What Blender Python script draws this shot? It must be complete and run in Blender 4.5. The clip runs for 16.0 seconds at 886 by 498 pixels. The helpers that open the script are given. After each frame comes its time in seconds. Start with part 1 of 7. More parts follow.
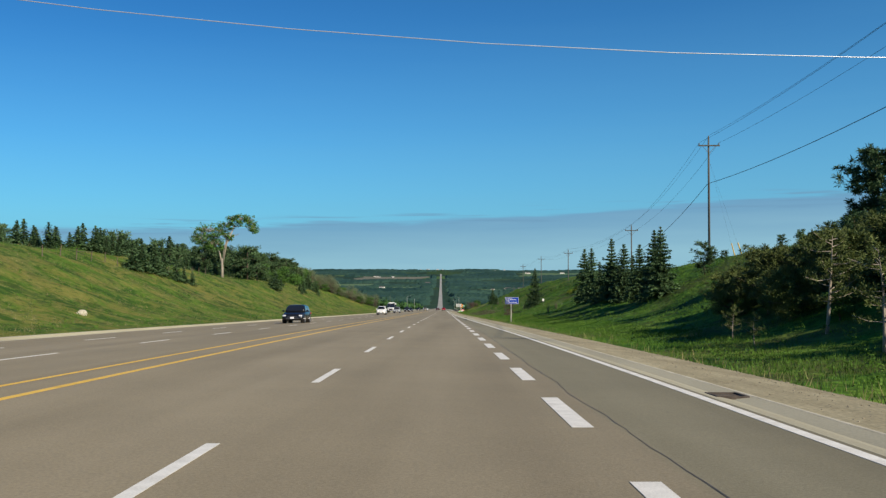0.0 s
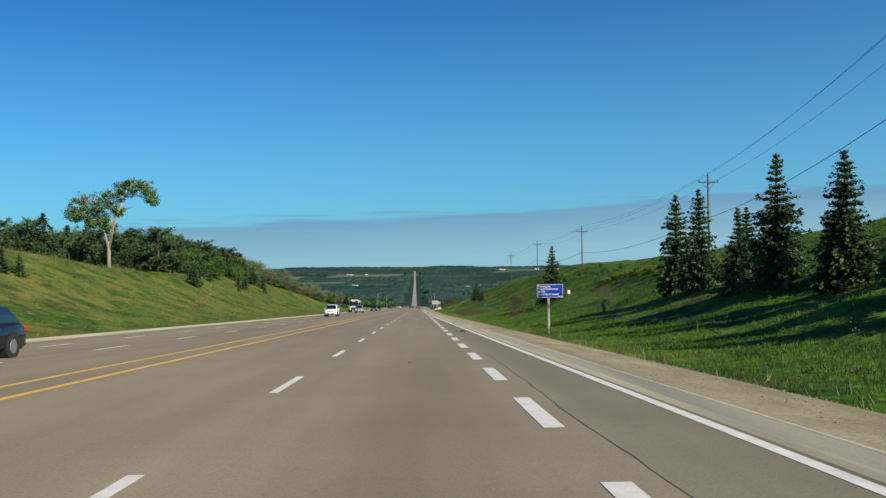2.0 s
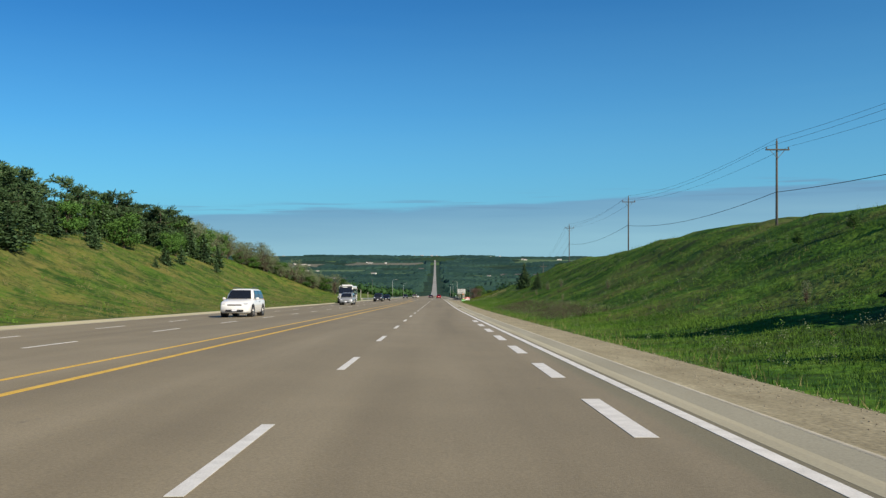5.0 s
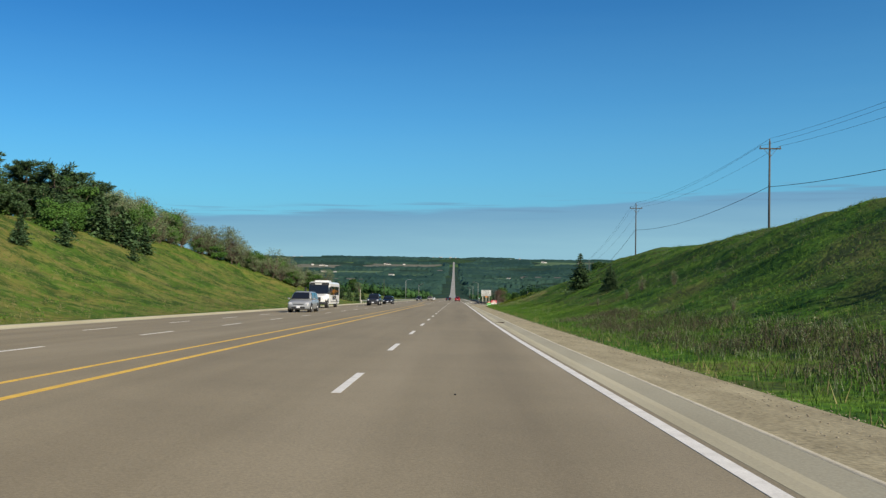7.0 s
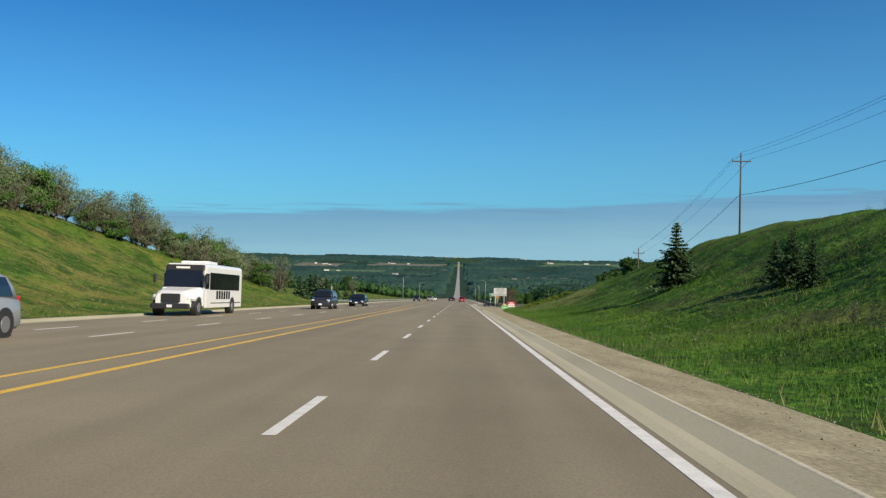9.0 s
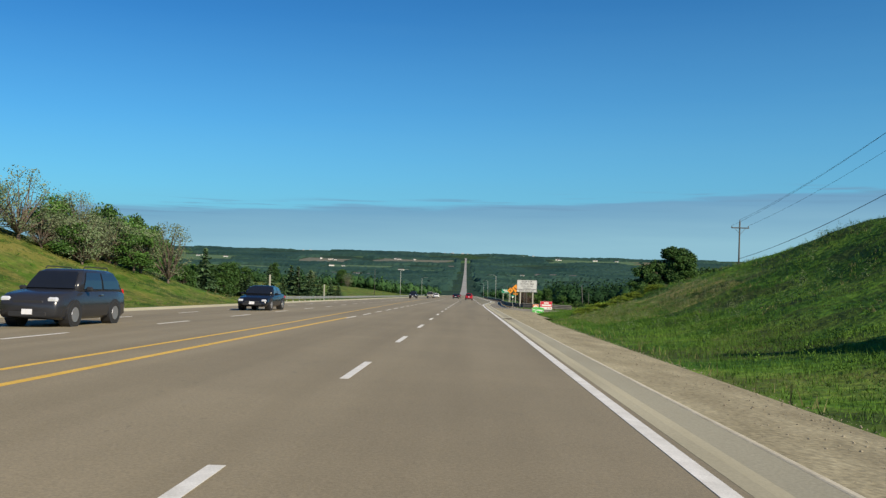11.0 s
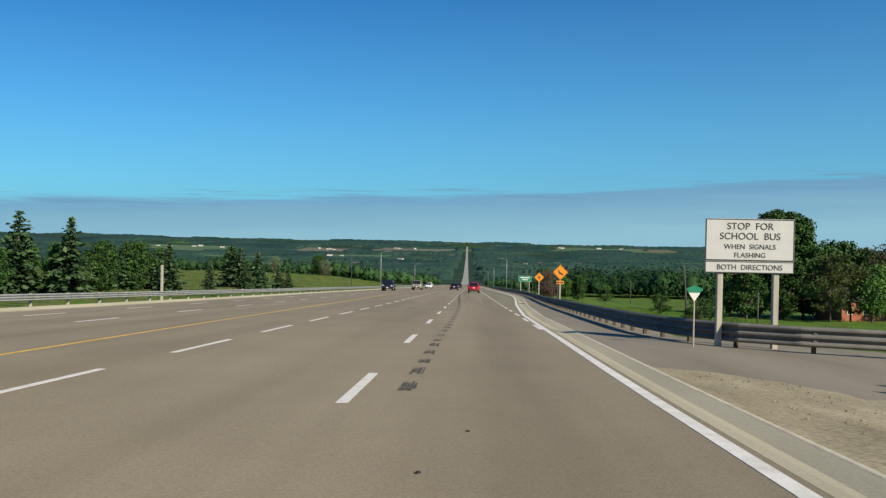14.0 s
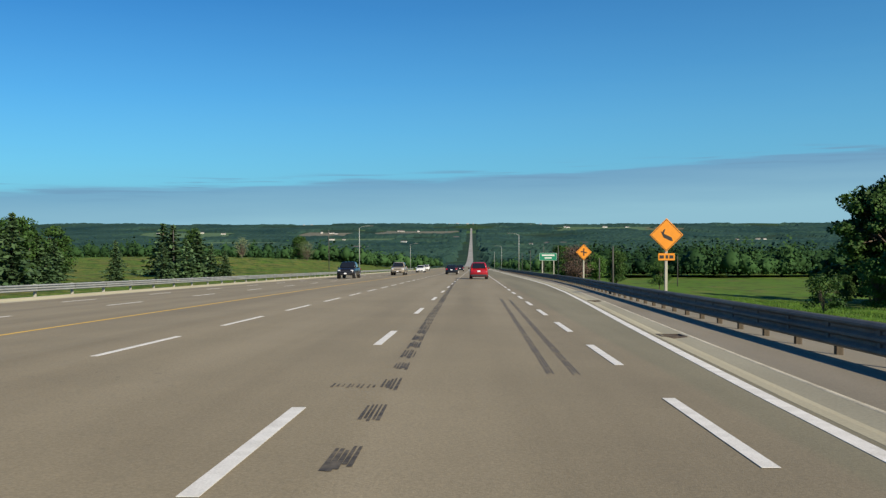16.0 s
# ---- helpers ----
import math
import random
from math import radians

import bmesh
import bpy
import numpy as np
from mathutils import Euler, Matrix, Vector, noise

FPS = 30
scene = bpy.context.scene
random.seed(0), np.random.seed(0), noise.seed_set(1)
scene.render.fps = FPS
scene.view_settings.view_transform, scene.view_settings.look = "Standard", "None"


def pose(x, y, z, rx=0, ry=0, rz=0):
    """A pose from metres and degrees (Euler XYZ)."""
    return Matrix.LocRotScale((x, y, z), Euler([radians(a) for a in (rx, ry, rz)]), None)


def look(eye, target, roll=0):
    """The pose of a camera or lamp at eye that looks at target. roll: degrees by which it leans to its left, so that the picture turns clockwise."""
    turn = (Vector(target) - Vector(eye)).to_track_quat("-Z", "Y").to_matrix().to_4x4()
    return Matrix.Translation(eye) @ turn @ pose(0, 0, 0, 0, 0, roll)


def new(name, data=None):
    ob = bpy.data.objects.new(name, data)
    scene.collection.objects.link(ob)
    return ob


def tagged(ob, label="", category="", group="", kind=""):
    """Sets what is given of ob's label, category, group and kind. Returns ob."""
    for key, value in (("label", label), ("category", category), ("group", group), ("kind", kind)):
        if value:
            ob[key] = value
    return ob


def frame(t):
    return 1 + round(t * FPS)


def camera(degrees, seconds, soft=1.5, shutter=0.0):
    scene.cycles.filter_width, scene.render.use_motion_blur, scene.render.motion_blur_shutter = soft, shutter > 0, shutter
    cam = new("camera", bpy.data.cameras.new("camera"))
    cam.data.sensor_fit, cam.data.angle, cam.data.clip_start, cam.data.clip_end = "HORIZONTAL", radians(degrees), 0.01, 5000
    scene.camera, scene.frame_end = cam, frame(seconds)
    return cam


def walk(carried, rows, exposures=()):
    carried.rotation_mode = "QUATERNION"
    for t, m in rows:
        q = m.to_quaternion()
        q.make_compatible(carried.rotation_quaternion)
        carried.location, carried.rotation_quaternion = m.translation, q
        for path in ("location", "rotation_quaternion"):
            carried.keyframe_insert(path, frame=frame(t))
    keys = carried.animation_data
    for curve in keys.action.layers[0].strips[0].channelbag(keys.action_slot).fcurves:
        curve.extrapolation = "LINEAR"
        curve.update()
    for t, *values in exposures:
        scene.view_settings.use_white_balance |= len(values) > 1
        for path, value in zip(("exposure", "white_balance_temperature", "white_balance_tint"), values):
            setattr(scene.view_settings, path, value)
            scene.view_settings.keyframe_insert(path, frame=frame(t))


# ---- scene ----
cam = camera(56.24, 16.0, soft=1.35)
# seconds, x, y, z, yaw, pitch, roll
PATH = [
    (0.0, 2.13, 0.0, 1.28, 0.05, 1.25, 0.05),
    (0.5, 2.25, 11.63, 0.74, -0.61, 1.23, 0.18),
    (1.0, 2.28, 23.33, 0.2, -0.97, 1.23, 0.3),
    (1.5, 2.25, 34.73, -0.35, -1.2, 1.11, 0.5),
    (2.0, 2.19, 46.19, -0.9, -1.75, 1.05, 0.7),
    (2.5, 2.09, 57.85, -1.48, -1.75, 0.82, 0.5),
    (3.0, 1.99, 69.58, -2.07, -1.63, 0.82, 0.3),
    (3.5, 1.89, 81.24, -2.65, -0.61, 0.86, 0.2),
    (4.0, 1.8, 92.96, -3.24, -0.54, 0.61, 0.1),
    (4.2, 1.77, 97.69, -3.48, -0.73, 0.35, 0.04),
    (6.5, 1.59, 152.21, -6.21, 0.87, 0.45, -0.65),
    (7.0, 1.6, 164.64, -6.83, 0.95, 0.51, -0.7),
    (7.5, 1.62, 177.1, -7.46, 0.95, 0.51, -0.75),
    (8.0, 1.65, 189.07, -8.06, 1.26, 0.51, -0.82),
    (8.5, 1.69, 201.06, -8.66, 1.38, 0.51, -0.9),
    (9.0, 1.72, 213.24, -9.26, 1.3, 0.51, -1.25),
    (11.5, 1.75, 274.97, -12.3, 1.85, 0.23, -1.6),
    (12.0, 1.71, 287.07, -12.88, 1.85, 0.23, -1.5),
    (12.5, 1.66, 299.95, -13.51, 1.77, -0.33, -1.25),
    (13.0, 1.56, 313.06, -14.14, 1.85, -0.49, -1.25),
    (13.5, 1.44, 325.48, -14.76, 1.88, -0.47, -1.18),
    (14.0, 1.33, 338.02, -15.38, 1.88, -0.47, -1.1),
    (14.5, 1.32, 350.25, -15.99, 1.88, -0.72, -0.8),
    (15.0, 1.34, 362.56, -16.61, 1.96, -1.09, -0.25),
    (15.5, 1.43, 375.15, -17.26, 2.08, -1.21, 0.0),
    (16.0, 1.6, 387.23, -17.89, 2.16, -1.68, 0.2),
]
walk(cam, [(t, pose(x, y, z, 90 + p, r, w)) for t, x, y, z, w, p, r in PATH])

# ---- world, sun ----
SUN = Vector((0.60, -0.59, 0.54)).normalized()
world = bpy.data.worlds.new("sky")
scene.world = world
world.use_nodes = True
wt = world.node_tree
wt.nodes.clear()
sky = wt.nodes.new("ShaderNodeTexSky")
sky.sky_type, sky.sun_disc = "NISHITA", False
sky.sun_elevation = math.asin(SUN.z)
sky.sun_rotation = math.atan2(SUN.x, SUN.y)
sky.altitude, sky.air_density, sky.dust_density, sky.ozone_density = 300, 1.0, 0.2, 4.0
# thin grey cloud sheets low over the horizon, all the way round
wc = wt.nodes.new("ShaderNodeTexCoord")
wsep = wt.nodes.new("ShaderNodeSeparateXYZ")
wt.links.new(wc.outputs["Generated"], wsep.inputs[0])
wmap = wt.nodes.new("ShaderNodeMapping")
wmap.inputs["Scale"].default_value = (5.0, 5.0, 70.0)
wt.links.new(wc.outputs["Generated"], wmap.inputs["Vector"])
wn = wt.nodes.new("ShaderNodeTexNoise")
wn.inputs["Scale"].default_value, wn.inputs["Detail"].default_value = 1.0, 5.0
wt.links.new(wmap.outputs[0], wn.inputs["Vector"])
wadd = wt.nodes.new("ShaderNodeMath")
wadd.operation = "MULTIPLY_ADD"
wadd.inputs[1].default_value, wadd.inputs[2].default_value = 0.026, -0.013
wt.links.new(wn.outputs["Fac"], wadd.inputs[0])
wz = wt.nodes.new("ShaderNodeMath")
wz.operation = "ADD"
wt.links.new(wsep.outputs["Z"], wz.inputs[0])
wslant = wt.nodes.new("ShaderNodeMath")
wslant.operation = "MULTIPLY_ADD"
wslant.inputs[1].default_value = -0.045
wt.links.new(wsep.outputs["X"], wslant.inputs[0])
wt.links.new(wadd.outputs[0], wslant.inputs[2])
wt.links.new(wslant.outputs[0], wz.inputs[1])
wr = wt.nodes.new("ShaderNodeValToRGB")
wr.color_ramp.elements[0].position, wr.color_ramp.elements[0].color = 0.0, (0.93, 0.93, 0.93, 1)
wr.color_ramp.elements[1].position, wr.color_ramp.elements[1].color = 1.0, (0.0, 0.0, 0.0, 1)
for pos, v in ((0.03, 0.92), (0.050, 0.90), (0.0570, 0.88), (0.0592, 0.62), (0.10, 0.47), (0.17, 0.25), (0.28, 0.08), (0.45, 0.0)):
    e = wr.color_ramp.elements.new(pos)
    e.color = (v, v, v, 1)
wt.links.new(wz.outputs[0], wr.inputs["Fac"])
# the sheet is violet-grey along its upper edge and pales towards the horizon
wcf = wt.nodes.new("ShaderNodeMapRange")
wcf.inputs["From Min"].default_value, wcf.inputs["From Max"].default_value = 0.005, 0.055
wt.links.new(wz.outputs[0], wcf.inputs["Value"])
wcl = wt.nodes.new("ShaderNodeMix")
wcl.data_type = "RGBA"
wcl.inputs["A"].default_value = (2.35, 4.2, 5.2, 1)
wcl.inputs["B"].default_value = (1.42, 2.85, 4.3, 1)
wt.links.new(wcf.outputs[0], wcl.inputs["Factor"])
wmix = wt.nodes.new("ShaderNodeMix")
wmix.data_type = "RGBA"
wt.links.new(wr.outputs["Color"], wmix.inputs["Factor"])
# a deep, saturated blue for the clear sky
hs = wt.nodes.new("ShaderNodeHueSaturation")
hs.inputs["Saturation"].default_value, hs.inputs["Hue"].default_value = 1.05, 0.5
wt.links.new(sky.outputs[0], hs.inputs["Color"])
tint = wt.nodes.new("ShaderNodeMix")
tint.data_type, tint.blend_type = "RGBA", "MULTIPLY"
tint.inputs["Factor"].default_value = 1.0
tint.inputs["B"].default_value = (0.25, 0.73, 0.96, 1)
wt.links.new(hs.outputs[0], tint.inputs["A"])
# deeper blue higher up
wdz = wt.nodes.new("ShaderNodeMapRange")
wdz.inputs["From Min"].default_value, wdz.inputs["From Max"].default_value = 0.06, 0.36
wt.links.new(wsep.outputs["Z"], wdz.inputs["Value"])
deep = wt.nodes.new("ShaderNodeMix")
deep.data_type, deep.blend_type = "RGBA", "MULTIPLY"
wdx = wt.nodes.new("ShaderNodeMapRange")
wdx.inputs["From Min"].default_value, wdx.inputs["From Max"].default_value = 0.45, -0.5
wdx.inputs["To Min"].default_value, wdx.inputs["To Max"].default_value = 0.45, 1.0
wt.links.new(wsep.outputs["X"], wdx.inputs["Value"])
wdm = wt.nodes.new("ShaderNodeMath")
wdm.operation = "MULTIPLY"
wt.links.new(wdz.outputs[0], wdm.inputs[0])
wt.links.new(wdx.outputs[0], wdm.inputs[1])
wt.links.new(wdm.outputs[0], deep.inputs["Factor"])
wt.links.new(tint.outputs["Result"], deep.inputs["A"])
deep.inputs["B"].default_value = (0.35, 0.62, 0.80, 1)
wt.links.new(deep.outputs["Result"], wmix.inputs["A"])
# clear, hazy air above the sheet
wcg = wt.nodes.new("ShaderNodeMapRange")
wcg.inputs["From Min"].default_value, wcg.inputs["From Max"].default_value = 0.0568, 0.0594
wt.links.new(wz.outputs[0], wcg.inputs["Value"])
wcm = wt.nodes.new("ShaderNodeMix")
wcm.data_type = "RGBA"
wt.links.new(wcg.outputs[0], wcm.inputs["Factor"])
wt.links.new(wcl.outputs["Result"], wcm.inputs["A"])
wcm.inputs["B"].default_value = (1.42, 3.65, 5.2, 1)
wt.links.new(wcm.outputs["Result"], wmix.inputs["B"])
# torn wisps along and just above the sheet's edge
wm2 = wt.nodes.new("ShaderNodeMapping")
wm2.inputs["Scale"].default_value, wm2.inputs["Location"].default_value = (9.0, 9.0, 240.0), (2.3, 0.4, 1.1)
wt.links.new(wc.outputs["Generated"], wm2.inputs["Vector"])
wn2 = wt.nodes.new("ShaderNodeTexNoise")
wn2.inputs["Scale"].default_value, wn2.inputs["Detail"].default_value = 1.0, 6.0
wt.links.new(wm2.outputs[0], wn2.inputs["Vector"])
wth = wt.nodes.new("ShaderNodeMapRange")
wth.inputs["From Min"].default_value, wth.inputs["From Max"].default_value, wth.inputs["To Max"].default_value = 0.53, 0.66, 0.75
wt.links.new(wn2.outputs["Fac"], wth.inputs["Value"])
wband = wt.nodes.new("ShaderNodeValToRGB")
wband.color_ramp.elements[0].position, wband.color_ramp.elements[0].color = 0.045, (0, 0, 0, 1)
wband.color_ramp.elements[1].position, wband.color_ramp.elements[1].color = 0.071, (0, 0, 0, 1)
for pos, v in ((0.052, 0.7), (0.0625, 1.0)):
    e = wband.color_ramp.elements.new(pos)
    e.color = (v, v, v, 1)
wt.links.new(wz.outputs[0], wband.inputs["Fac"])
wmul = wt.nodes.new("ShaderNodeMath")
wmul.operation = "MULTIPLY"
wt.links.new(wth.outputs[0], wmul.inputs[0])
wt.links.new(wband.outputs["Color"], wmul.inputs[1])
wisp = wt.nodes.new("ShaderNodeMix")
wisp.data_type = "RGBA"
wt.links.new(wmul.outputs[0], wisp.inputs["Factor"])
wt.links.new(wmix.outputs["Result"], wisp.inputs["A"])
wisp.inputs["B"].default_value = (1.3, 2.65, 4.0, 1)
wb = wt.nodes.new("ShaderNodeBackground")
wb.inputs["Strength"].default_value = 0.10
wt.links.new(wisp.outputs["Result"], wb.inputs["Color"])
wo = wt.nodes.new("ShaderNodeOutputWorld")
wt.links.new(wb.outputs[0], wo.inputs["Surface"])
lamp = bpy.data.lights.new("sun", "SUN")
lamp.energy, lamp.angle, lamp.color = 5.0, radians(0.53), (1.0, 0.88, 0.69)
sun = new("sun", lamp)
sun.matrix_world = look(SUN * 100, (0, 0, 0))
scene.view_settings.exposure = 0.3

# ---- materials ----
def mat(name, stops, scale=1.0, rough=0.8, metal=0.0, bump=0.0, bump_scale=20.0, detail=6.0, stretch=(1, 1, 1), vary=0.0, fine=0.0, coat=0.0, spec=0.5):
    """Noise-driven colour between the given stops, a finer grain, a bump; vary: spread from piece to piece."""
    m = bpy.data.materials.new(name)
    m.use_nodes = True
    t = m.node_tree
    b = t.nodes["Principled BSDF"]
    b.inputs["Roughness"].default_value, b.inputs["Metallic"].default_value = rough, metal
    b.inputs["Coat Weight"].default_value = coat
    b.inputs["Specular IOR Level"].default_value = spec
    co = t.nodes.new("ShaderNodeTexCoord")
    mp = t.nodes.new("ShaderNodeMapping")
    mp.inputs["Scale"].default_value = stretch
    t.links.new(co.outputs["Object"], mp.inputs["Vector"])
    n = t.nodes.new("ShaderNodeTexNoise")
    n.inputs["Scale"].default_value, n.inputs["Detail"].default_value = scale, detail
    t.links.new(mp.outputs[0], n.inputs["Vector"])
    r = t.nodes.new("ShaderNodeValToRGB")
    while len(r.color_ramp.elements) < len(stops):
        r.color_ramp.elements.new(0.5)
    for e, (p, c) in zip(r.color_ramp.elements, stops):
        e.position, e.color = p, (*c, 1)
    t.links.new(n.outputs["Fac"], r.inputs["Fac"])
    col = r.outputs["Color"]
    if fine:
        n2 = t.nodes.new("ShaderNodeTexNoise")
        n2.inputs["Scale"].default_value, n2.inputs["Detail"].default_value = bump_scale, 3.0
        t.links.new(co.outputs["Object"], n2.inputs["Vector"])
        mr = t.nodes.new("ShaderNodeMapRange")
        mr.inputs["From Min"].default_value, mr.inputs["From Max"].default_value = 0.25, 0.75
        mr.inputs["To Min"].default_value, mr.inputs["To Max"].default_value = 1 - fine, 1 + fine
        t.links.new(n2.outputs["Fac"], mr.inputs["Value"])
        mx = t.nodes.new("ShaderNodeMix")
        mx.data_type, mx.blend_type = "RGBA", "MULTIPLY"
        mx.inputs["Factor"].default_value = 1.0
        t.links.new(col, mx.inputs["A"])
        t.links.new(mr.outputs[0], mx.inputs["B"])
        col = mx.outputs["Result"]
    if vary:
        g = t.nodes.new("ShaderNodeNewGeometry")
        oi = t.nodes.new("ShaderNodeObjectInfo")
        ad = t.nodes.new("ShaderNodeMath")
        ad.operation = "ADD"
        t.links.new(g.outputs["Random Per Island"], ad.inputs[0])
        t.links.new(oi.outputs["Random"], ad.inputs[1])
        mr = t.nodes.new("ShaderNodeMapRange")
        mr.inputs["From Max"].default_value = 2.0
        mr.inputs["To Min"].default_value, mr.inputs["To Max"].default_value = 1 - vary, 1 + vary
        t.links.new(ad.outputs[0], mr.inputs["Value"])
        mx = t.nodes.new("ShaderNodeMix")
        mx.data_type, mx.blend_type = "RGBA", "MULTIPLY"
        mx.inputs["Factor"].default_value = 1.0
        t.links.new(col, mx.inputs["A"])
        t.links.new(mr.outputs[0], mx.inputs["B"])
        col = mx.outputs["Result"]
    t.links.new(col, b.inputs["Base Color"])
    if bump:
        n3 = t.nodes.new("ShaderNodeTexNoise")
        n3.inputs["Scale"].default_value, n3.inputs["Detail"].default_value = bump_scale, 4.0
        t.links.new(co.outputs["Object"], n3.inputs["Vector"])
        bp = t.nodes.new("ShaderNodeBump")
        bp.inputs["Strength"].default_value, bp.inputs["Distance"].default_value = bump, 0.02
        t.links.new(n3.outputs["Fac"], bp.inputs["Height"])
        t.links.new(bp.outputs[0], b.inputs["Normal"])
    return m


def plain(name, c, rough=0.6, metal=0.0, coat=0.0, vary=0.06):
    d = tuple(v * (1 - vary) for v in c)
    u = tuple(min(1, v * (1 + vary)) for v in c)
    return mat(name, ((0.3, d), (0.7, u)), 3.0, rough, metal, coat=coat)




def asphalt_material():
    """Worn asphalt: long wheel-track bands, broad blotches, pitted scuffed patches and fine aggregate; the outer lane is a smoother, greyer mix."""
    m = mat("worn_asphalt", ((0.32, (0.172, 0.145, 0.094)), (0.5, (0.200, 0.170, 0.111)), (0.68, (0.228, 0.195, 0.131))), 0.5, 0.8, bump=0.25, bump_scale=70, stretch=(1.5, 0.03, 1), spec=0.35)
    t = m.node_tree
    b = t.nodes["Principled BSDF"]
    b.inputs["Diffuse Roughness"].default_value = 0.25
    col = b.inputs["Base Color"].links[0].from_socket
    co = t.nodes.new("ShaderNodeTexCoord")

    def tone(col, value, lo, hi, a, z):
        mr = t.nodes.new("ShaderNodeMapRange")
        mr.inputs["From Min"].default_value, mr.inputs["From Max"].default_value = lo, hi
        mr.inputs["To Min"].default_value, mr.inputs["To Max"].default_value = a, z
        t.links.new(value, mr.inputs["Value"])
        mx = t.nodes.new("ShaderNodeMix")
        mx.data_type, mx.blend_type = "RGBA", "MULTIPLY"
        mx.inputs["Factor"].default_value = 1.0
        t.links.new(col, mx.inputs["A"])
        t.links.new(mr.outputs[0], mx.inputs["B"])
        return mx.outputs["Result"]

    def grain(scale, detail, rough, stretch=(1, 1, 1)):
        mp = t.nodes.new("ShaderNodeMapping")
        mp.inputs["Scale"].default_value = stretch
        t.links.new(co.outputs["Object"], mp.inputs["Vector"])
        n = t.nodes.new("ShaderNodeTexNoise")
        n.inputs["Scale"].default_value, n.inputs["Detail"].default_value, n.inputs["Roughness"].default_value = scale, detail, rough
        t.links.new(mp.outputs[0], n.inputs["Vector"])
        return n.outputs["Fac"]

    col = tone(col, grain(0.35, 6.0, 0.6), 0.3, 0.7, 0.92, 1.07)
    # aggregate
    col = tone(col, grain(38.0, 2.0, 0.6), 0.3, 0.7, 0.84, 1.15)
    # pits, thick only inside scuffed patches
    pits, patch = grain(6.5, 5.0, 0.75, (1.0, 0.6, 1.0)), grain(0.22, 4.0, 0.6, (1.6, 0.6, 1.0))
    mr = t.nodes.new("ShaderNodeMapRange")
    mr.inputs["From Min"].default_value, mr.inputs["From Max"].default_value = 0.5, 0.68
    t.links.new(patch, mr.inputs["Value"])
    pr = t.nodes.new("ShaderNodeMapRange")
    pr.inputs["From Min"].default_value, pr.inputs["From Max"].default_value, pr.inputs["To Max"].default_value = 0.60, 0.70, 0.6
    t.links.new(pits, pr.inputs["Value"])
    mu = t.nodes.new("ShaderNodeMath")
    mu.operation = "MULTIPLY"
    t.links.new(mr.outputs[0], mu.inputs[0])
    t.links.new(pr.outputs[0], mu.inputs[1])
    mx = t.nodes.new("ShaderNodeMix")
    mx.data_type = "RGBA"
    t.links.new(mu.outputs[0], mx.inputs["Factor"])
    t.links.new(col, mx.inputs["A"])
    mx.inputs["B"].default_value = (0.075, 0.064, 0.05, 1)
    col = mx.outputs["Result"]
    # the outer lane was laid later
    sx = t.nodes.new("ShaderNodeSeparateXYZ")
    t.links.new(co.outputs["Object"], sx.inputs[0])
    ol = t.nodes.new("ShaderNodeMapRange")
    ol.inputs["From Min"].default_value, ol.inputs["From Max"].default_value, ol.inputs["To Max"].default_value = 4.0, 4.15, 1.0
    t.links.new(sx.outputs["X"], ol.inputs["Value"])
    lane = t.nodes.new("ShaderNodeMix")
    lane.data_type, lane.blend_type = "RGBA", "MULTIPLY"
    t.links.new(ol.outputs[0], lane.inputs["Factor"])
    t.links.new(col, lane.inputs["A"])
    lane.inputs["B"].default_value = (0.88, 0.94, 0.93, 1)
    t.links.new(lane.outputs["Result"], b.inputs["Base Color"])
    return m


M_ASPHALT = asphalt_material()
# paler and greyer than the near asphalt, with distance haze put into the colour
M_FARROAD = mat("haze_pale_far_asphalt", ((0.3, (0.19, 0.185, 0.17)), (0.7, (0.25, 0.245, 0.225))), 0.02, 0.9)
M_LIP = mat("pale_concrete_lip", ((0.3, (0.37, 0.34, 0.26)), (0.7, (0.5, 0.465, 0.365))), 2.5, 0.9, bump=0.2, bump_scale=30, fine=0.15, spec=0.3)
M_CONCRETE = mat("gutter_concrete", ((0.3, (0.275, 0.256, 0.182)), (0.7, (0.35, 0.327, 0.238))), 0.8, 0.9, bump=0.15, bump_scale=30, stretch=(1, 0.2, 1), fine=0.12, spec=0.3)
M_CONCRETE2 = mat("stained_concrete", ((0.3, (0.262, 0.246, 0.180)), (0.7, (0.33, 0.312, 0.232))), 0.7, 0.9, bump=0.15, bump_scale=30, stretch=(1, 0.2, 1), fine=0.12, spec=0.3)
M_GRAVEL = mat("shoulder_gravel", ((0.3, (0.205, 0.18, 0.114)), (0.55, (0.265, 0.236, 0.153)), (0.75, (0.33, 0.297, 0.197))), 1.4, 0.95, bump=0.6, bump_scale=14, stretch=(1, 0.35, 1), fine=0.35, spec=0.2)
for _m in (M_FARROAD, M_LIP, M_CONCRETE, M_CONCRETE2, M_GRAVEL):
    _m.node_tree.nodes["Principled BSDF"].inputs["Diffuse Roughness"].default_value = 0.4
M_WHITE = mat("road_paint_white", ((0.3, (0.6, 0.58, 0.52)), (0.7, (0.78, 0.76, 0.7))), 4.0, 0.7, bump=0.2, bump_scale=50, fine=0.12)
M_YELLOW = mat("road_paint_yellow", ((0.3, (0.6, 0.37, 0.05)), (0.7, (0.75, 0.48, 0.07))), 4.0, 0.7, bump=0.2, bump_scale=50, fine=0.15)
M_TAR = mat("tyre_marks", ((0.35, (0.045, 0.038, 0.03)), (0.7, (0.12, 0.10, 0.07))), 5.0, 0.8, fine=0.3)
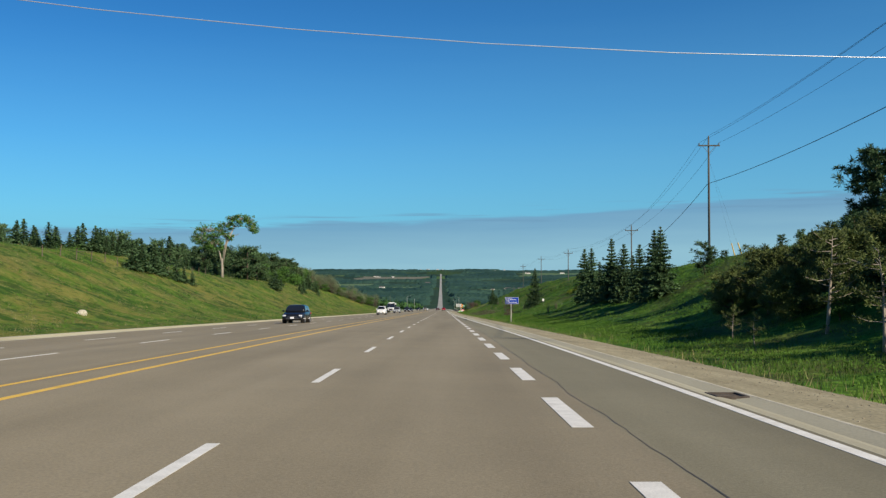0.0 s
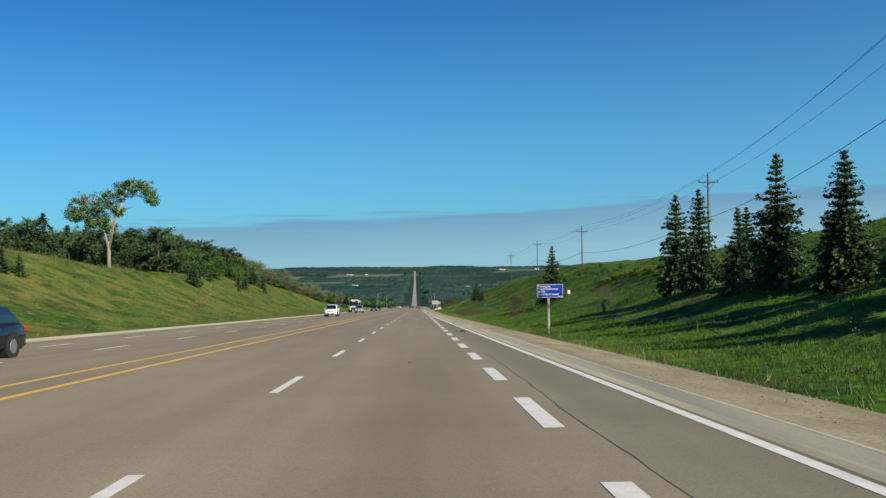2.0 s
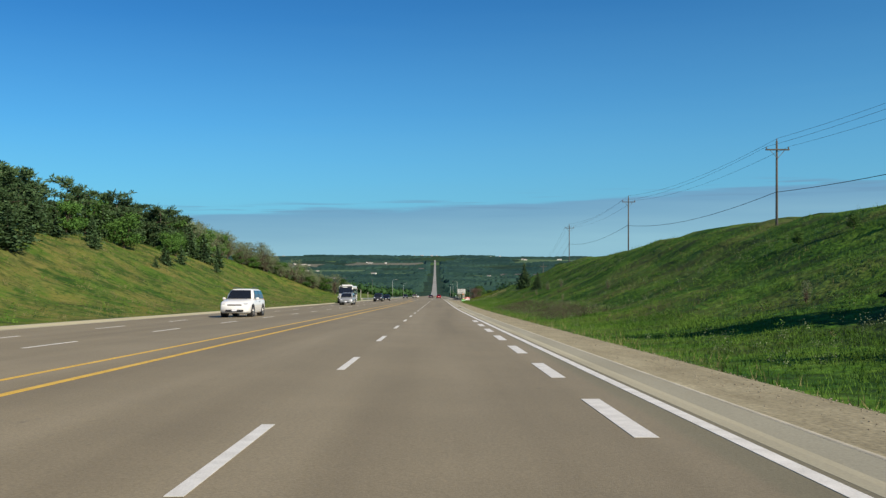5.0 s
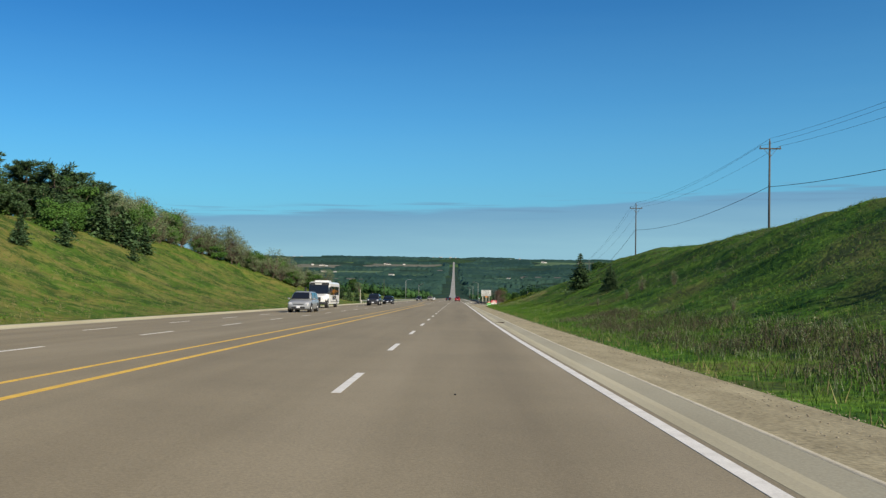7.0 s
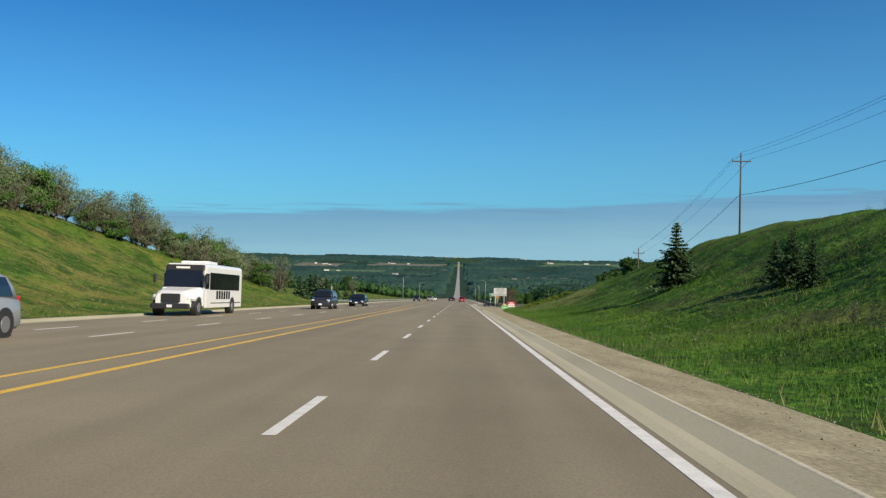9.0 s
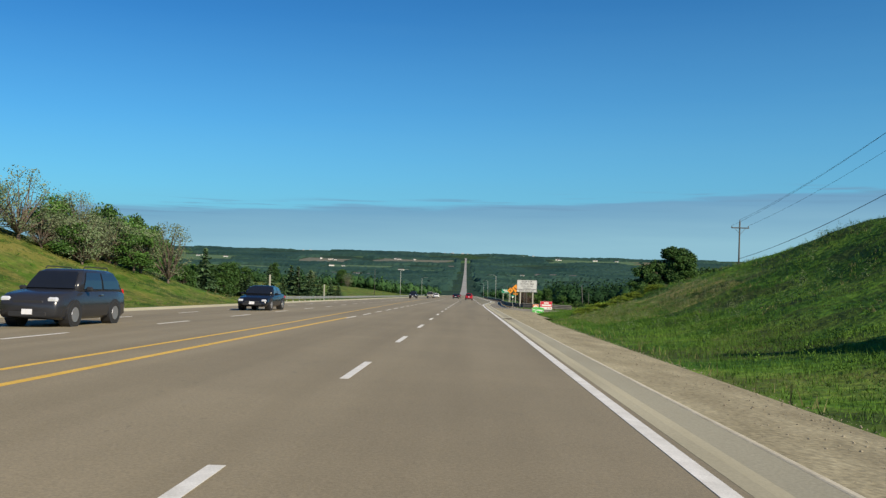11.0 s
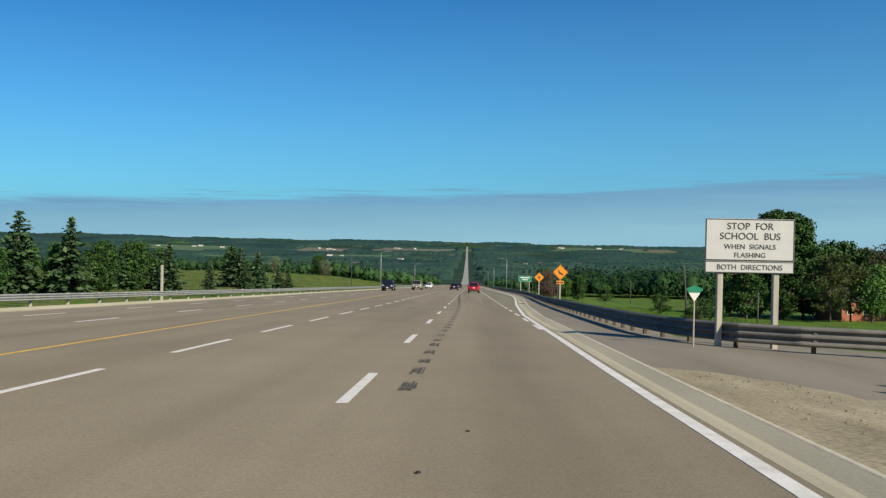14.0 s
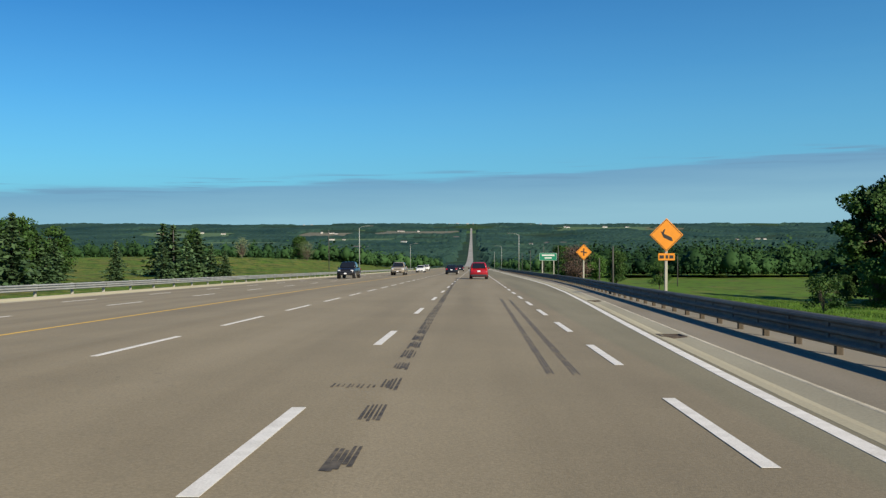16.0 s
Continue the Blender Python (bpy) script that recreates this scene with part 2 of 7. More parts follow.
M_SEAL = mat("crack_seal", ((0.3, (0.045, 0.04, 0.036)), (0.7, (0.09, 0.08, 0.07))), 5.0, 0.7, fine=0.3)
M_BARK = mat("bark", ((0.3, (0.07, 0.05, 0.035)), (0.7, (0.16, 0.125, 0.095))), 3.0, 0.95, bump=0.8, bump_scale=18, stretch=(3, 3, 0.5))
M_BARKPALE = mat("pale_bark", ((0.3, (0.22, 0.19, 0.15)), (0.7, (0.38, 0.33, 0.26))), 3.0, 0.95, bump=0.6, bump_scale=18, stretch=(3, 3, 0.5))


def leafmat(name, dark, light, vary=0.45, spec=0.2, scale=0.6):
    m = mat(name, ((0.3, dark), (0.7, light)), scale, 0.65, vary=vary, spec=spec)
    b = m.node_tree.nodes["Principled BSDF"]
    b.inputs["Subsurface Weight"].default_value = 0.0
    return m


M_SPRUCE = leafmat("spruce_needles", (0.034, 0.070, 0.029), (0.088, 0.148, 0.058), 0.35)
M_PINE = leafmat("pine_needles", (0.050, 0.078, 0.020), (0.130, 0.160, 0.046), 0.4)
M_LEAF = leafmat("maple_leaves", (0.022, 0.058, 0.012), (0.060, 0.125, 0.024))
M_LEAFLIGHT = leafmat("elm_leaves", (0.036, 0.090, 0.016), (0.082, 0.170, 0.030))
M_GREYLEAF = leafmat("sparse_grey_leaves", (0.085, 0.12, 0.055), (0.185, 0.225, 0.12))
M_RUST = leafmat("brown_twigs", (0.05, 0.033, 0.025), (0.12, 0.08, 0.06))
M_BRUSH = leafmat("dead_brush", (0.045, 0.042, 0.024), (0.11, 0.10, 0.06))
M_FLOWER = leafmat("yellow_green_weeds", (0.085, 0.14, 0.014), (0.20, 0.26, 0.022))
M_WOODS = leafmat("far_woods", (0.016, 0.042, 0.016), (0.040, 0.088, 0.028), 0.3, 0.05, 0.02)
# blue in the leaf colour stands in for haze over the distant woods
M_HAZEWOODS = leafmat("haze_blue_far_woods", (0.016, 0.040, 0.034), (0.034, 0.070, 0.052), 0.12, 0.03, 0.004)
M_TUFT = leafmat("grass_blades", (0.034, 0.092, 0.011), (0.100, 0.185, 0.027), 0.35, 0.1, 0.28)
M_DRYTUFT = leafmat("dry_grass_blades", (0.13, 0.13, 0.055), (0.24, 0.22, 0.10), 0.4, 0.1)
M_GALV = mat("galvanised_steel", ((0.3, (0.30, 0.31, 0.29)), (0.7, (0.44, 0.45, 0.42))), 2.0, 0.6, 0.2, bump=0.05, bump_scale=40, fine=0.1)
# dark steel fittings; the right rail's shaded face is painted with it too
M_STEELDARK = mat("weathered_shaded_steel", ((0.3, (0.105, 0.103, 0.092)), (0.7, (0.17, 0.166, 0.148))), 2.0, 0.85, 0.0, fine=0.15)
M_POLE = mat("grey_pole_wood", ((0.3, (0.05, 0.049, 0.043)), (0.7, (0.105, 0.102, 0.09))), 2.0, 0.95, bump=0.5, bump_scale=25, stretch=(4, 4, 0.3))
M_POST = mat("weathered_post_wood", ((0.3, (0.33, 0.32, 0.26)), (0.7, (0.48, 0.46, 0.38))), 2.0, 0.9, bump=0.3, bump_scale=25, stretch=(4, 4, 0.3))
M_WIRE = plain("cable", (0.03, 0.03, 0.035), 0.6)
M_PALEWIRE = plain("bright_aluminium_cable", (0.75, 0.76, 0.78), 0.35, 0.6)
M_BLUESIGN = mat("blue_sign_sheet", ((0.35, (0.008, 0.04, 0.30)), (0.65, (0.012, 0.06, 0.42))), 3.0, 0.6, stretch=(1, 1, 3), spec=0.15)
M_SIGNWHITE = plain("white_sign_sheet", (0.72, 0.72, 0.68), 0.5)
# white sign sheet with the school bus sign's shaded look put into the colour
M_SIGNGREY = plain("shade_greyed_white_sheet", (0.5, 0.51, 0.49), 0.6)
M_BLACK = plain("black_print", (0.02, 0.02, 0.02), 0.6)
M_ORANGE = plain("amber_sign_sheet", (0.75, 0.27, 0.015), 0.5)
M_GREENSIGN = plain("green_sign_sheet", (0.01, 0.22, 0.12), 0.5)
M_RED = plain("red_print", (0.55, 0.02, 0.04), 0.5)
M_LIME = plain("bright_green_print", (0.06, 0.48, 0.06), 0.5)
M_ORANGEPRINT = plain("orange_print", (0.75, 0.2, 0.03), 0.5)
M_GLASS = plain("dark_car_glass", (0.012, 0.014, 0.017), 0.08, 0.0, 0.6)
M_TYRE = plain("tyre_rubber", (0.02, 0.02, 0.02), 0.85)
M_RIM = plain("alloy_rim", (0.5, 0.5, 0.52), 0.3, 0.8)
M_TRIM = plain("black_trim", (0.025, 0.025, 0.027), 0.5)
M_HEAD = plain("headlight_lens", (0.72, 0.74, 0.78), 0.12, 0.3)
M_TAIL = plain("tail_light_lens", (0.5, 0.015, 0.012), 0.2)
M_PLATE = plain("plate", (0.7, 0.71, 0.74), 0.5)
M_CHROME = plain("chrome", (0.7, 0.7, 0.72), 0.15, 1.0)
M_BRICK = mat("red_brick", ((0.35, (0.26, 0.09, 0.05)), (0.65, (0.36, 0.14, 0.08))), 6.0, 0.9, bump=0.4, bump_scale=25, fine=0.2)
M_ROOF = mat("roof_shingle", ((0.3, (0.06, 0.055, 0.055)), (0.7, (0.11, 0.10, 0.095))), 4.0, 0.9, bump=0.4, bump_scale=20)
M_WALL = plain("pale_siding", (0.62, 0.6, 0.55), 0.8)
M_FARWALL = plain("grey_concrete", (0.34, 0.37, 0.39), 0.8)
M_POSTDARK = mat("dark_post_wood", ((0.3, (0.075, 0.06, 0.042)), (0.7, (0.15, 0.122, 0.09))), 2.0, 0.95, bump=0.3, bump_scale=25, stretch=(4, 4, 0.3), spec=0.2)
M_IRON = mat("rusty_grate_iron", ((0.3, (0.05, 0.04, 0.032)), (0.7, (0.12, 0.095, 0.075))), 6.0, 0.8, 0.3, bump=0.4, bump_scale=40)


def paint(name, c, rough=0.25):
    return plain(name, c, rough, 0.0, 0.15, 0.03)

# ---- lie of the land ----
GRADES = ((-600, 2.6), (10, 2.62), (40, 2.8), (66, 2.88), (170, 2.87), (290, 2.78), (350, 2.86), (385, 2.98), (410, 2.86), (900, 2.8), (1050, 2.65), (1900, 0.25), (3200, -0.1), (3700, -1.9), (4650, -3.2), (4860, -2.2), (5000, 0.0))
_y = np.arange(-600, 5001, 1.0)
_g = np.tan(np.radians(np.interp(_y, [a for a, b in GRADES], [b for a, b in GRADES])))
_z = -np.cumsum(_g)
_z -= np.interp(0, _y, _z)


def table(rows, y):
    return np.interp(y, [a for a, b in rows], [b for a, b in rows])


def smooth(a, b, v):
    s = np.clip((v - a) / (b - a), 0, 1)
    return s * s * (3 - 2 * s)


def road_z(y):
    return np.interp(y, _y, _z)


def edge_line(y):
    return table(((-100, 6.4), (15, 6.0), (38, 5.74), (108, 4.73), (167, 3.94), (192, 3.67), (210, 3.6), (350, 3.6), (376, 3.85), (390, 4.42), (397, 4.7), (408, 5.27), (420, 5.92), (432, 6.5), (450, 7.1), (470, 7.3), (1000, 7.3)), y)


def kerb_line(y):
    return table(((-100, -16.0), (320, -16.0), (430, -17.9), (1000, -17.9)), y)


def rail_line(y):
    return table(((361, 7.3), (366, 7.05), (373, 7.1), (392, 7.5), (405, 7.85), (418, 8.3), (450, 9.6), (470, 10.1), (1000, 10.1)), y)


def pave_z(x, y):
    return road_z(y) + 0.0855 - 0.019 * np.abs(np.asarray(x) + 4.5)


def bumps(x, y, s, k=0.0):
    """Smooth unevenness from a few crossed waves of wavelength about s."""
    x, y = np.asarray(x, float) / s, np.asarray(y, float) / s
    return (np.sin(5.1 * x + 2.3 * y + k) + np.sin(-3.3 * x + 4.7 * y + 1.7 + k) + np.sin(7.9 * x - 1.1 * y + 0.4 + 2 * k) * 0.6 + np.sin(2.2 * x + 8.3 * y + 2.9 - k) * 0.6) / 3.2


def slope(q):
    """Rise of a bank from foot (0) to crest (1): nearly straight, the crest rounded."""
    q = 1 - np.log1p(np.exp(np.clip((1 - q) * 9, -40, 40))) / 9
    q = np.clip(q, 0, 1)
    return 0.7 * q ** 2.2 + 0.3 * q * q * (3 - 2 * q)


def bank_top(y):
    """Height of the left bank's crest over the road."""
    return table(((-600, 9.0), (100, 9.2), (130, 10.8), (160, 8.8), (190, 8.3), (225, 10.8), (250, 10.9), (275, 11.1), (295, 13.4), (308, 14.0), (320, 12.6), (333, 5.6), (346, 0.2), (400, -0.4)), y)


def ground_z(x, y):
    x, y = np.broadcast_arrays(np.asarray(x, float), np.asarray(y, float))
    r = road_z(y)
    # left of the road
    u = kerb_line(y) - x
    top = bank_top(y)
    left = -0.35 + top * slope((u - 2.6) / (1.4 + np.abs(top) / 0.40)) + (0.35 * bumps(x, y, 9) + 0.13 * bumps(x, y, 3.8, 0.3)) * smooth(4, 12, u)
    left += table(((345, 0), (485, -1.5), (560, 0.5), (640, 5.0), (760, 5.0), (900, 2), (1000, 0)), y) * smooth(6, 60, u)
    left += 0.012 * np.maximum(u - 40, 0) * smooth(345, 250, y)
    # right of the road
    v = x - edge_line(y) - 3.1
    topr = table(((-600, 6.2), (77, 7.0), (105, 6.8), (130, 7.1), (155, 7.7), (186, 8.8), (212, 10.0), (235, 9.3), (262, 8.4), (298, 10.4), (308, 9.8), (324, 4.6), (346, 0.0), (400, -0.4)), y)
    foot = edge_line(y) + 3.9
    right = -0.42 + topr * slope((x - foot) / (12.2 + np.abs(topr) / table(((-600, 0.43), (140, 0.43), (225, 0.55)), y) - foot)) + (0.3 * bumps(x, y, 8, 1.0) + 0.13 * bumps(x, y, 3.6, 0.7)) * smooth(2, 9, v)
    right -= 1.2 * smooth(2.5, 9, v) * smooth(346, 372, y) + 1.5 * smooth(10, 40, v) * smooth(360, 420, y)
    rel = np.where(u > 0, left, np.where(v > 0, right, -0.42))
    # the far country
    far = smooth(900, 1500, y)
    side = smooth(30, 160, np.abs(x + 4))
    hills = 5.0 * bumps(x, y, 900) + 2.0 * bumps(x, y, 300, 2.0)
    rel = rel + (hills - 1.0) * far * side
    rel = rel + smooth(4200, 4850, y) * (4.0 * bumps(x, 0, 2300, 1.2) + 8 * smooth(300, 2500, -x) - 1.0)
    fade = smooth(1000, 1300, y)
    rel = np.where(side * fade > 0, rel * 1.0, rel)
    return r + rel


def mesh_object(name, verts, faces, material, parent=None, smooth_shade=False):
    me = bpy.data.meshes.new(name)
    me.from_pydata([tuple(map(float, v)) for v in verts], [], [tuple(map(int, f)) for f in faces])
    if smooth_shade:
        me.polygons.foreach_set("use_smooth", [True] * len(me.polygons))
    me.materials.append(material)
    ob = new(name, me)
    if parent is not None:
        ob.parent = parent
    return ob


def grid_faces(nr, nc):
    a = np.arange((nr - 1) * nc).reshape(nr - 1, nc)[:, :-1].ravel()
    return np.stack([a, a + 1, a + nc + 1, a + nc], 1)


# ground sheet material: meadow near by, woods and fields far off
def ground_material():
    m = mat("meadow_and_country", ((0.28, (0.014, 0.046, 0.006)), (0.42, (0.034, 0.092, 0.010)), (0.56, (0.072, 0.155, 0.016)), (0.70, (0.120, 0.185, 0.030))), 0.3, 0.95, bump=1.0, bump_scale=2.4, fine=0.5, spec=0.1)
    for nd in m.node_tree.nodes:
        if nd.type == "BUMP":
            nd.inputs["Distance"].default_value = 0.16
    t = m.node_tree
    b = t.nodes["Principled BSDF"]
    near = b.inputs["Base Color"].links[0].from_socket
    co = t.nodes.new("ShaderNodeTexCoord")
    # the meadow left of the road is drier
    lx = t.nodes.new("ShaderNodeSeparateXYZ")
    t.links.new(co.outputs["Object"], lx.inputs[0])
    lr = t.nodes.new("ShaderNodeMapRange")
    lr.inputs["From Min"].default_value, lr.inputs["From Max"].default_value, lr.inputs["To Max"].default_value = -14.0, -20.0, 0.62
    t.links.new(lx.outputs["X"], lr.inputs["Value"])
    # past the cutting the hay meadows are lush on both sides
    ly = t.nodes.new("ShaderNodeMapRange")
    ly.inputs["From Min"].default_value, ly.inputs["From Max"].default_value, ly.inputs["To Max"].default_value = 345.0, 400.0, 0.7
    t.links.new(lx.outputs["Y"], ly.inputs["Value"])
    lm = t.nodes.new("ShaderNodeMix")
    lm.data_type = "RGBA"
    t.links.new(lr.outputs[0], lm.inputs["Factor"])
    t.links.new(near, lm.inputs["A"])
    lm.inputs["B"].default_value = (0.080, 0.132, 0.018, 1)
    lu = t.nodes.new("ShaderNodeMix")
    lu.data_type = "RGBA"
    t.links.new(ly.outputs[0], lu.inputs["Factor"])
    t.links.new(lm.outputs["Result"], lu.inputs["A"])
    lu.inputs["B"].default_value = (0.098, 0.175, 0.022, 1)
    near = lu.outputs["Result"]
    # dry and dark patches some metres wide
    for scale, lo, hi, tone, most in ((0.11, 0.48, 0.64, (0.16, 0.145, 0.05, 1), 0.8), (0.22, 0.52, 0.62, (0.022, 0.048, 0.010, 1), 0.75)):
        pn = t.nodes.new("ShaderNodeTexNoise")
        pn.inputs["Scale"].default_value, pn.inputs["Detail"].default_value, pn.inputs["Roughness"].default_value = scale, 7.0, 0.65
        t.links.new(co.outputs["Object"], pn.inputs["Vector"])
        pr = t.nodes.new("ShaderNodeMapRange")
        pr.inputs["From Min"].default_value, pr.inputs["From Max"].default_value, pr.inputs["To Max"].default_value = lo, hi, most
        t.links.new(pn.outputs["Fac"], pr.inputs["Value"])
        pm = t.nodes.new("ShaderNodeMix")
        pm.data_type = "RGBA"
        t.links.new(pr.outputs[0], pm.inputs["Factor"])
        t.links.new(near, pm.inputs["A"])
        pm.inputs["B"].default_value = tone
        near = pm.outputs["Result"]
    # straw patches and clumps of lusher grass on the drier left meadow
    for scale, lo, hi, tone, most in ((0.20, 0.47, 0.58, (0.185, 0.165, 0.042, 1), 1.1), (0.33, 0.51, 0.60, (0.024, 0.066, 0.009, 1), 1.35), (1.1, 0.53, 0.62, (0.21, 0.20, 0.06, 1), 0.75), (1.9, 0.55, 0.63, (0.020, 0.052, 0.008, 1), 1.0)):
        pn = t.nodes.new("ShaderNodeTexNoise")
        pn.inputs["Scale"].default_value, pn.inputs["Detail"].default_value, pn.inputs["Roughness"].default_value = scale, 8.0, 0.62
        t.links.new(co.outputs["Object"], pn.inputs["Vector"])
        pr = t.nodes.new("ShaderNodeMapRange")
        pr.inputs["From Min"].default_value, pr.inputs["From Max"].default_value, pr.inputs["To Max"].default_value = lo, hi, most
        t.links.new(pn.outputs["Fac"], pr.inputs["Value"])
        mk = t.nodes.new("ShaderNodeMath")
        mk.operation = "MULTIPLY"
        t.links.new(pr.outputs[0], mk.inputs[0])
        t.links.new(lr.outputs[0], mk.inputs[1])
        pm = t.nodes.new("ShaderNodeMix")
        pm.data_type = "RGBA"
        t.links.new(mk.outputs[0], pm.inputs["Factor"])
        t.links.new(near, pm.inputs["A"])
        pm.inputs["B"].default_value = tone
        near = pm.outputs["Result"]
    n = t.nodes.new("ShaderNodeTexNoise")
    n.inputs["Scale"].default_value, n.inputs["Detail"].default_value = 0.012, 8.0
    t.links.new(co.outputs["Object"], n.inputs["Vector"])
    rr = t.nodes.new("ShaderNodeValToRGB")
    # these far stops lean to blue: distance haze mixed into the ground colour
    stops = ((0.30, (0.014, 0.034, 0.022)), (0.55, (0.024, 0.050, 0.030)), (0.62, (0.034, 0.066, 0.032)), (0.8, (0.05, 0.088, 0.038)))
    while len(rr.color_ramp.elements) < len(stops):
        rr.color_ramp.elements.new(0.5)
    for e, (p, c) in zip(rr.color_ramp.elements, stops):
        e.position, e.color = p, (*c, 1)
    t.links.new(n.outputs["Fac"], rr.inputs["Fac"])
    vo = t.nodes.new("ShaderNodeTexVoronoi")
    vo.inputs["Scale"].default_value = 0.0042
    mp = t.nodes.new("ShaderNodeMapping")
    mp.inputs["Scale"].default_value = (1.0, 0.8, 0.0)
    t.links.new(co.outputs["Object"], mp.inputs["Vector"])
    t.links.new(mp.outputs[0], vo.inputs["Vector"])
    sp = t.nodes.new("ShaderNodeSeparateColor")
    t.links.new(vo.outputs["Color"], sp.inputs[0])
    fr = t.nodes.new("ShaderNodeValToRGB")
    fr.color_ramp.interpolation = "CONSTANT"
    fs = ((0.0, (0.03, 0.06, 0.02)), (0.6, (0.06, 0.115, 0.035)), (0.78, (0.085, 0.135, 0.05)), (0.94, (0.13, 0.125, 0.075)))
    while len(fr.color_ramp.elements) < len(fs):
        fr.color_ramp.elements.new(0.5)
    for e, (p, c) in zip(fr.color_ramp.elements, fs):
        e.position, e.color = p, (*c, 1)
    t.links.new(sp.outputs[0], fr.inputs["Fac"])
    mf = t.nodes.new("ShaderNodeMix")
    mf.data_type = "RGBA"
    gt = t.nodes.new("ShaderNodeMath")
    gt.operation = "GREATER_THAN"
    gt.inputs[1].default_value = 0.78
    t.links.new(sp.outputs[1], gt.inputs[0])
    t.links.new(gt.outputs[0], mf.inputs["Factor"])
    t.links.new(rr.outputs[0], mf.inputs["A"])
    t.links.new(fr.outputs[0], mf.inputs["B"])
    sx = t.nodes.new("ShaderNodeSeparateXYZ")
    t.links.new(co.outputs["Object"], sx.inputs[0])
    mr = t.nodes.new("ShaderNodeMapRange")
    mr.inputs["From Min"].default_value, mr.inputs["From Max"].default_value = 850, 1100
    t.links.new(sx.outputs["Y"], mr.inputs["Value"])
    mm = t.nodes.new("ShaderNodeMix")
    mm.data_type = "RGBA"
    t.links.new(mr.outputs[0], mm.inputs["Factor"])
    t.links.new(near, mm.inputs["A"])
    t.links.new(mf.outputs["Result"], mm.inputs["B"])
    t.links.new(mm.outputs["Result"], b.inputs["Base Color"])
    return m


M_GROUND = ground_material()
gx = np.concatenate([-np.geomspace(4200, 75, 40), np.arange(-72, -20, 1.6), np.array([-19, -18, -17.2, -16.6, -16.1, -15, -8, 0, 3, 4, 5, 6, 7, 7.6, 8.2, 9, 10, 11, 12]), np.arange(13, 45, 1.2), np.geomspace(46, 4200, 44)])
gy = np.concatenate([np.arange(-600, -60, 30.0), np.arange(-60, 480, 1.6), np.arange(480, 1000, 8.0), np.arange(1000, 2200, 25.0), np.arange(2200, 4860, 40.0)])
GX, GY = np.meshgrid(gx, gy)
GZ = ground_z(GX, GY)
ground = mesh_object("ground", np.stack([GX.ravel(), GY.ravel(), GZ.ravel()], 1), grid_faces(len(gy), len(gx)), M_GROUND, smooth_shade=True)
tagged(ground, "grassy embankments, meadows and wooded valley reaching the horizon", "ground", kind="structure")

# ---- small mesh kit ----
class Shape:
    """Collects vertices and faces of one part."""

    def __init__(self):
        self.v, self.f = [], []

    def add(self, verts, faces, m=None):
        k = len(self.v)
        self.v += [tuple(m @ Vector(p)) for p in verts] if m is not None else [tuple(p) for p in verts]
        self.f += [tuple(i + k for i in f) for f in faces]
        return self

    def box(self, c, s, m=None, b=0.0):
        x, y, z = s[0] / 2, s[1] / 2, s[2] / 2
        if b <= 0:
            vs = [(c[0] + i * x, c[1] + j * y, c[2] + k * z) for i in (-1, 1) for j in (-1, 1) for k in (-1, 1)]
            fs = [(0, 1, 3, 2), (4, 6, 7, 5), (0, 4, 5, 1), (2, 3, 7, 6), (0, 2, 6, 4), (1, 5, 7, 3)]
            return self.add(vs, fs, m)
        ring = [(-x + b, -y), (x - b, -y), (x, -y + b), (x, y - b), (x - b, y), (-x + b, y), (-x, y - b), (-x, -y + b)]
        q = 1 - b / max(x, y)
        rows = [[(px * q, py * q, -z) for px, py in ring], [(px, py, -z + b) for px, py in ring], [(px, py, z - b) for px, py in ring], [(px * q, py * q, z) for px, py in ring]]
        vs = [(c[0] + a, c[1] + d, c[2] + e) for r in rows for a, d, e in r]
        fs = [(r * 8 + i, r * 8 + (i + 1) % 8, r * 8 + 8 + (i + 1) % 8, r * 8 + 8 + i) for r in range(3) for i in range(8)]
        return self.add(vs, fs + [tuple(range(7, -1, -1)), tuple(range(24, 32))], m)

    def tube(self, pts, radii, n=8, cap=True, m=None):
        pts = [Vector(p) for p in pts]
        vs, fs = [], []
        for i, p in enumerate(pts):
            d = (pts[min(i + 1, len(pts) - 1)] - pts[max(i - 1, 0)]).normalized()
            a = d.orthogonal().normalized() if abs(d.z) < 0.99 else Vector((1, 0, 0))
            if abs(d.z) < 0.99:
                a = Vector((0, 0, 1)).cross(d).normalized()
            e = d.cross(a)
            r = radii[i] if hasattr(radii, "__len__") else radii
            vs += [tuple(p + r * (math.cos(2 * math.pi * k / n) * a + math.sin(2 * math.pi * k / n) * e)) for k in range(n)]
        for i in range(len(pts) - 1):
            fs += [(i * n + k, i * n + (k + 1) % n, i * n + n + (k + 1) % n, i * n + n + k) for k in range(n)]
        if cap:
            fs += [tuple(range(n - 1, -1, -1)), tuple(range((len(pts) - 1) * n, len(pts) * n))]
        return self.add(vs, fs, m)

    def loft(self, rings, cap=True, m=None):
        n = len(rings[0])
        vs = [p for r in rings for p in r]
        fs = [(i * n + k, i * n + (k + 1) % n, i * n + n + (k + 1) % n, i * n + n + k) for i in range(len(rings) - 1) for k in range(n)]
        if cap:
            fs += [tuple(range(n - 1, -1, -1)), tuple(range((len(rings) - 1) * n, len(rings) * n))]
        return self.add(vs, fs, m)

    def mesh(self, name, material, shade=False):
        me = bpy.data.meshes.new(name)
        me.from_pydata(self.v, [], self.f)
        me.materials.append(material)
        if shade:
            me.polygons.foreach_set("use_smooth", [True] * len(me.polygons))
        me.update()
        return me


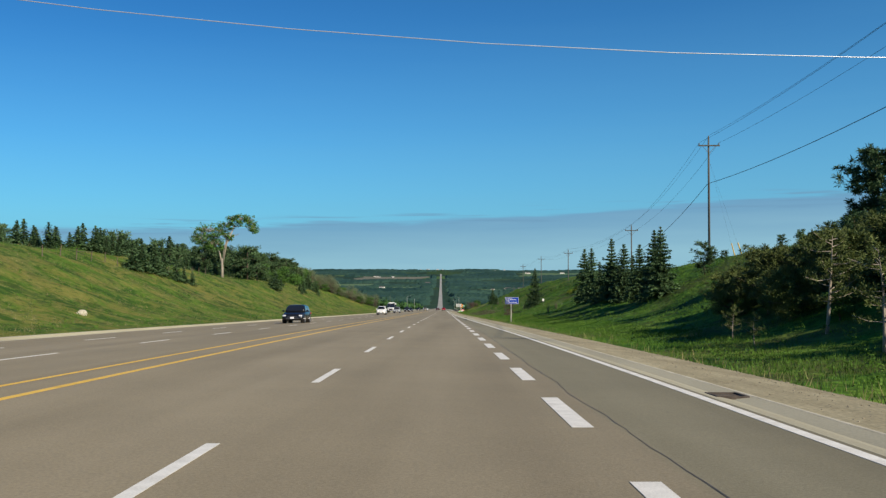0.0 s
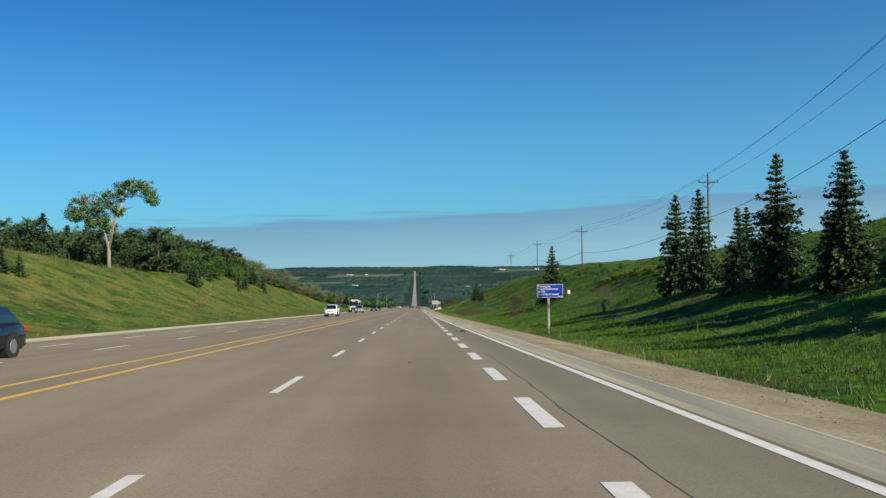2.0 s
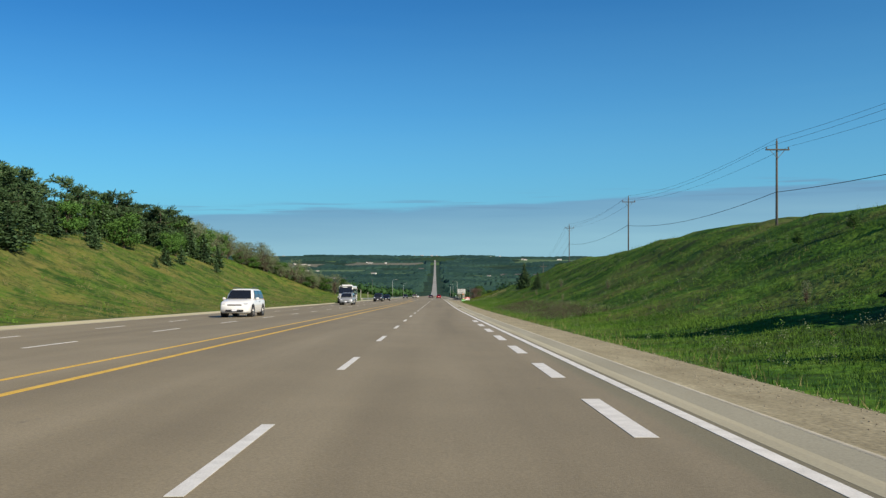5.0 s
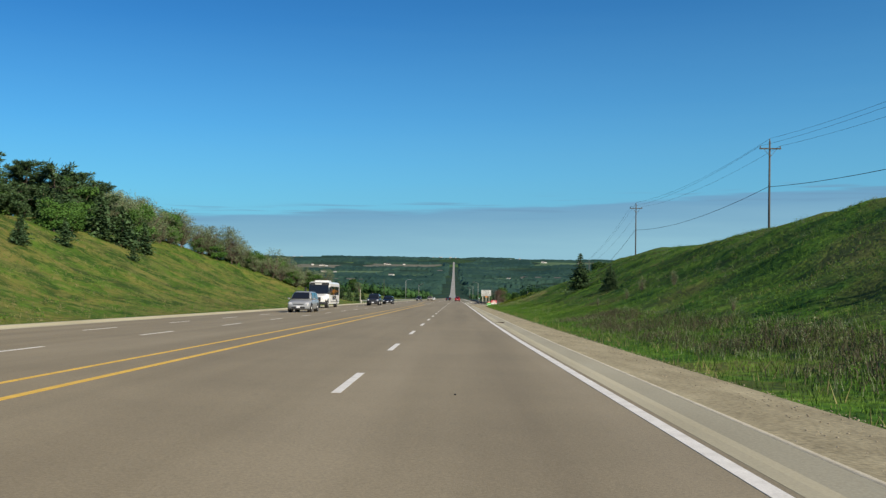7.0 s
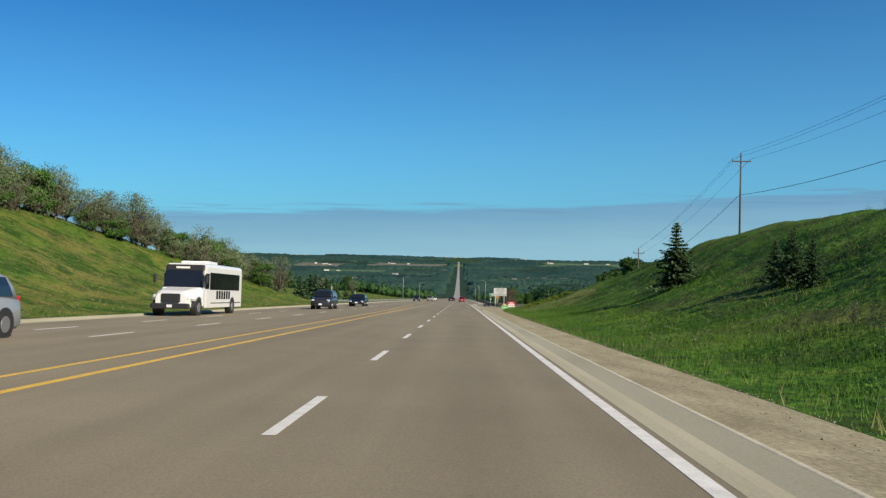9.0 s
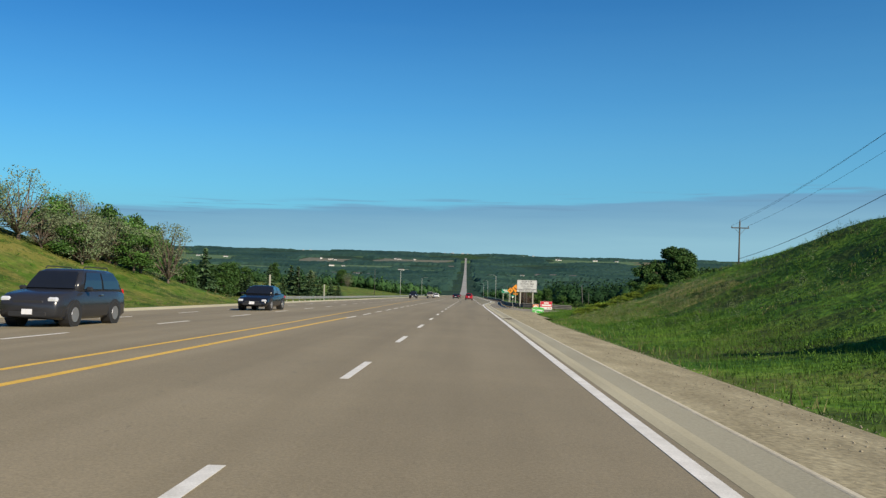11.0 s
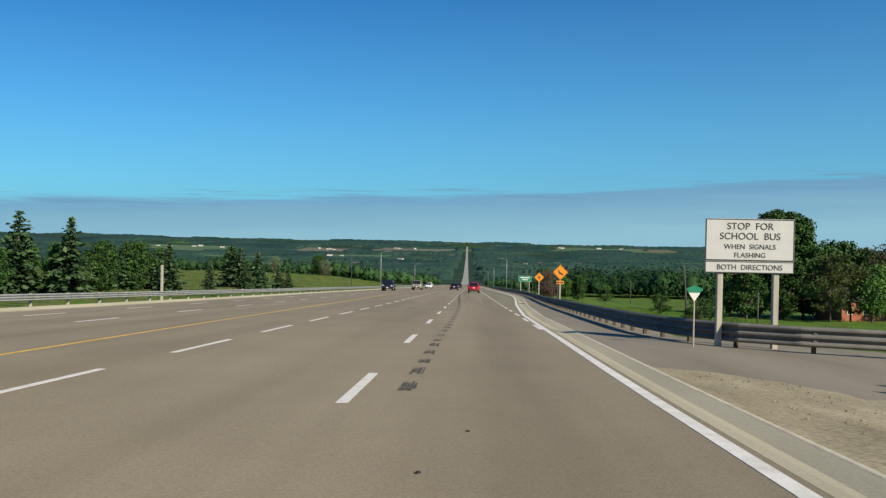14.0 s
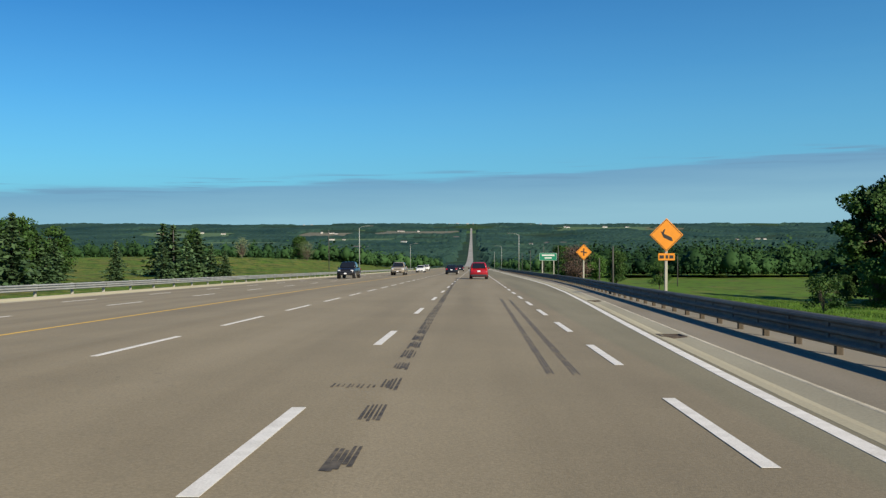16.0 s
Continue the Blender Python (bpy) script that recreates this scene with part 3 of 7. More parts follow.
def part(name, shape, material, parent, label="", shade=False):
    ob = new(name, shape.mesh(name, material, shade))
    ob.parent = parent
    return tagged(ob, label)


def thing(name, label, category, group="", m=None, kind=""):
    ob = tagged(new(name), label, category, group, kind)
    ob.empty_display_size = 0.2
    if m is not None:
        ob.matrix_world = m
    return ob


def slope_at(y):
    return math.degrees(math.atan((road_z(y + 1) - road_z(y - 1)) / 2))


# ---- road ----
YS = np.concatenate([np.arange(-80, 480, 4.0), np.arange(480, 1100, 12.0), np.arange(1100, 4860, 40.0)])


def band(name, ys, cols, material, label, parent=None, thick=0.12):
    """A strip along the road; cols: functions of y giving x and z of each line across, from left to right."""
    rows = []
    for y in ys:
        rows.append([(float(cx(y)), float(y), float(cz(cx(y), y))) for cx, cz in cols])
    n, k = len(ys), len(cols)
    vs = [p for r in rows for p in r]
    fs = [tuple(f) for f in grid_faces(n, k)]
    low = [(x, y, z - thick) for r in rows for x, y, z in (r[0], r[-1])]
    o = len(vs)
    vs += low
    for i in range(n - 1):
        fs += [(i * k, (i + 1) * k, o + 2 * i + 2, o + 2 * i), ((i + 1) * k + k - 1, i * k + k - 1, o + 2 * i + 1, o + 2 * i + 3)]
    ob = mesh_object(name, vs, fs, material, parent)
    return tagged(ob, label, name.replace("_", " "), kind="structure") if parent is None else ob


def bend(y):
    return -0.003 * np.maximum(np.asarray(y, float) - 900, 0)


def line(fn, off=0.0):
    return lambda y: fn(y) + off + bend(y)


def pz(dz=0.0):
    return lambda x, y: pave_z(x - bend(y), y) + dz


narrow = lambda y: table(((1000, 0.0), (1180, 11.0), (5000, 11.0)), y)
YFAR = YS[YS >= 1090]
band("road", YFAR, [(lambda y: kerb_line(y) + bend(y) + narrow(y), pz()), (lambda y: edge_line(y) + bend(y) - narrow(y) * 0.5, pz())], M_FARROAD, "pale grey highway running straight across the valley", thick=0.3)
road = band("road", YS[YS <= 1100], [(lambda y: kerb_line(y) + bend(y) + narrow(y), pz()), (line(lambda y: -8.0), pz()), (line(lambda y: -4.5), pz()), (line(lambda y: 0.0), pz()), (lambda y: edge_line(y) + 0.17 + bend(y) - narrow(y) * 0.5, pz())], M_ASPHALT, "wide worn grey asphalt highway running downhill", thick=0.3)
YR = np.arange(-80, 1000, 4.0)
def gutter_width(y):
    return table(((-100, 0.83), (90, 0.88), (170, 0.96), (222, 1.05), (260, 0.95), (310, 0.8), (1000, 0.8)), y)


def gut(q, off=0.0):
    return lambda y: edge_line(y) + 0.17 + (gutter_width(y) - 0.17) * q + off + bend(y)


apron = band("gutter", YR, [(line(edge_line, 0.17), pz(0.002)), (gut(0.25), pz(-0.005)), (gut(0.5), pz(-0.035))], M_CONCRETE, "pale concrete gutter beside the white edge line")
apron2 = band("gutter", YR, [(gut(0.5), pz(-0.037)), (gut(1.0), pz(0.004))], M_CONCRETE2, "stained outer concrete gutter")
lip = band("gutter_lip", YR, [(gut(1.0), pz(0.005)), (gut(1.0, 0.02), pz(0.012)), (gut(1.0, 0.06), pz(0.012)), (gut(1.0, 0.08), pz(0.008))], M_LIP, "pale worn concrete lip along the gutter")
YG = np.concatenate([np.arange(-80, 348, 4.0), np.arange(348, 359, 1.0)])
sink = lambda f, y0, y1, d: (lambda x, y: f(x, y) - d * smooth(y0, y1, y))
shoulder = band("shoulder", YG, [(gut(1.0, 0.08), sink(pz(0.006), 349, 358, 0.1)), (line(edge_line, 2.0), sink(pz(-0.03), 349, 358, 0.1)), (line(edge_line, 2.9), sink(pz(-0.08), 349, 358, 0.1)), (line(edge_line, 3.5), sink(lambda x, y: (ground_z(x, y) - 0.03) * (1 - smooth(308, 322, y)) + (pave_z(x, y) - 0.13) * smooth(308, 322, y), 349, 358, 0.1))], M_GRAVEL, "loose brown gravel shoulder", thick=0.3)
YP = np.concatenate([np.arange(347.0, 372, 1.0), np.arange(372, 1000, 4.0)])
M_SHOULDER = mat("paved_shoulder", ((0.3, (0.175, 0.152, 0.108)), (0.7, (0.235, 0.207, 0.152))), 0.7, 0.9, bump=0.3, bump_scale=40, stretch=(1, 0.2, 1), fine=0.2)
paved = band("paved_shoulder", YP, [(gut(1.0, 0.08), sink(pz(0.006), 357, 348, 0.1)), (line(edge_line, 2.2), sink(pz(-0.03), 357, 348, 0.1)), (lambda y: rail_line(y) + 0.7 + 5.0 * smooth(350, 356, y) * smooth(366, 360, y), sink(lambda x, y: pave_z(x, y) - 0.10, 357, 348, 0.12)), (lambda y: rail_line(y) + 2.2 + 6.5 * smooth(350, 356, y) * smooth(366, 360, y), lambda x, y: ground_z(x, y) - 0.05)], M_SHOULDER, "dusty paved shoulder along the guard rail", thick=0.3)
# gravel field entrance
drive = band("field_entrance", np.arange(322, 359, 2.0), [(lambda y: edge_line(y) + 3.48, sink(lambda x, y: pave_z(x, y) - 0.13, 347, 358, 0.12)), (lambda y: edge_line(y) + 4.1 + 1.2 * smooth(336, 356, y), sink(lambda x, y: pave_z(x, y) - 0.16, 347, 358, 0.12)), (lambda y: edge_line(y) + 4.4 + 3.0 * smooth(336, 358, y), lambda x, y: ground_z(x, y) - 0.02)], M_GRAVEL, "bare gravel field entrance beside the shoulder", thick=0.5)
kerb = band("kerb", YR, [(line(kerb_line, -0.62), pz(0.02)), (line(kerb_line, -0.55), pz(0.12)), (line(kerb_line, -0.05), pz(0.12)), (line(kerb_line, 0.0), pz(0.02)), (line(kerb_line, 0.45), pz(0.003))], M_CONCRETE, "pale concrete kerb with a gutter at the foot of the bank", thick=0.35)
verge = band("verge", YR, [(line(kerb_line, -2.2), lambda x, y: ground_z(x, y) + 0.02), (line(kerb_line, -1.2), lambda x, y: ground_z(x, y) + 0.10), (line(kerb_line, -0.6), pz(0.03))], M_GRAVEL, "narrow sandy verge behind the kerb", thick=0.3)


# painted lines
def stripe(name, y0, y1, xf, width, material, label, step=4.0):
    ys = np.append(np.arange(y0, y1, step), y1)
    return band(name, ys, [(line(xf, -width / 2), pz(0.005)), (line(xf, width / 2), pz(0.005))], material, label, thick=0.004)


thin_y = lambda y: table(((-100, -4.45), (290, -4.45), (328, -5.25), (405, -7.2), (430, -7.4), (1000, -7.4)), y)
stripe("edge_marking", -80, 1000, edge_line, 0.17, M_WHITE, "solid white edge line painted on asphalt")
stripe("centre_marking", -80, 300, lambda y: -3.6 + 0 * y, 0.13, M_YELLOW, "solid yellow centre line, fresher and wider")
stripe("centre_marking", -80, 1000, thin_y, 0.10, M_YELLOW, "solid yellow centre line, worn and narrow")


def dash_mesh(width, length):
    return Shape().box((0, length / 2, 0), (width, length, 0.004), b=0.0015).mesh("lane_dash", M_WHITE)


DASH = dash_mesh(0.13, 2.95)
DASHWIDE = dash_mesh(0.24, 2.95)
DASHSLIM = dash_mesh(0.11, 2.95)
DASHLONG = dash_mesh(0.11, 3.25)


def dashes(me, y0, y1, gap, xf):
    y = y0
    while y < y1:
        x = float(xf(y + 1.5))
        d = new("lane_dash", me)
        d.parent = road
        d.matrix_world = pose(x, y, float(pave_z(x, y)) + 0.006, slope_at(y + 1.5), 0, 0)
        y += gap


dashes(DASH, 4.74 - 9, 760, 9, lambda y: 0.0)
dashes(DASHWIDE, 9.15 - 11.52, 164, 5.76, lambda y: 3.66)
dashes(DASHLONG, 398.3 - 17 * 5.86, 640, 5.86, lambda y: -3.5 - 0.12 * smooth(380, 410, y))
dashes(DASH, 369.6 - 5.8, 640, 5.8, lambda y: 3.58)
dashes(DASHSLIM, 19.2 - 18, 640, 9, lambda y: thin_y(y) - 3.72)
dashes(DASHSLIM, 23.5 - 18, 640, 9, lambda y: thin_y(y) - 7.45)


# rubber marks and sealed cracks lie on the asphalt
def skid(y0, y1, xf, width, gap, length, streaks=6, fill=0.11):
    s = Shape()
    y = y0
    while y < y1:
        ln = length * random.uniform(0.75, 1.15)
        for k in range(streaks):
            off = ((k + 0.5) / streaks - 0.5 + random.uniform(-0.03, 0.03)) * width
            w = width * fill * random.uniform(0.6, 1.3)
            a, b2 = y + random.uniform(-0.1, 0.22) * ln, y + ln * random.uniform(0.75, 1.08)
            pts = [(xf(a) + off - w / 2, a), (xf(a) + off + w / 2, a), (xf(b2) + off + w * 0.3, b2), (xf(b2) + off - w * 0.3, b2)]
            s.add([(px, py, float(pave_z(px, py)) + 0.004) for px, py in pts], [(0, 1, 2, 3)])
        y += gap * random.uniform(0.9, 1.12)
    return s


skid_x = lambda y: table(((340, 0.55), (357, 0.62), (366, 0.73), (382, 0.76), (394, 0.70), (400, 0.62), (408, 0.49), (443, 0.1), (480, -0.2)), y)
tagged(new("skid_mark", skid(348, 399, skid_x, 0.2, 1.75, 0.85, 5, 0.19).mesh("skid_mark", M_TAR)), "broken black skid mark of twin tyres on asphalt", "skid mark", kind="structure")
tagged(new("skid_mark", skid(399, 470, skid_x, 0.2, 1.3, 1.15, 5, 0.19).mesh("skid_mark", M_TAR)), "dense black skid mark of twin tyres on asphalt", "skid mark", kind="structure")
M_SKIDFAINT = mat("faint_tyre_marks", ((0.35, (0.115, 0.098, 0.076)), (0.7, (0.15, 0.13, 0.10))), 5.0, 0.8, fine=0.1)
for xo in (2.55, 2.87):
    tagged(new("skid_mark", skid(397.5, 420, lambda y, o=xo: o + 0.006 * (y - 398), 0.11, 0.85, 1.0, 3, 0.25).mesh("skid_mark", M_SKIDFAINT)), "faint grey tyre streak on asphalt", "skid mark", kind="structure")
tagged(new("skid_mark", skid(396.0, 396.4, lambda y: 0.29, 0.5, 0.5, 0.25, 9, 0.06).mesh("skid_mark", M_TAR)), "short dark scuff on asphalt", "skid mark", kind="structure")


def crack(y0, y1, x0, amp, width, material):
    s = Shape()
    y, x = y0, x0
    prev = None
    while y < y1:
        w = width * random.uniform(0.4, 1.2)
        row = [(x - w, y, float(pave_z(x - w, y)) + 0.003), (x + w, y, float(pave_z(x + w, y)) + 0.003)]
        if prev:
            s.add([prev[0], prev[1], row[1], row[0]], [(0, 1, 2, 3)])
        prev = row
        y += random.uniform(0.25, 0.6)
        x += random.uniform(-amp, amp) + (x0 - x) * 0.2
    return s


tagged(new("pavement_crack", crack(-10, 70, 4.1, 0.03, 0.009, M_SEAL).mesh("pavement_crack", M_SEAL)), "long dark crack along the outer lane joint", "crack", kind="structure")
for y0, y1, x0 in ((311, 314, 1.0),):
    tagged(new("pavement_crack", crack(y0, y1, x0, 0.06, 0.007, M_SEAL).mesh("pavement_crack", M_SEAL)), "thin ragged crack in worn asphalt", "crack", kind="structure")

M_SILT = mat("gutter_silt", ((0.3, (0.07, 0.055, 0.036)), (0.7, (0.14, 0.112, 0.075))), 9.0, 0.95, bump=0.6, bump_scale=40, fine=0.3)
# drain grates sunk in the gutter
for y, x in ((13.0, 6.55), (116.4, 5.18), (212.4, 4.12), (310.6, 4.07), (404.0, 5.55), (421.0, 6.45)):
    g = thing("drain_grate", "rusty iron drain grate sunk in the concrete gutter", "drain grate", "gutter drains", pose(x, y, float(pave_z(x, y)) - 0.012, slope_at(y)))
    fr = Shape()
    for sx in (-0.23, 0.23):
        fr.box((sx, 0, 0), (0.04, 0.6, 0.05))
    for sy in (-0.28, 0.28):
        fr.box((0, sy, 0), (0.42, 0.04, 0.048))
    part("frame", fr, M_IRON, g)
    for k in range(7):
        part("bar", Shape().box((0, -0.21 + 0.07 * k, -0.012), (0.42, 0.03, 0.03)), M_IRON, g)
    dirt = Shape()
    random.seed(int(y))
    ring = [(math.cos(a) * random.uniform(0.26, 0.42) - 0.12, math.sin(a) * random.uniform(0.22, 0.42), -0.02) for a in np.arange(0, 6.2, 0.5)]
    dirt.add(ring + [(-0.1, 0, 0.02)], [(i, (i + 1) % len(ring), len(ring)) for i in range(len(ring))])
    part("silt", dirt, M_SILT, g, "brown silt washed over the grate")


# ---- guard rails ----
PROFILE = [(0.0, -0.25), (0.03, -0.235), (0.08, -0.2), (0.08, -0.165), (0.0, -0.115), (0.0, -0.07), (0.08, -0.02), (0.08, 0.02), (0.0, 0.07), (0.0, 0.115), (0.08, 0.165), (0.08, 0.2), (0.03, 0.235), (0.0, 0.25)]


def guard_rail(label, pts, side, group, post_gap=1.905, height=0.54, zfun=None, depth=1.0):
    """A W-beam rail along pts (x, y); side: +1 if its face looks to +x."""
    g = thing("guard_rail", label, "guard rail", group)
    pts = [Vector((x, y, 0)) for x, y in pts]
    path = [pts[0]]
    for a, b in zip(pts, pts[1:]):
        k = max(1, round((b - a).length / 3.81))
        path += [a + (b - a) * (i + 1) / k for i in range(k)]
    for p in path:
        p.z = float(zfun(p.x, p.y)) + height
    nrm = []
    for i, p in enumerate(path):
        d = path[min(i + 1, len(path) - 1)] - path[max(i - 1, 0)]
        n = Vector((d.y, -d.x, 0)).normalized() * side
        nrm.append(n)
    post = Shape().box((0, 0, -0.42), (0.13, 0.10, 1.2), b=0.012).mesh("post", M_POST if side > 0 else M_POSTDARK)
    # the face turned from the sun takes dark steel: shade put into the colour
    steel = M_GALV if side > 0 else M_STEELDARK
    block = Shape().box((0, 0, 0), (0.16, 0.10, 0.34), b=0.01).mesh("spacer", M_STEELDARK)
    for i in range(len(path) - 1):
        s = Shape()
        rings = []
        for p, n in ((path[i], nrm[i]), (path[i + 1], nrm[i + 1])):
            front = [p + n * (a + 0.17) + Vector((0, 0, b * depth)) for a, b in PROFILE]
            back = [p + n * (a + 0.165) + Vector((0, 0, b * depth)) for a, b in reversed(PROFILE)]
            rings.append([tuple(q) for q in front + back])
        s.loft(rings)
        part("beam", s, steel, g)
    dist, total = 0.0, 0.0
    for i in range(len(path) - 1):
        a, b = path[i], path[i + 1]
        seg = (b - a).length
        while dist <= total + seg:
            q = a.lerp(b, (dist - total) / seg)
            n = nrm[i]
            rot = math.degrees(math.atan2(n.y, n.x))
            o = new("post", post)
            o.parent = g
            o.matrix_world = pose(q.x, q.y, q.z, 0, 0, rot)
            o2 = new("spacer", block)
            o2.parent = g
            o2.matrix_world = pose(q.x + n.x * 0.12, q.y + n.y * 0.12, q.z, 0, 0, rot)
            dist += post_gap
        total += seg
    return g


right_pts = [(13.6, 358.0), (11.5, 358.4), (9.6, 358.9), (8.4, 359.6), (7.65, 361.0), (7.25, 363.2)] + [(float(rail_line(y)), float(y)) for y in list(range(366, 470, 8)) + list(range(470, 700, 40))]
guard_rail("weathered steel guard rail, shade in its dark colour, with a curved end beside the field entrance", right_pts, -1, "highway guard rails", zfun=lambda x, y: np.maximum(ground_z(x, y), pave_z(x, y) - 0.2) + 0.02)
left_pts = [(-20.2, 355.2)] + [(-20.2, float(y)) for y in range(360, 700, 20)]
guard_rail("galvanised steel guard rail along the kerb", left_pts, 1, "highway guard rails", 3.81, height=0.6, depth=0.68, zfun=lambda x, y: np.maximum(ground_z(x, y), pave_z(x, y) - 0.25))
term = thing("rail_terminal", "grey steel end block of a guard rail", "guard rail end", m=pose(-20.2, 354.6, float(ground_z(-20.2, 354.6)), 0, 0, 0))
part("block", Shape().box((0, 0, 0.38), (0.45, 0.5, 0.7), b=0.1), M_POST, term)
part("base", Shape().box((0, 0, 0.02), (0.7, 0.9, 0.08), b=0.02), M_STEELDARK, term)


# ---- utility poles and wires ----
def utility_pole(x, y, top, arm=True, lean=0.0, height=11.5, label="weathered grey wooden utility pole with a crossarm"):
    p = thing("utility_pole", label, "utility pole", "roadside utility poles", pose(x, y, top - height, 0, lean, 0))
    part("pole", Shape().tube([(0, 0, -1.5), (0, 0, height * 0.5), (0, 0, height)], (0.12, 0.105, 0.08), 10), M_POLE, p, shade=True)
    if arm:
        part("crossarm", Shape().box((0, -0.14, height - 0.75), (2.0, 0.1, 0.12), b=0.012), M_POLE, p)
        for sx in (-1, 1):
            part("brace", Shape().tube([(0, -0.15, height - 1.5), (sx * 0.6, -0.15, height - 0.8)], 0.02, 5), M_STEELDARK, p)
            part("insulator", Shape().tube([(sx * 0.92, -0.14, height - 0.69), (sx * 0.92, -0.14, height - 0.62), (sx * 0.92, -0.14, height - 0.5)], (0.03, 0.06, 0.035), 8), M_STEELDARK, p)
    part("insulator", Shape().tube([(0, 0, height), (0, 0, height + 0.1), (0, 0, height + 0.2)], (0.03, 0.06, 0.035), 8), M_STEELDARK, p)
    return p


POLES = [(25.0, 16.0, 16.6), (26.8, 77.0, 13.3), (30.9, 127.0, 7.6), (30.0, 185.6, 5.1), (30.6, 242.2, 4.3), (31.0, 301.5, 2.2), (32.4, 358.0, -7.2)]
for i, (x, y, top) in enumerate(POLES):
    utility_pole(x, y, top)


def wire(a, b, sag, r, material, label):
    pts = []
    for i in range(17):
        s = i / 16
        p = Vector(a).lerp(Vector(b), s)
        p.z -= sag * 4 * s * (1 - s)
        pts.append(p)
    w = new("overhead_wire", Shape().tube(pts, r, 5, cap=False).mesh("overhead_wire", material, True))
    return tagged(w, label, "overhead wire", "overhead wires")


for (x0, y0, z0), (x1, y1, z1) in zip(POLES, POLES[1:]):
    for dx, dz in ((-0.92, -0.5), (0.92, -0.5), (0.0, 0.2)):
        wire((x0 + dx, y0 - 0.14, z0 + dz), (x1 + dx, y1 - 0.14, z1 + dz), 0.9, 0.011, M_WIRE, "thin dark power wire strung between poles")
    wire((x0 - 0.12, y0, z0 - 4.3), (x1 - 0.12, y1, z1 - 4.3), 1.0, 0.024, M_WIRE, "thick dark telephone cable strung between poles")
wire((-34.0, 15.4, 12.5), (25.0, 16.0, 5.9), 3.0, 0.009, M_PALEWIRE, "bright bare cable strung across the highway")
p = utility_pole(-34.0, 15.4, 12.7, arm=False, height=9.5, label="plain wooden utility pole on the grassy bank")
# poles beyond the cutting
utility_pole(24.6, 427.0, -17.6, arm=False, lean=-4.0, height=6.5, label="short leaning grey wooden pole")
utility_pole(35.1, 436.1, -20.7, arm=False, height=5.0, label="short grey wooden pole by the trees")
utility_pole(-56.0, 544.0, -18.9, arm=False, height=9.0, label="grey wooden pole at the meadow's edge")
utility_pole(46.7, 573.0, -25.0, arm=False, height=6.0, label="short grey wooden pole at the field's edge")
for x, y, hh in ((16.0, 474.0, 4.6), (18.5, 500.0, 4.2), (19.0, 560.0, 7.5), (21.0, 620.0, 8.8), (22.0, 690.0, 8.8), (23.0, 760.0, 8.8)):
    utility_pole(x, y, float(ground_z(x, y)) + hh, arm=False, height=hh, label="plain grey wooden pole beside the highway")


def street_lamp(x, y, h, armside):
    g = thing("street_lamp", "tall grey street lamp with a single curved arm", "street lamp", "highway street lamps", pose(x, y, float(ground_z(x, y))))
    part("base", Shape().tube([(0, 0, -0.4), (0, 0, 0.25)], 0.2, 10), M_CONCRETE2, g)
    part("pole", Shape().tube([(0, 0, 0.2), (0, 0, h * 0.6), (0, 0, h)], (0.11, 0.09, 0.06), 10), M_GALV, g, shade=True)
    part("arm", Shape().tube([(0, 0, h - 0.1), (armside * 0.6, 0, h + 0.25), (armside * 1.4, 0, h + 0.4), (armside * 2.3, 0, h + 0.42)], 0.035, 8), M_GALV, g, shade=True)
    part("head", Shape().box((armside * 2.6, 0, h + 0.4), (0.7, 0.28, 0.14), b=0.05), M_STEELDARK, g)
    return g


for x, y, s in ((-22.6, 561.0, 1), (-22.6, 700.0, 1), (13.0, 600.0, -1), (13.0, 735.0, -1), (13.0, 860.0, -1)):
    street_lamp(x, y, 10.0, s)
utility_pole(-37.0, 606.0, -19.4, arm=False, height=10.0, label="grey wooden pole on the far meadow bank")


# ---- signs ----
def letters(text, size, material, parent, x, z, y=-0.022, name="lettering", align="CENTER", bold=0.0):
    cu = bpy.data.curves.new(name, "FONT")
    cu.body, cu.size, cu.align_x, cu.extrude, cu.offset = text, size, align, 0.002, bold
    tmp = new(name, cu)
    me = bpy.data.meshes.new_from_object(tmp.evaluated_get(bpy.context.evaluated_depsgraph_get()))
    bpy.data.objects.remove(tmp)
    me.materials.clear()
    me.materials.append(material)
    ob = new(name, me)
    ob.parent = parent
    ob.matrix_local = pose(x, y, z, 90, 0, 0)
    return ob


def bar(parent, x, z, w, h, material, y=-0.022, name="print_bar"):
    return part(name, Shape().box((x, y, z), (w, 0.006, h)), material, parent)


def panel(name, w, h, z, material, parent, r=0.05, y=0.0, t=0.03):
    s = Shape().box((0, 0, 0), (w, h, t), b=min(r, t * 0.4), m=Matrix.Translation((0, y, z)) @ Matrix.Rotation(radians(90), 4, "X"))
    return part(name, s, material, parent)


def border(parent, w, h, z, t, material, y=-0.02):
    for dx, dz, sx, sz in ((0, h / 2 - t, w - 2 * t, t), (0, -h / 2 + t, w - 2 * t, t), (-w / 2 + t, 0, t, h - t), (w / 2 - t, 0, t, h - t)):
        bar(parent, dx, z + dz, sx, sz, material, y, "border")


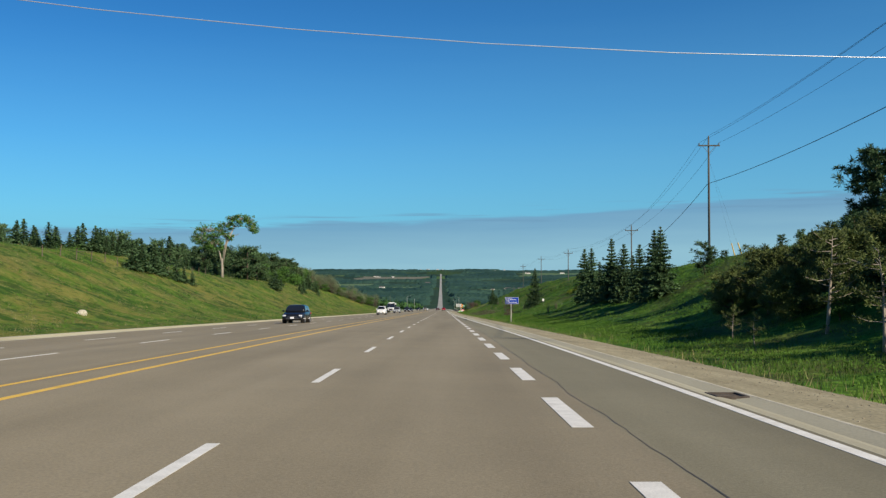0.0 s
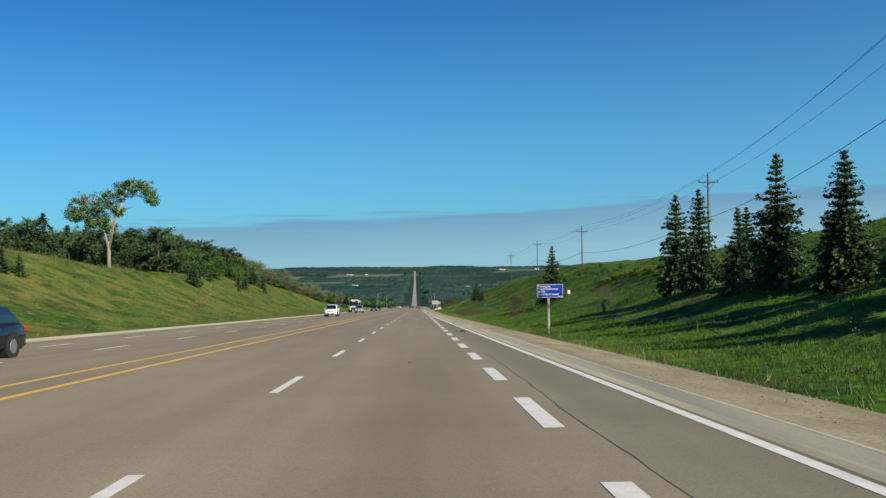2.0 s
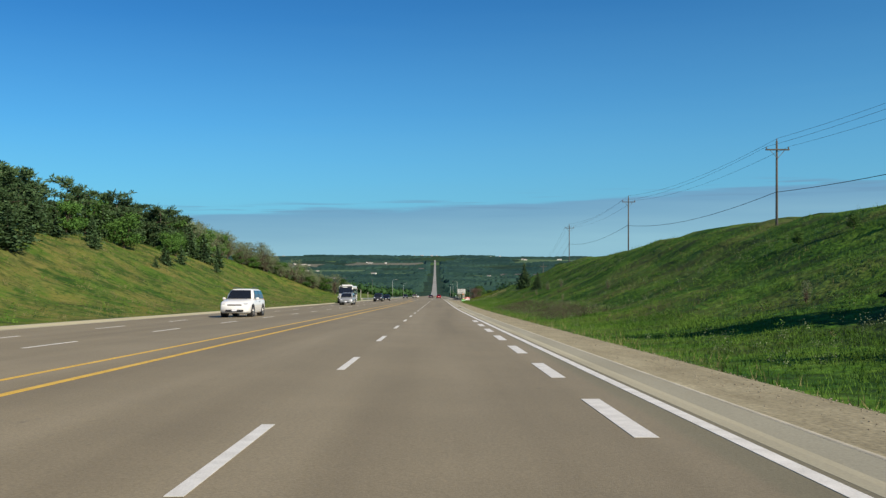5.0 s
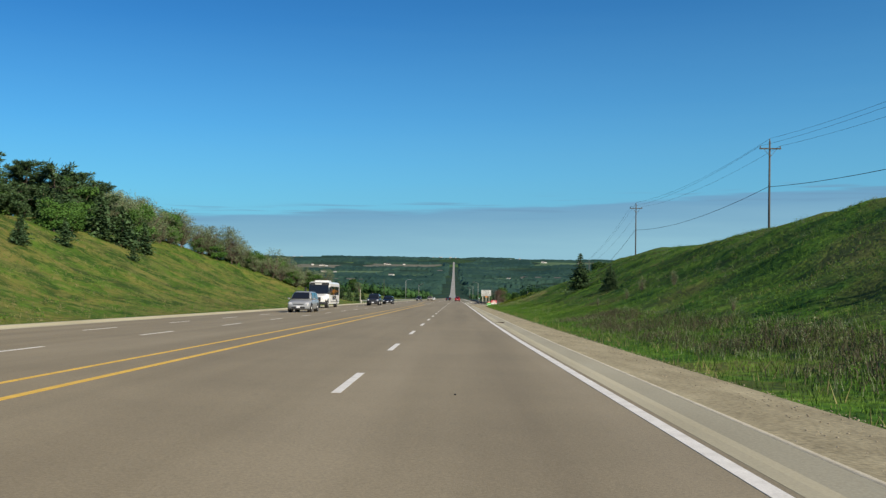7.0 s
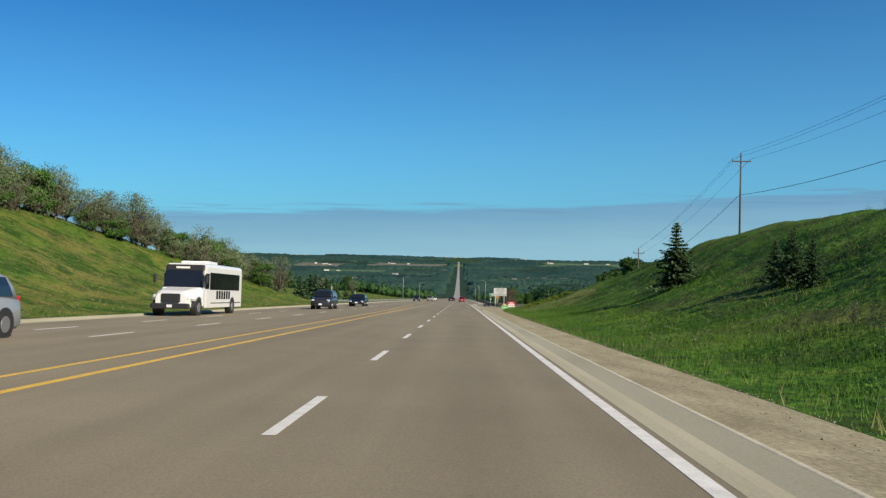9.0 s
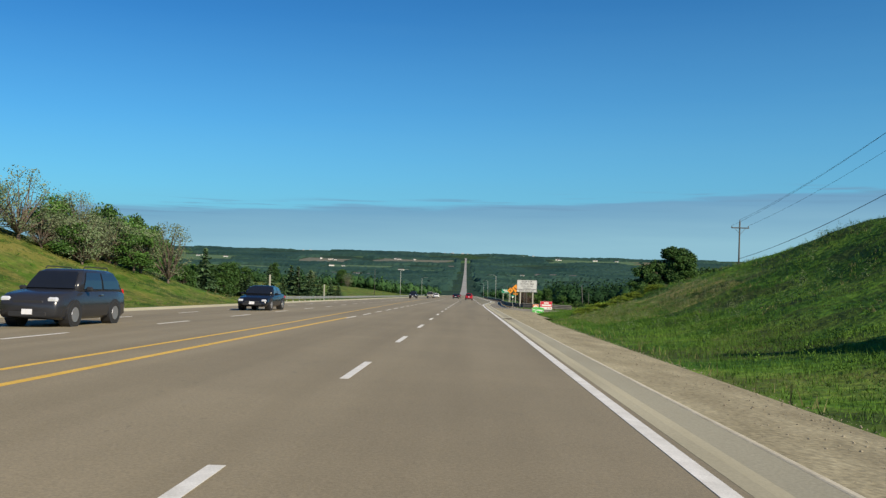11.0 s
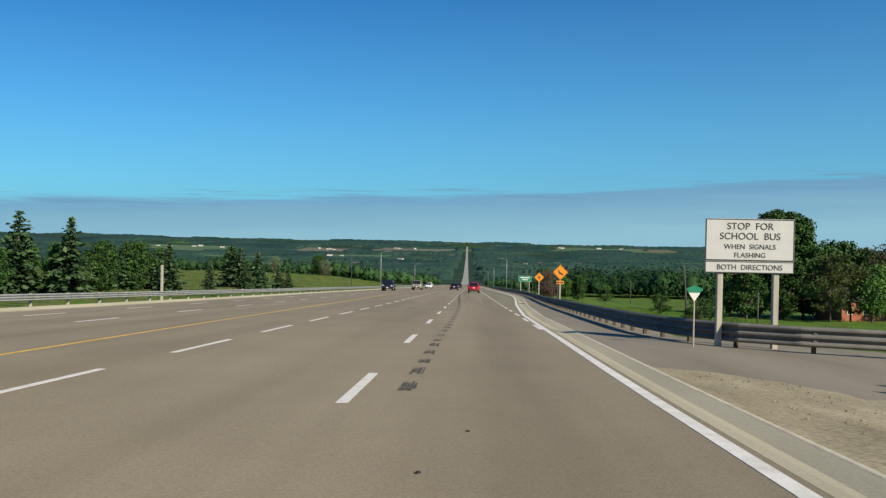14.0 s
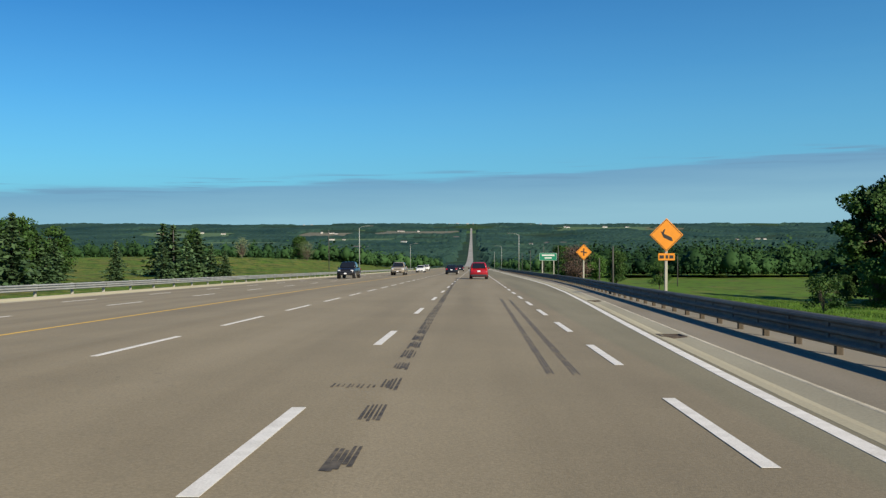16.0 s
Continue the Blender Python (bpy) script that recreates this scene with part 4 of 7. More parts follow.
gz = float(ground_z(9.87, 94.3))
s = thing("information_sign", "blue information sign with white lettering on a wooden post", "road sign", m=pose(9.87, 94.3, gz, 0, 0, 1.5))
top = float(road_z(94.3)) + 2.45 - gz
part("post", Shape().box((-0.08, 0.09, top / 2 - 0.4), (0.13, 0.12, top + 0.8), b=0.012), M_POST, s, "pale weathered wooden post")
pb = panel("panel", 1.54, 0.78, top - 0.39, M_BLUESIGN, s)
border(s, 1.54, 0.78, top - 0.39, 0.02, M_SIGNWHITE)
letters("Entering the", 0.15, M_SIGNWHITE, s, -0.71, top - 0.17, align="LEFT", bold=0.003)
letters("Niagara Escarpment", 0.147, M_SIGNWHITE, s, -0.71, top - 0.315, align="LEFT", bold=0.003)
letters("Part of the Greenbelt", 0.14, M_SIGNWHITE, s, -0.71, top - 0.63, align="LEFT", bold=0.003)
part("emblem", Shape().add([(-0.67, -0.023, top - 0.49), (-0.57, -0.023, top - 0.475), (-0.56, -0.023, top - 0.395), (-0.63, -0.023, top - 0.375), (-0.69, -0.023, top - 0.41)], [(0, 1, 2, 3, 4)]), M_SIGNWHITE, s)
for k, w in enumerate((0.2, 0.26, 0.2)):
    bar(s, -0.52 + w / 2, top - 0.385 - 0.045 * k, w, 0.02, M_SIGNWHITE)
bar(s, 0.59, top - 0.71, 0.23, 0.025, M_SIGNWHITE)

zb = float(road_z(359.9))
s = thing("school_bus_sign", "large white regulatory sign with black lettering on two posts", "road sign", m=pose(8.62, 359.9, zb, 0, 0, 1.0))
for sx in (-0.74, 0.72):
    part("post", Shape().box((sx, 0.1, 1.1), (0.15, 0.14, 3.9), b=0.012), M_POST, s, "grey wooden post")
panel("panel", 2.32, 1.1, 2.6, M_SIGNGREY, s)
panel("tab", 2.32, 0.31, 1.885, M_SIGNGREY, s)
border(s, 2.32, 1.1, 2.6, 0.02, M_BLACK)
border(s, 2.32, 0.31, 1.885, 0.016, M_BLACK)
letters("STOP  FOR", 0.25, M_BLACK, s, 0, 2.87, bold=0.0)
letters("SCHOOL  BUS", 0.25, M_BLACK, s, 0, 2.61, bold=0.0)
letters("WHEN  SIGNALS", 0.18, M_BLACK, s, 0, 2.36, bold=0.0)
letters("FLASHING", 0.18, M_BLACK, s, 0, 2.14, bold=0.0)
letters("BOTH  DIRECTIONS", 0.19, M_BLACK, s, 0, 1.82, bold=0.0)


def diamond_sign(x, y, zc, side, label, symbol, tab):
    g0 = float(ground_z(x, y))
    d = thing("warning_sign", label, "road sign", "amber warning signs", pose(x, y, g0, 0, 0, 2.0))
    part("post", Shape().box((0, 0.08, (zc - g0) / 2 - 0.3), (0.14, 0.12, zc - g0 + 0.9), b=0.012), M_POST, d, "pale wooden post")
    m = Matrix.Translation((0, 0, zc - g0)) @ Matrix.Rotation(radians(90), 4, "X") @ Matrix.Rotation(radians(45), 4, "Z")
    part("panel", Shape().box((0, 0, 0), (side, side, 0.03), b=0.012, m=m), M_ORANGE, d)
    for k in range(4):
        mm = Matrix.Translation((0, -0.018, zc - g0)) @ Matrix.Rotation(radians(90), 4, "X") @ Matrix.Rotation(radians(45 + 90 * k), 4, "Z")
        part("border", Shape().box((0, side / 2 - 0.05, 0), (side - 0.1, 0.02, 0.004), m=mm), M_BLACK, d)
    for pts in symbol:
        part("symbol", Shape().add([(a, -0.02, zc - g0 + b) for a, b in pts], [tuple(range(len(pts)))]), M_BLACK, d, "plain black symbol")
    if tab:
        panel("tab", side * 0.7, 0.36, zc - g0 - side * 0.72 - 0.24, M_ORANGE, d)
        for dx, w in ((-0.24, 0.22), (0.02, 0.12), (0.25, 0.2)):
            bar(d, dx, zc - g0 - side * 0.72 - 0.24, w, 0.16, M_BLACK)
    return d


diamond_sign(11.3, 429.5, -18.45, 1.2, "amber diamond warning sign with a black symbol and tab", [[(-0.3, 0.2), (-0.1, 0.05), (0.25, -0.12), (0.32, -0.3), (0.2, -0.3), (-0.16, -0.12)], [(-0.24, 0.12), (-0.12, 0.3), (-0.06, 0.28), (-0.14, 0.08)]], True)
diamond_sign(12.2, 468.0, -20.6, 1.1, "amber diamond warning sign with a crossroad symbol", [[(-0.06, -0.36), (0.06, -0.36), (0.06, 0.36), (-0.06, 0.36)], [(-0.3, -0.02), (-0.06, -0.02), (-0.06, 0.1), (-0.3, 0.1)], [(0.06, -0.1), (0.3, -0.1), (0.3, 0.02), (0.06, 0.02)]], False)

g0 = float(ground_z(13.9, 526))
s = thing("guide_sign", "green guide sign with unreadable white lettering on two posts", "road sign", m=pose(13.9, 526.0, g0))
for sx in (-0.95, 0.95):
    part("post", Shape().box((sx, 0.1, 1.9), (0.16, 0.14, 4.8), b=0.012), M_POST, s)
panel("panel", 2.9, 1.25, 3.75, M_GREENSIGN, s)
border(s, 2.9, 1.25, 3.75, 0.03, M_SIGNWHITE)
bar(s, 0, 4.0, 2.1, 0.24, M_SIGNWHITE)
bar(s, 0, 3.55, 1.2, 0.2, M_SIGNWHITE)

# small triangular marker sign behind the rail
s = thing("marker_sign", "small white and green triangular marker sign on a thin post", "road sign", m=pose(6.95, 358.9, float(pave_z(6.95, 358.9)) - 0.1) @ Matrix.Diagonal((0.65, 0.65, 0.65, 1)))
part("post", Shape().tube([(0, 0.03, -0.4), (0, 0.03, 2.2)], 0.03, 8), M_POST, s)
part("panel", Shape().add([(-0.32, 0, 2.35), (0.32, 0, 2.35), (0, 0, 1.85), (-0.32, 0.02, 2.35), (0.32, 0.02, 2.35), (0, 0.02, 1.85)], [(0, 2, 1), (3, 4, 5), (0, 1, 4, 3), (1, 2, 5, 4), (2, 0, 3, 5)]), M_SIGNWHITE, s)
part("cap", Shape().add([(-0.32, -0.006, 2.36), (0.32, -0.006, 2.36), (0.22, -0.006, 2.2), (-0.22, -0.006, 2.2), (0, -0.006, 2.48)], [(0, 3, 2, 1), (0, 1, 4)]), M_GREENSIGN, s, "green upper half")


def yard_sign(x, y, w, h, lift, turn, material, label, bars, stripe_mat=None, lean=0.0):
    d = thing("campaign_sign", label, "campaign sign", "roadside campaign signs", pose(x, y, float(ground_z(x, y)), 0, lean, turn))
    for sx in (-w * 0.32, w * 0.32):
        part("stake", Shape().tube([(sx, 0.02, -0.2), (sx, 0.02, lift + h * 0.5)], 0.012 if w < 1 else 0.03, 6), M_STEELDARK, d)
    panel("panel", w, h, lift + h / 2, material, d, t=0.014)
    border(d, w, h, lift + h / 2, 0.012, M_SIGNWHITE, -0.011)
    for bx, bz, bw, bh, bm in bars:
        bar(d, bx * w, lift + h / 2 + bz * h, bw * w, bh * h, bm, -0.012)
    return d


yard_sign(10.1, 351.2, 1.25, 0.86, 0.34, 2, M_RED, "red and white campaign sign on dirt by the road", [(0, -0.34, 0.98, 0.3, M_SIGNWHITE), (0.0, 0.3, 0.4, 0.16, M_SIGNWHITE), (0.02, 0.02, 0.8, 0.2, M_SIGNWHITE), (0.12, -0.34, 0.06, 0.16, M_RED), (0.32, -0.34, 0.22, 0.07, M_RED)])
yard_sign(8.95, 350.7, 0.62, 0.42, 0.42, 1, M_ORANGEPRINT, "small orange campaign sign on a wire stake", [(0, 0.15, 0.5, 0.18, M_SIGNWHITE), (0, -0.1, 0.72, 0.24, M_SIGNWHITE)])
yard_sign(8.6, 347.0, 0.66, 0.5, 0.06, -4, M_LIME, "bright green campaign sign with a plain white emblem", [(0.05, 0.0, 0.6, 0.2, M_SIGNWHITE), (-0.34, 0.0, 0.1, 0.2, M_SIGNWHITE)], lean=7)
yard_sign(8.72, 345.1, 0.66, 0.58, 0.03, -3, M_LIME, "bright green campaign sign, slightly leaning, beside gravel", [(0.0, 0.18, 0.5, 0.16, M_SIGNWHITE), (0.0, -0.05, 0.7, 0.18, M_SIGNWHITE), (0, -0.35, 0.9, 0.2, M_SIGNWHITE)], lean=5)
yard_sign(8.75, 343.4, 0.7, 0.58, 0.02, -2, M_LIME, "bright green leaning campaign sign with a white emblem", [(0.06, -0.02, 0.58, 0.24, M_SIGNWHITE), (-0.34, -0.02, 0.12, 0.2, M_SIGNWHITE)], lean=8)

# slim white marker on the bank, sign backs on the far side
s = thing("bank_marker", "small white marker plate on a thin stake in the grass", "marker", m=pose(18.1, 133.3, float(ground_z(18.1, 133.3))))
part("stake", Shape().tube([(0, 0.02, -0.3), (0, 0.02, 1.0)], 0.02, 6), M_STEELDARK, s)
panel("plate", 0.3, 0.4, 0.95, M_SIGNWHITE, s, t=0.02)
for x, y, h in ((-20.5, 355.3, 3.1), (-22.3, 401.0, 3.0)):
    s = thing("sign_post", "pale wooden sign post seen from behind", "sign post", "far side sign posts", pose(x, y, float(ground_z(x, y))))
    part("post", Shape().box((0, 0, h / 2 - 0.3), (0.17, 0.17, h + 0.6), b=0.012), M_POST, s)
    part("plate", Shape().box((-0.02, 0.14, h - 0.5), (0.06, 0.03, 0.9)), M_GALV, s, "grey metal sign seen edge on")

# ---- trees and shrubs ----
def quads(centres, sizes, rng, flat=0.0, aspect=0.7, out=None, jitter=0.6):
    """Little leaf-shaped quads as vertex and face arrays, randomly turned, or lying round the direction out."""
    n = len(centres)
    a = rng.normal(size=(n, 3))
    a[:, 2] *= 1 - flat
    if out is not None:
        nn = out / (np.linalg.norm(out, axis=1)[:, None] + 1e-9) + rng.normal(size=(n, 3)) * jitter
        nn /= np.linalg.norm(nn, axis=1)[:, None] + 1e-9
        a -= (a * nn).sum(1)[:, None] * nn
    a /= np.linalg.norm(a, axis=1)[:, None] + 1e-9
    b = rng.normal(size=(n, 3))
    b[:, 2] *= 1 - flat
    if out is not None:
        b = np.cross(nn, a)
    b -= (a * b).sum(1)[:, None] * a
    b /= np.linalg.norm(b, axis=1)[:, None] + 1e-9
    s = np.asarray(sizes).reshape(-1, 1)
    a, b = a * s / 2, b * s / 2 * aspect
    c = np.asarray(centres)
    v = np.stack([c - a, c - b * 0.9, c + a, c + b * 0.9], 1).reshape(-1, 3)
    f = np.arange(4 * n).reshape(-1, 4)
    return v, f


def soup(name, verts, faces, material):
    me = bpy.data.meshes.new(name)
    nv, nf, k = len(verts), len(faces), faces.shape[1]
    me.vertices.add(nv)
    me.vertices.foreach_set("co", np.asarray(verts, np.float32).ravel())
    me.loops.add(nf * k)
    me.loops.foreach_set("vertex_index", np.asarray(faces, np.int32).ravel())
    me.polygons.add(nf)
    me.polygons.foreach_set("loop_start", np.arange(0, nf * k, k, dtype=np.int32))
    me.update(calc_edges=True)
    me.materials.append(material)
    return me


def spruce_meshes(h, r, seed, material, sparse=1.0, bare=0.06, step=0.062, fine=1.0):
    """A conifer: tapered trunk and whorls of drooping, feathered boughs."""
    rng = np.random.default_rng(seed)
    trunk = Shape().tube([(0, 0, -0.6), (0, 0, h * 0.5), (0, 0, h * 0.98)], (0.022 * h, 0.013 * h, 0.003 * h), 8)
    V, F, off = [], [], 0
    z = h * bare
    while z < h * 0.985:
        q = 1 - z / h
        reach = r * (q ** 0.9) * rng.uniform(0.7, 1.18) + 0.04
        nb = max(6, int((13 + 9 * q) * sparse))
        turn = rng.uniform(0, 6.3)
        for k in range(nb):
            an = turn + 6.283 * k / nb + rng.normal() * 0.18
            ln = reach * rng.uniform(0.45, 1.2)
            lift = rng.uniform(-0.10, 0.08) + 0.55 * (1 - q) ** 2
            m = max(4, int(ln / step))
            s = (np.arange(m) + 0.5) / m
            side = np.where(rng.random(m) < 0.5, -1, 1)
            wid = 0.15 * ln * np.sin(np.pi * np.clip(s * 0.9 + 0.12, 0, 1)) * rng.uniform(0.2, 1.0, m)
            ca, sa = math.cos(an), math.sin(an)
            px = ca * ln * s - sa * wid * side
            py = sa * ln * s + ca * wid * side
            pzz = z + lift * ln * s - 0.12 * ln * s * s - 0.25 * wid + rng.normal(size=m) * 0.05 - np.abs(rng.normal(size=m)) * 0.07 * q
            dirx, diry = ca * 0.8 - sa * side * 0.6, sa * 0.8 + ca * side * 0.6
            size = fine * (0.15 + 0.09 * q) * (1 + (step - 0.062) * 5) * rng.uniform(0.7, 1.5, m) * (0.6 + h / 14)
            c = np.stack([px, py, pzz], 1)
            d = np.stack([dirx * size, diry * size, -0.25 * size], 1)
            w = np.stack([-diry * size * 0.30, dirx * size * 0.30, rng.normal(size=m) * size * 0.30], 1)
            v = np.stack([c - d * 0.5, c - w, c + d * 0.6, c + w], 1).reshape(-1, 3)
            V.append(v)
            F.append(np.arange(4 * m).reshape(-1, 4) + off)
            off += 4 * m
        z += h * 0.040 * rng.uniform(0.75, 1.25) + 0.02
    return trunk.mesh("trunk", M_BARK, True), soup("crown", np.concatenate(V), np.concatenate(F), material)


def pine_meshes(h, seed, material, spread=0.3, limbs=34, tufts=6, needles=26, tuft=0.42, bare=0.18, lean=0.0, bark=None, needle=0.3, slim=0.12):
    """A pine: bent trunk, uneven rising limbs, and bundles of needles along the outer half of each limb."""
    rng = np.random.default_rng(seed)
    wood = Shape()
    bow = rng.normal(size=2) * 0.03 * h

    def stem(q):
        return Vector((lean * q + bow[0] * math.sin(3.1 * q), bow[1] * math.sin(3.1 * q), h * q))

    wood.tube([stem(-0.06), stem(0.25), stem(0.5), stem(0.75), stem(0.98)], (0.02 * h, 0.016 * h, 0.012 * h, 0.007 * h, 0.002 * h), 8)
    cs, ds, ss = [], [], []
    for k in range(limbs):
        q = bare + (0.97 - bare) * ((k + rng.random()) / limbs)
        reach = spread * h * (0.35 + 1.0 * math.sin(math.pi * min(1.0, (1.02 - q) / (1.02 - bare) * 0.72 + 0.06))) * rng.uniform(0.45, 1.15)
        an = rng.uniform(0, 6.283)
        up = rng.uniform(0.05, 0.55) + 0.5 * max(0, q - 0.7)
        p0 = stem(q)
        tip = p0 + Vector((math.cos(an) * reach, math.sin(an) * reach, up * reach))
        mid = p0.lerp(tip, 0.5) - Vector((0, 0, 0.08 * reach))
        wood.tube([p0, mid, tip], (0.006 * h, 0.004 * h, 0.0015 * h), 4, cap=False)
        for j in range(tufts):
            f = 0.3 + 0.7 * (j + rng.random()) / tufts
            base = np.array(p0.lerp(tip, f)) + rng.normal(size=3) * np.array([0.11, 0.11, 0.07]) * reach
            r = tuft * h / 6.0 * rng.uniform(0.6, 1.2)
            d = rng.normal(size=(needles, 3)) + np.array([math.cos(an) * 0.5, math.sin(an) * 0.5, 0.5])
            d /= np.linalg.norm(d, axis=1)[:, None]
            cs.append(base + d * r * rng.uniform(0.2, 1.0, (needles, 1)))
            ds.append(d)
            ss.append(needle * h / 6.0 * rng.uniform(0.6, 1.3, needles))
    c, d, sz = np.concatenate(cs), np.concatenate(ds), np.concatenate(ss)[:, None]
    side = np.cross(d, rng.normal(size=d.shape))
    side /= np.linalg.norm(side, axis=1)[:, None] + 1e-9
    v = np.stack([c - d * sz * 0.5, c + side * sz * slim, c + d * sz * 0.5, c - side * sz * slim], 1).reshape(-1, 3)
    return wood.mesh("trunk", bark or M_BARK, True), soup("crown", v, np.arange(len(v)).reshape(-1, 4), material)


def leafy_meshes(h, seed, material, bark, crown_from=0.3, spread=0.5, clumps=26, leaves=170, leaf=0.32, lean=0.0, lobes=None, size=0.19, stems=()):
    """A broadleaf tree: tapered trunk, forking limbs, and leaves gathered round the ends of the limbs."""
    rng = np.random.default_rng(seed)
    wood = Shape()
    fork = h * crown_from
    wood.tube([(0, 0, -0.6), (lean * 0.1, 0, fork * 0.5), (lean * 0.3, 0, fork)], (0.026 * h, 0.02 * h, 0.016 * h), 9)
    C, R = [], []
    for k in range(clumps):
        if lobes:
            lx, ly, lz, lr = lobes[k % len(lobes)]
            d = rng.normal(size=3)
            d /= np.linalg.norm(d)
            c = np.array([lx, ly, lz]) + d * np.array([lr, lr, lr * (1.0 if stems else 0.62)]) * rng.uniform(0.35, 1.0)
        else:
            an, e = rng.uniform(0, 6.283), rng.uniform(-0.95, 1.0)
            rad = h * spread * math.sqrt(max(0.05, 1 - e * e * 0.85)) * rng.uniform(0.35, 1.0)
            mid = h * (crown_from + (1 - crown_from) * 0.5)
            c = np.array([math.cos(an) * rad + lean, math.sin(an) * rad, mid + e * h * (1 - crown_from) * 0.46])
        C.append(c)
        R.append(h * size * rng.uniform(0.6, 1.15))
        p0 = Vector((lean * 0.3, 0, fork * rng.uniform(0.85, 1.0)))
        p3 = Vector(tuple(c))
        if lobes:
            p0 = p0.lerp(Vector((lx, ly, lz)), 0.72 if not stems else 0.95)
        mid = p0.lerp(p3, 0.5) + Vector((rng.normal() * 0.05 * h, rng.normal() * 0.05 * h, 0.05 * h))
        twig = 0.35 if stems else 1.0
        wood.tube([p0, mid, p3], (0.009 * h * twig, 0.006 * h * twig, 0.002 * h * twig), 5, cap=False)
    for sx, sy, sz in stems:
        wood.tube([(0, 0, fork * 0.6), (sx * 0.35, sy * 0.4, fork + (sz - fork) * 0.45), (sx, sy, sz)], (0.014 * h, 0.011 * h, 0.008 * h), 8)
    for lx, ly, lz, lr in lobes or ():
        if stems:
            st = min(stems, key=lambda q: (q[0] - lx) ** 2 + (q[2] - lz) ** 2)
            wood.tube([st, ((st[0] + lx) / 2, (st[1] + ly) / 2, (st[2] + lz) / 2 + 0.03 * h), (lx, ly, lz)], (0.007 * h, 0.005 * h, 0.002 * h), 6)
            continue
        wood.tube([(0, 0, fork * 0.9), (lx * 0.22, ly * 0.4, fork + (lz - fork) * 0.42), (lx * 0.72, ly, lz - (lz - fork) * 0.18), (lx, ly, lz)], (0.011 * h, 0.0085 * h, 0.005 * h, 0.002 * h), 7)
    cs, ss, ds = [], [], []
    for c, rr in zip(C, R):
        d = rng.normal(size=(leaves, 3))
        d /= np.linalg.norm(d, axis=1)[:, None]
        d *= (rng.random((leaves, 1)) ** 0.45) * rr * np.array([1.1, 1.1, 0.75])
        cs.append(c + d)
        ds.append(d + np.array([0, 0, 0.25 * rr]))
        ss.append(leaf * rng.uniform(0.6, 1.3, leaves))
    v, f = quads(np.concatenate(cs), np.concatenate(ss), rng, 0.3, 0.75, np.concatenate(ds), 0.75)
    return wood.mesh("trunk", bark, True), soup("crown", v, f, material)


def plant(kind, meshes, x, y, label, category, group="", scale=1.0, turn=0.0, wide=1.0, sink=0.05, z=None):
    zz = float(ground_z(x, y)) if z is None else z
    g = thing(kind, label, category, group)
    for nm, me in zip(("trunk", "crown"), meshes):
        o = new(nm, me)
        o.parent = g
    g.matrix_world = pose(x, y, zz - sink, 0, 0, turn) @ Matrix.Diagonal((scale * wide, scale * wide, scale, 1))
    return g


rs = random.Random(5)
SPRUCES = [spruce_meshes(6.0, 1.75, 10 + k, M_SPRUCE, 1.15, 0.03, step=0.022, fine=0.72) for k in range(4)]
PINES = [pine_meshes(8.0, 30 + k, M_PINE, 0.3, 44, 7, 26) for k in range(3)]
BELTPINES = [pine_meshes(6.0, 230 + k, M_SPRUCE, 0.27, 36, 6, 18, 0.5, 0.12, needle=0.42) for k in range(5)]
SCRUBPINES = [pine_meshes(5.0, 40 + k, M_PINE, 0.27, 24, 5, 34, 0.34, 0.3, 0.5, M_BARKPALE, 0.22) for k in range(2)]
FARSPRUCES = [spruce_meshes(6.0, 1.75, 20 + k, M_SPRUCE, 0.6, step=0.12) for k in range(4)]
FARBROAD = [leafy_meshes(9.0, 150 + k, M_LEAF, M_BARK, 0.08, 0.30, 60, 110, 0.4, size=0.14) for k in range(4)]
BROAD = [leafy_meshes(9.0, 50 + k, M_LEAF, M_BARK, 0.08, 0.30, 46, 170, 0.36, size=0.15) for k in range(4)]
LIGHT = [leafy_meshes(6.0, 60 + k, M_LEAFLIGHT, M_BARK, 0.15, 0.33, 24, 190, 0.26) for k in range(2)]
GREY = [leafy_meshes(6.5, 70 + k, M_GREYLEAF, M_BARK, 0.08, 0.42, 58, 40, 0.17, size=0.15) for k in range(3)]
PINEBUSH = [pine_meshes(6.0, 120 + k, M_PINE, 0.40, 64, 7, 44, 0.46, 0.05, 0.2, None, 0.34, 0.09) for k in range(4)]
DARKPINE = [pine_meshes(9.0, 130 + k, M_SPRUCE, 0.25, 70, 8, 36, 0.32, 0.1, 0.2, None, 0.3, 0.09) for k in range(2)]
BROWN = [leafy_meshes(6.0, 80, M_RUST, M_BARK, 0.12, 0.34, 26, 130, 0.22)]
SHRUB = [leafy_meshes(2.2, 90 + k, M_LEAF, M_BARK, 0.05, 0.55, 18, 130, 0.14, size=0.24) for k in range(2)]
WEEDS = [leafy_meshes(1.6, 95 + k, M_FLOWER, M_BARK, 0.05, 0.9, 20, 120, 0.12, size=0.3) for k in range(2)]
TWIGS = [leafy_meshes(2.2, 98, M_RUST, M_BARK, 0.03, 0.45, 22, 90, 0.09, size=0.2)]
MAPLE = leafy_meshes(13.5, 101, M_LEAF, M_BARK, 0.14, 0.5, 300, 170, 0.32, lobes=[(1.0, 0, 10.4, 3.0), (1.6, 0, 8.2, 3.9), (-3.2, 0, 8.2, 2.9), (-3.6, 0, 5.8, 3.6), (4.0, 0.4, 6.2, 3.3), (0.0, -1.0, 5.2, 4.6), (-3.6, 0.5, 3.0, 3.4), (3.4, -0.5, 3.0, 3.4), (0.4, 1.0, 11.6, 1.7)], size=0.068)
